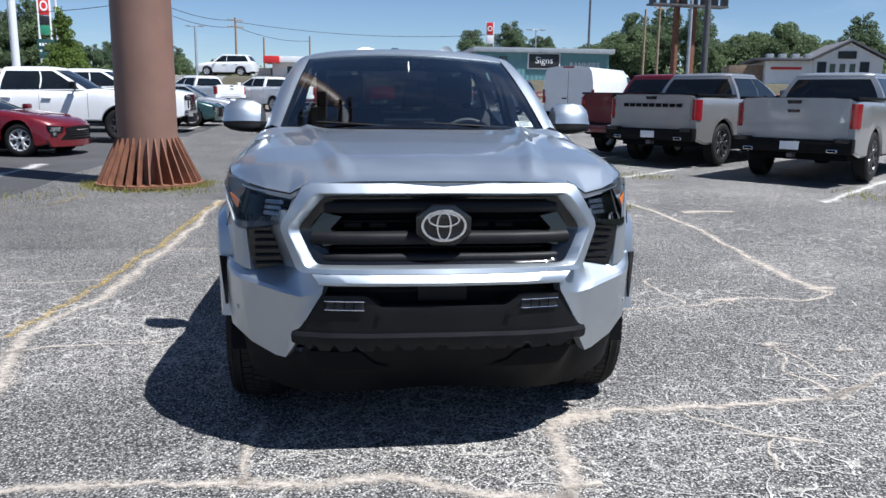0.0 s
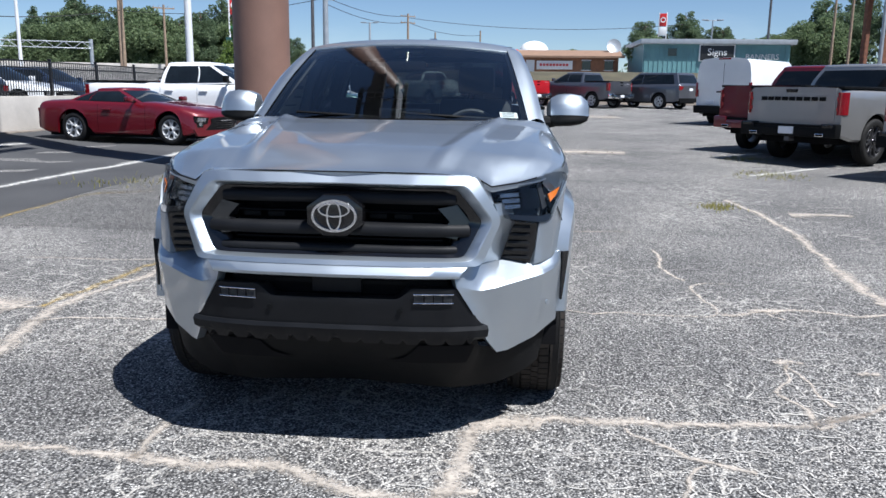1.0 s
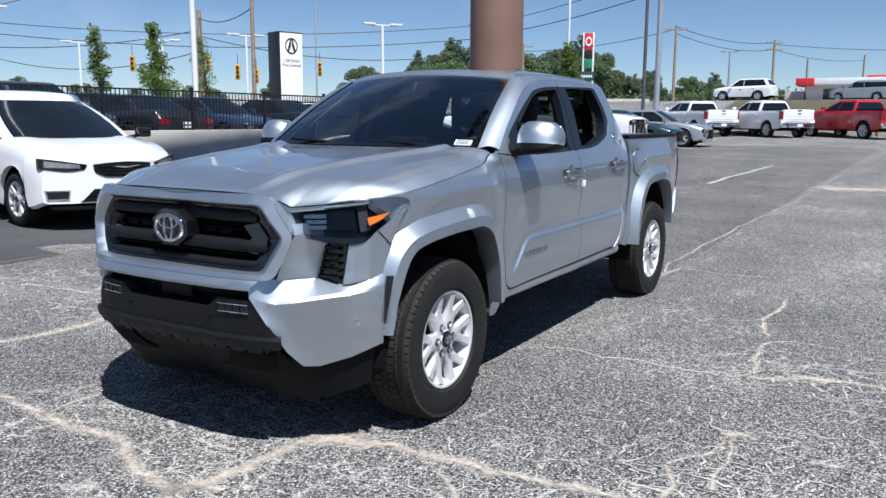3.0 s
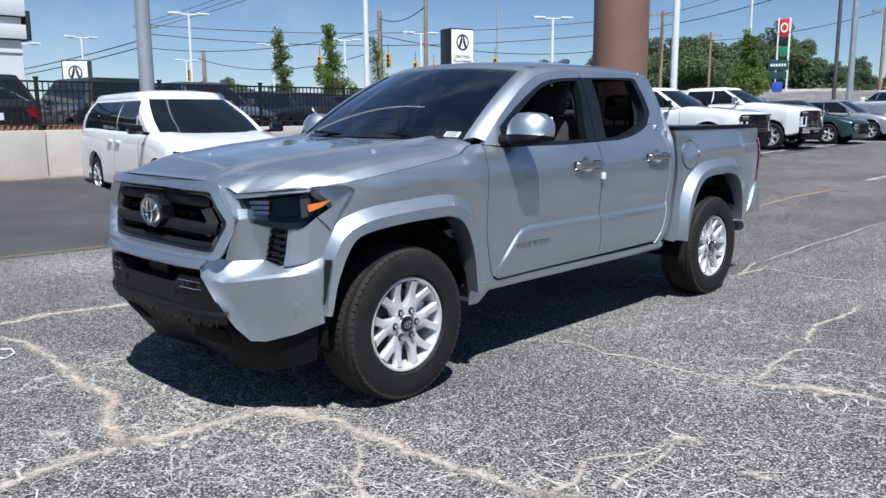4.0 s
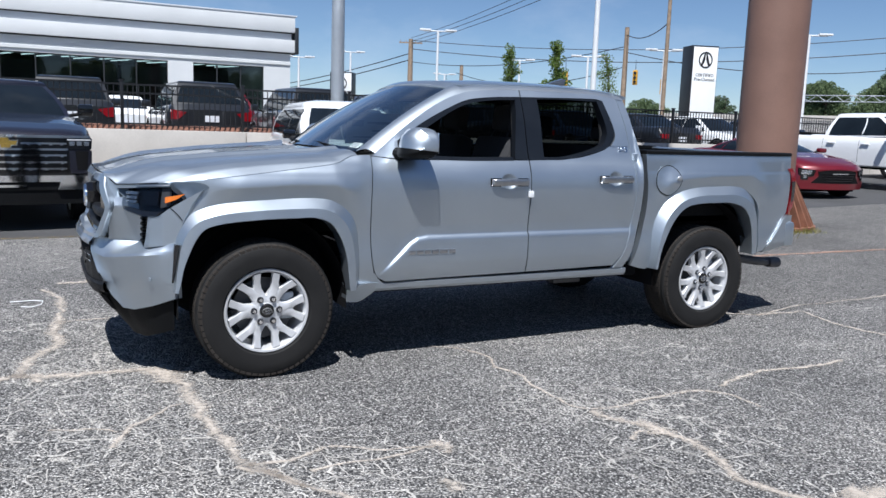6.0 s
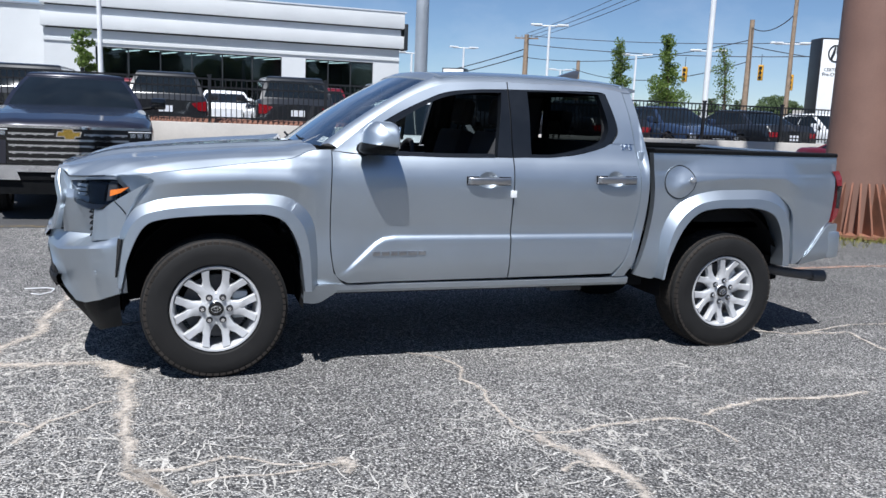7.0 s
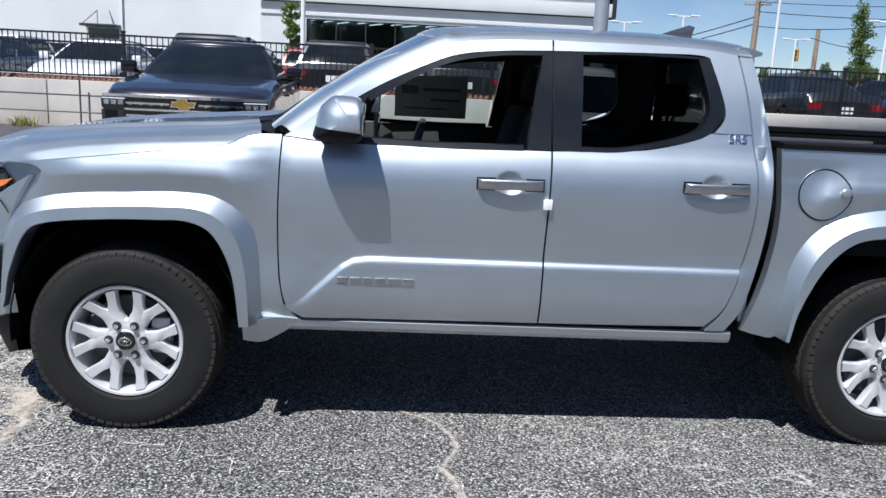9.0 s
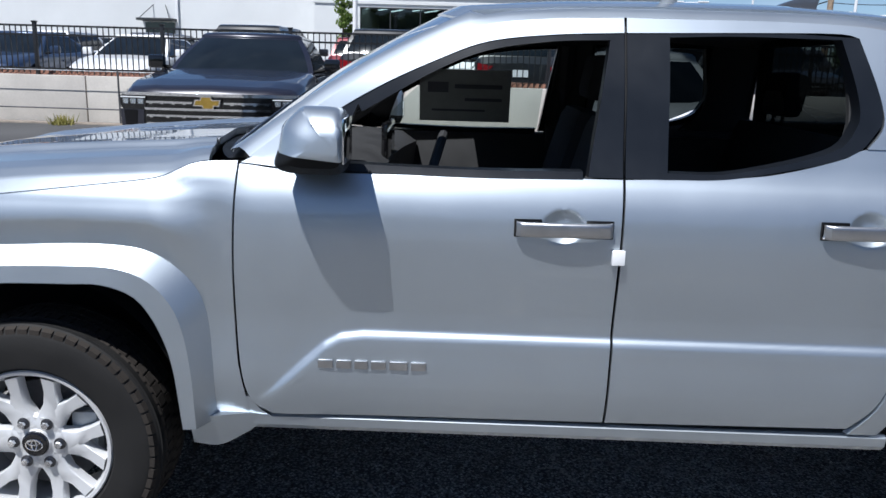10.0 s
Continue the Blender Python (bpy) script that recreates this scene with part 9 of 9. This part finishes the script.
tree("young_tree", "young street tree at the showroom corner", 3.6, oval(0.6), "young_leaf", 1400, 0.09, 17, pose(-33.5, -4.2, 1.1), 0.06, 0.3, YT, 8)
tree("shrub_tree", "round flowering shrub beside the brick building", 3.4, oval(1.9), "leaf", 5200, 0.14, 21, pose(12.0, 74, 3.1), 0.10, 0.12, "", 8)

protos = []
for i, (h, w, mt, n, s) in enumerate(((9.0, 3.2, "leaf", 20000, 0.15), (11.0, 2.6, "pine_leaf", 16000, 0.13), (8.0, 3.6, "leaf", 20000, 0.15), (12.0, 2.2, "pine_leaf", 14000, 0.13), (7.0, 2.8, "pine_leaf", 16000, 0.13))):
    protos.append(tree("forest_tree", ("tall pine" if mt == "pine_leaf" else "broad leafy tree") + " in the far wood and the added unseen row", h, oval(w) if mt == "leaf" else (lambda k, w=w: w * (0.35 + 0.65 * math.sin(math.pi * k))), mt, n, s, 40 + i, pose(0, 400 + 20 * i, 0), 0.22, 0.12 if mt == "leaf" else 0.4, "trees of the far wood", 10))
rng = random.Random(4)
spots = []
# last row, x 48 to 54: unseen trees, added to darken the doors' reflections
for (xa, ya, xb, yb, n, zs, hs) in ((-66, 92, -38, 103, 26, 0.8, 1.0), (-38, 104, -16, 110, 14, 1.6, 0.58), (-16, 114, 14, 118, 10, 2.0, 0.50), (17, 100, 31, 96, 12, 2.6, 0.62), (31, 92, 66, 84, 26, 2.6, 0.74), (66, 84, 110, 70, 14, 2.6, 0.74), (-120, 60, -64, 92, 24, 0.4, 0.56), (-150, 24, -110, 62, 16, -0.4, 0.54), (-150, 10, -100, 30, 8, -0.6, 0.45), (48, -34, 54, 60, 34, 0.4, 0.95)):
    for k in range(n):
        t = (k + rng.uniform(-0.3, 0.3)) / n
        x, y = xa + (xb - xa) * t + rng.uniform(-3, 3), ya + (yb - ya) * t + rng.uniform(-4, 6)
        spots.append((x, y, zs, hs * rng.uniform(0.8, 1.2), rng.randrange(5), rng.uniform(0, 360)))
first = set()
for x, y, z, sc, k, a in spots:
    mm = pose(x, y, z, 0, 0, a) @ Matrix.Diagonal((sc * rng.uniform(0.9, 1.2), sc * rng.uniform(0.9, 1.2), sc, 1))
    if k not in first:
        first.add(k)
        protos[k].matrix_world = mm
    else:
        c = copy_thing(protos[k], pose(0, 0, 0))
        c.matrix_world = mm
# low growth that closes the foot of the wood and of the added row
v, f = [], []
cs = []
for x, y, z, sc, k, a in spots:
    cs += [(x + rng.uniform(-3, 3), y - 2 + rng.uniform(-1, 3), z + rng.uniform(0.5, 2.4), rng.uniform(1.6, 3.0)) for _ in range(3)]
v, f = leaf_cloud(cs, 60000, 0.32, 77, 0.8)
me = bpy.data.meshes.new("undergrowth")
me.from_pydata(v.tolist(), [], f.tolist())
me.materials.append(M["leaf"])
tagged(new("undergrowth", me), "dense green undergrowth at the foot of the wood and added row", "bushes", kind="stuff")


# ---- ground markings, cracks and weeds ----
def strip(name, pts, width, mat, label, category="crack", lift=0.004, wob=0.35, seed=1, group=""):
    """A ragged strip laid on the ground along a line."""
    rng = np.random.default_rng(seed)
    c = curve_pts(pts, max(6, int(sum(math.dist(a, b) for a, b in zip(pts, pts[1:])) / 0.05)), len(pts) > 2 and category == "line")
    n = len(c)
    walk_ = np.cumsum(rng.normal(size=(n, 2)) * 0.010, axis=0)
    walk_ -= np.linspace(0, 1, n)[:, None] * walk_[-1]
    if wob == 0:
        walk_ *= 0
    c = c + walk_
    smooth_walk = np.interp(np.arange(n), np.arange(0, n + 6, 6), rng.uniform(0.0, 1.6, len(np.arange(0, n + 6, 6))))
    bm = bmesh.new()
    rows = []
    for i in range(n):
        d = c[min(i + 1, n - 1)] - c[max(i - 1, 0)]
        d = d / (np.linalg.norm(d) + 1e-9)
        nrm = np.array([-d[1], d[0]])
        w_ = width * (0.7 + 0.6 * smooth_walk[i]) if wob else width * 0.5
        rows.append([c[i] + nrm * w_ * u for u in (-1, -0.5, 0, 0.5, 1)])
    vs = grid_faces(bm, [[(x, y, ground_z(x, y) + lift) for x, y in r] for r in rows])
    uv = bm.loops.layers.uv.new("UVMap")
    across = {v: 1 - abs(u) for r in vs for v, u in zip(r, (-1, -0.5, 0, 0.5, 1))}
    for fc in bm.faces:
        for lp in fc.loops:
            lp[uv].uv = (across[lp.vert] if wob else 0.6 + 0.4 * across[lp.vert], 0.0)
    return tagged(part(name, bm, M[mat]), label, category, group, "structure")


LB = "pale sand-filled crack in the asphalt"
CRACKS = [
    ([(-2.0, -1.16), (-1.47, -1.05), (-1.13, -1.03), (-0.83, -1.09), (-0.56, -1.12), (-0.2, -1.1), (0.03, -1.2), (0.30, -1.26), (0.46, -1.29)], 0.046),
    ([(0.52, -2.1), (0.48, -1.69), (0.46, -1.55), (0.46, -1.29), (0.55, -1.0), (0.53, -0.82), (0.55, -0.66), (0.72, -0.51)], 0.055),
    ([(0.72, -0.51), (0.93, -0.50), (1.21, -0.51), (1.46, -0.50), (1.67, -0.47), (1.88, -0.40)], 0.050),
    ([(1.88, -0.40), (2.11, -0.32), (2.36, -0.21), (2.61, -0.05), (3.0, 0.1)], 0.030),
    ([(1.22, -0.53), (1.24, -0.59), (1.40, -0.71), (1.45, -0.78), (1.57, -0.85), (1.69, -0.90)], 0.022),
    ([(-0.80, -1.09), (-0.87, -0.76), (-0.80, -0.62), (-0.77, -0.44)], 0.030),
    ([(0.35, 0.95), (0.61, 1.15), (0.80, 1.34), (1.05, 1.42), (1.22, 1.36)], 0.016),
    ([(1.22, 1.36), (1.43, 1.39), (1.62, 1.37), (1.95, 1.38), (2.07, 1.44)], 0.022),
    ([(2.07, 1.44), (2.21, 1.48), (2.37, 1.55), (2.50, 1.58), (2.68, 1.56), (2.82, 1.54), (3.05, 1.46), (3.22, 1.54), (3.40, 1.74)], 0.048),
    ([(2.07, 1.44), (2.10, 1.66), (2.06, 1.88), (2.04, 2.14), (2.09, 2.28), (2.20, 2.37), (2.40, 2.37)], 0.020),
    ([(2.04, 2.42), (1.95, 2.67), (1.94, 2.90), (1.99, 3.30), (1.97, 3.60)], 0.024),
    ([(2.49, 1.58), (2.42, 1.47), (2.50, 1.38)], 0.018),
    ([(3.40, 1.74), (3.42, 2.10), (3.40, 3.00), (3.47, 3.70), (3.50, 4.34), (3.50, 6.10), (3.45, 7.0)], 0.085),
    ([(-2.26, -1.04), (-2.33, -0.70), (-2.24, -0.30), (-2.22, 0.12), (-2.35, 0.62), (-2.47, 1.0), (-2.43, 1.36), (-2.31, 1.96), (-2.22, 2.8), (-2.20, 3.54), (-2.15, 5.2), (-2.12, 7.09)], 0.075),
    ([(-3.9, 0.72), (-3.5, 0.78), (-3.1, 0.82), (-2.69, 0.95), (-2.47, 1.0)], 0.035),
    ([(-2.38, 0.67), (-2.16, 0.82), (-1.80, 0.86), (-1.51, 0.85)], 0.025),
    ([(-2.18, 3.68), (-1.68, 3.85), (-1.0, 3.90), (0.2, 3.80), (0.66, 3.86), (0.84, 4.05), (0.93, 4.5), (1.34, 4.42), (1.9, 4.5)], 0.030),
    ([(0.84, 4.05), (0.80, 4.46), (0.80, 5.56), (0.85, 6.6), (0.95, 9.0), (1.08, 14.0), (1.15, 18.5)], 0.022),
    ([(2.04, -0.02), (2.11, -0.16), (2.10, -0.41), (2.28, -0.27), (2.40, -0.21)], 0.022),
    ([(2.04, -0.02), (2.17, 0.23), (2.23, 0.48), (2.26, 0.28), (2.22, -0.01), (2.26, -0.15)], 0.018),
    ([(1.37, -1.16), (1.40, -0.97), (1.50, -0.86)], 0.014),
    ([(-3.6, 2.5), (-2.5, 2.6), (-1.2, 2.7)], 0.020),
    ([(3.0, 0.1), (3.5, 0.5), (4.2, 0.9), (5.0, 1.2), (6.2, 2.4)], 0.040),
    ([(0.5, -2.1), (0.7, -2.8), (1.6, -3.3)], 0.035),
]
for i, (pts, w) in enumerate(CRACKS):
    strip("crack_fill", pts, 1.15 * w, "dirt", LB, "crack", 0.006, 0.65, 100 + i, "sand-filled cracks")


def crack_web(blobs, step, seed, wide=1.0):
    """A net of fine pale cracks, dense inside the given blobs (x, y, radius, share)."""
    rng = np.random.default_rng(seed)
    x0, x1 = min(b[0] - 2 * b[2] for b in blobs), max(b[0] + 2 * b[2] for b in blobs)
    y0, y1 = min(b[1] - 2 * b[2] for b in blobs), max(b[1] + 2 * b[2] for b in blobs)
    nx, ny = int((x1 - x0) / step), int((y1 - y0) / step)
    p = np.stack(np.meshgrid(x0 + step * np.arange(nx), y0 + step * np.arange(ny), indexing="ij"), -1) + rng.uniform(-0.46, 0.46, (nx, ny, 2)) * step
    v, f = [], []
    for i in range(nx - 1):
        for j in range(ny - 1):
            for di, dj in ((1, 0), (0, 1)):
                if dj and (i + j) % 2:
                    continue
                a, b = p[i, j], p[i + di, j + dj]
                c = (a + b) / 2
                share = 0.72 * max(k * math.exp(-((c[0] - bx) ** 2 + (c[1] - by) ** 2) / r ** 2) for bx, by, r, k in blobs)
                if rng.uniform() > share:
                    continue
                d = b - a
                nrm = np.array([-d[1], d[0]]) / (np.linalg.norm(d) + 1e-9)
                w = wide * (0.0020 + 0.0058 * share * rng.uniform(0.2, 1.4))
                n0 = len(v)
                for k in range(6):
                    q = a + d * k / 5 + nrm * rng.normal() * step * 0.07 * (0 < k < 5)
                    ww = w * rng.uniform(0.15, 1.4)
                    z = ground_z(*q) + 0.0045
                    v += [(*(q - nrm * ww), z), (*(q + nrm * ww), z)]
                f += [(n0 + 2 * k, n0 + 2 * k + 2, n0 + 2 * k + 3, n0 + 2 * k + 1) for k in range(5)]
    me = bpy.data.meshes.new("crack_web")
    me.from_pydata(v, [], f)
    me.materials.append(M["crack_dust"])
    return tagged(new("crack_web", me), "net of fine pale cracks in the worn asphalt", "cracks", kind="stuff")


crack_web([(2.2, 0.0, 0.40, 0.95), (2.2, 0.5, 0.42, 0.6), (1.6, 0.3, 0.55, 0.5), (2.1, 1.6, 0.45, 0.75), (1.7, 1.4, 0.4, 0.5), (2.45, -0.25, 0.35, 0.95), (1.5, -0.85, 0.32, 0.5), (2.8, 1.5, 0.45, 0.5), (2.6, 2.4, 0.5, 0.42),
           (1.3, 0.9, 0.4, 0.35), (1.8, -1.2, 0.45, 0.6), (3.0, -0.7, 0.5, 0.6), (3.2, 0.5, 0.55, 0.45), (4.0, 1.1, 0.7, 0.4), (0.0, -1.9, 0.6, 0.5), (-1.4, -2.0, 0.6, 0.4), (3.5, 3.0, 0.6, 0.6), (2.9, 4.2, 0.7, 0.35)], 0.105, 31)
crack_web([(x, y, 0.42, 0.80) for pts, w in CRACKS for x, y in pts if 0.3 < x < 3.6 and -2.2 < y < 3.6 and (x > 2.0 or y < 0.2)], 0.135, 33, 1.0)
crack_web([(-1.9, 0.2, 0.8, 0.35), (-3.2, 1.6, 1.2, 0.4), (4.6, 4.0, 1.5, 0.4), (5.5, 1.5, 1.6, 0.4), (3.6, -2.0, 1.2, 0.4), (2.6, 8.0, 1.8, 0.35), (-3.6, -1.0, 1.2, 0.35)], 0.19, 32)
strip("painted_line", [(-2.47, 1.0), (-2.43, 1.36), (-2.31, 1.96), (-2.22, 2.8), (-2.20, 3.54), (-2.15, 5.2), (-2.12, 7.09)], 0.09, "yellow_line", "worn yellow stall line", "line", 0.009, 0.3, 51)
strip("painted_line", [(-5.2, -3.0), (-5.15, 1.7), (-5.1, 3.0), (-5.0, 4.3), (-4.97, 4.9), (-4.94, 6.1), (-4.3, 6.6), (-4.05, 7.7)], 0.07, "yellow_line", "worn yellow line along the edge of the dark asphalt", "line", 0.009, 0.3, 52)
for i, (pts, w) in enumerate((([(-6.6, 4.0), (-6.51, 6.5), (-6.45, 8.0), (-6.3, 9.3), (-6.15, 12.0)], 0.13), ([(-10.6, 8.5), (-9.9, 12.6)], 0.12), ([(-5.9, 19.0), (-5.85, 24.2), (-5.77, 29.6)], 0.10), ([(-11.2, 18.6), (-5.0, 19.6)], 0.10), ([(-11.2, 23.4), (-5.2, 24.0)], 0.10))):
    strip("painted_line", pts, w, "white_line", "worn white stall line", "line", 0.009, 0.15, 60 + i)
strip("painted_line", [(-1.28, 5.2), (-1.24, 6.9), (-1.13, 8.0), (-1.0, 9.3), (-0.9, 11.8)], 0.07, "faded_line", "faded reddish line on the grey asphalt", "line", 0.009, 0.3, 58)
strip("painted_line", [(-0.98, 13.6), (-0.97, 14.8), (-0.68, 19.3)], 0.08, "white_line", "worn white stall line", "line", 0.009, 0.15, 59)
for i, x in enumerate((-3.4, 0.8, 5.0)):
    strip("painted_line", [(x, 36.5), (x + 3.6, 31.5)], 0.10, "white_line", "worn white stall line", "line", 0.008, 0.15, 70 + i)
for i, (x, y) in enumerate(((6.4, 6.66), (4.5, 9.8), (4.6, 12.9))):
    strip("painted_line", [(x, y), (x + 4.0, y + 3.8)], 0.10, "white_line", "worn white stall line", "line", 0.008, 0.15, 80 + i)
for i, (x, y, r) in enumerate(((2.05, 13.7, 0.9), (3.1, 30.0, 1.6), (4.3, 5.9, 0.35), (-2.9, 1.0, 0.3), (0.68, -0.54, 0.17), (2.23, 0.485, 0.075), (2.62, 0.34, 0.05), (2.42, 1.57, 0.10), (3.42, 1.9, 0.12), (0.52, -1.2, 0.08))):
    strip("sand_patch", [(x - r, y - 0.1 * r), (x, y + 0.1 * r), (x + r, y)], r * 0.8, "dirt", "thin patch of washed-in sand", "sand", 0.010, 0.6, 90 + i)


def weeds(name, spots, n, size, label):
    """Tufts of narrow blades standing on the ground."""
    rng = np.random.default_rng(len(spots) * 7 + n)
    v, f = [], []
    for k in range(n):
        x, y, r = spots[rng.integers(len(spots))]
        px, py = x + rng.normal() * r, y + rng.normal() * r
        a, h = rng.uniform(0, 2 * math.pi), size * rng.uniform(0.4, 1.3)
        w = size * 0.07
        dx, dy = math.cos(a), math.sin(a)
        z = ground_z(px, py)
        b = len(v)
        v += [(px - dy * w, py + dx * w, z), (px + dy * w, py - dx * w, z), (px + dx * h * 0.5, py + dy * h * 0.5, z + h * 0.8)]
        f.append((b, b + 1, b + 2))
    me = bpy.data.meshes.new(name)
    me.from_pydata(v, [], f)
    me.materials.append(M["weed"])
    return tagged(new(name, me), label, "grass", kind="stuff")


weeds("weed_tufts", [(-3.45 + 0.86 * math.cos(a), 8.85 + 0.86 * math.sin(a), 0.09) for a in np.linspace(3.0, 6.4, 14)] + [(-4.6, 7.6, 0.3), (-5.2, 7.2, 0.3), (-2.6, 7.9, 0.2)], 1100, 0.10, "dry yellow-green weeds round the column's foot")
weeds("kerb_weeds", [(-11.75, y, 0.10) for y in (-9.5, -8.9, -6.2, -2.5, 0.8, 10.6, 11.1, 12.2, 13.0)], 1200, 0.22, "green weeds along the wall's foot")
weeds("lot_weeds", [(4.9, 9.9, 0.3), (7.6, 7.3, 0.35), (5.2, 12.8, 0.25), (3.2, 6.3, 0.12)], 900, 0.08, "short weeds in the asphalt cracks")
# thin strap lying on the asphalt
bm = bmesh.new()
pipe(bm, [(-1.56, -1.38, 0.010), (-1.55, -1.22, 0.015), (-1.48, -1.15, 0.02), (-1.39, -1.16, 0.015), (-1.33, -1.23, 0.010), (-1.37, -1.3, 0.010)], 0.004, 6)
tagged(part("strap", bm, M["paper"]), "thin pale strap curled on the asphalt", "strap")
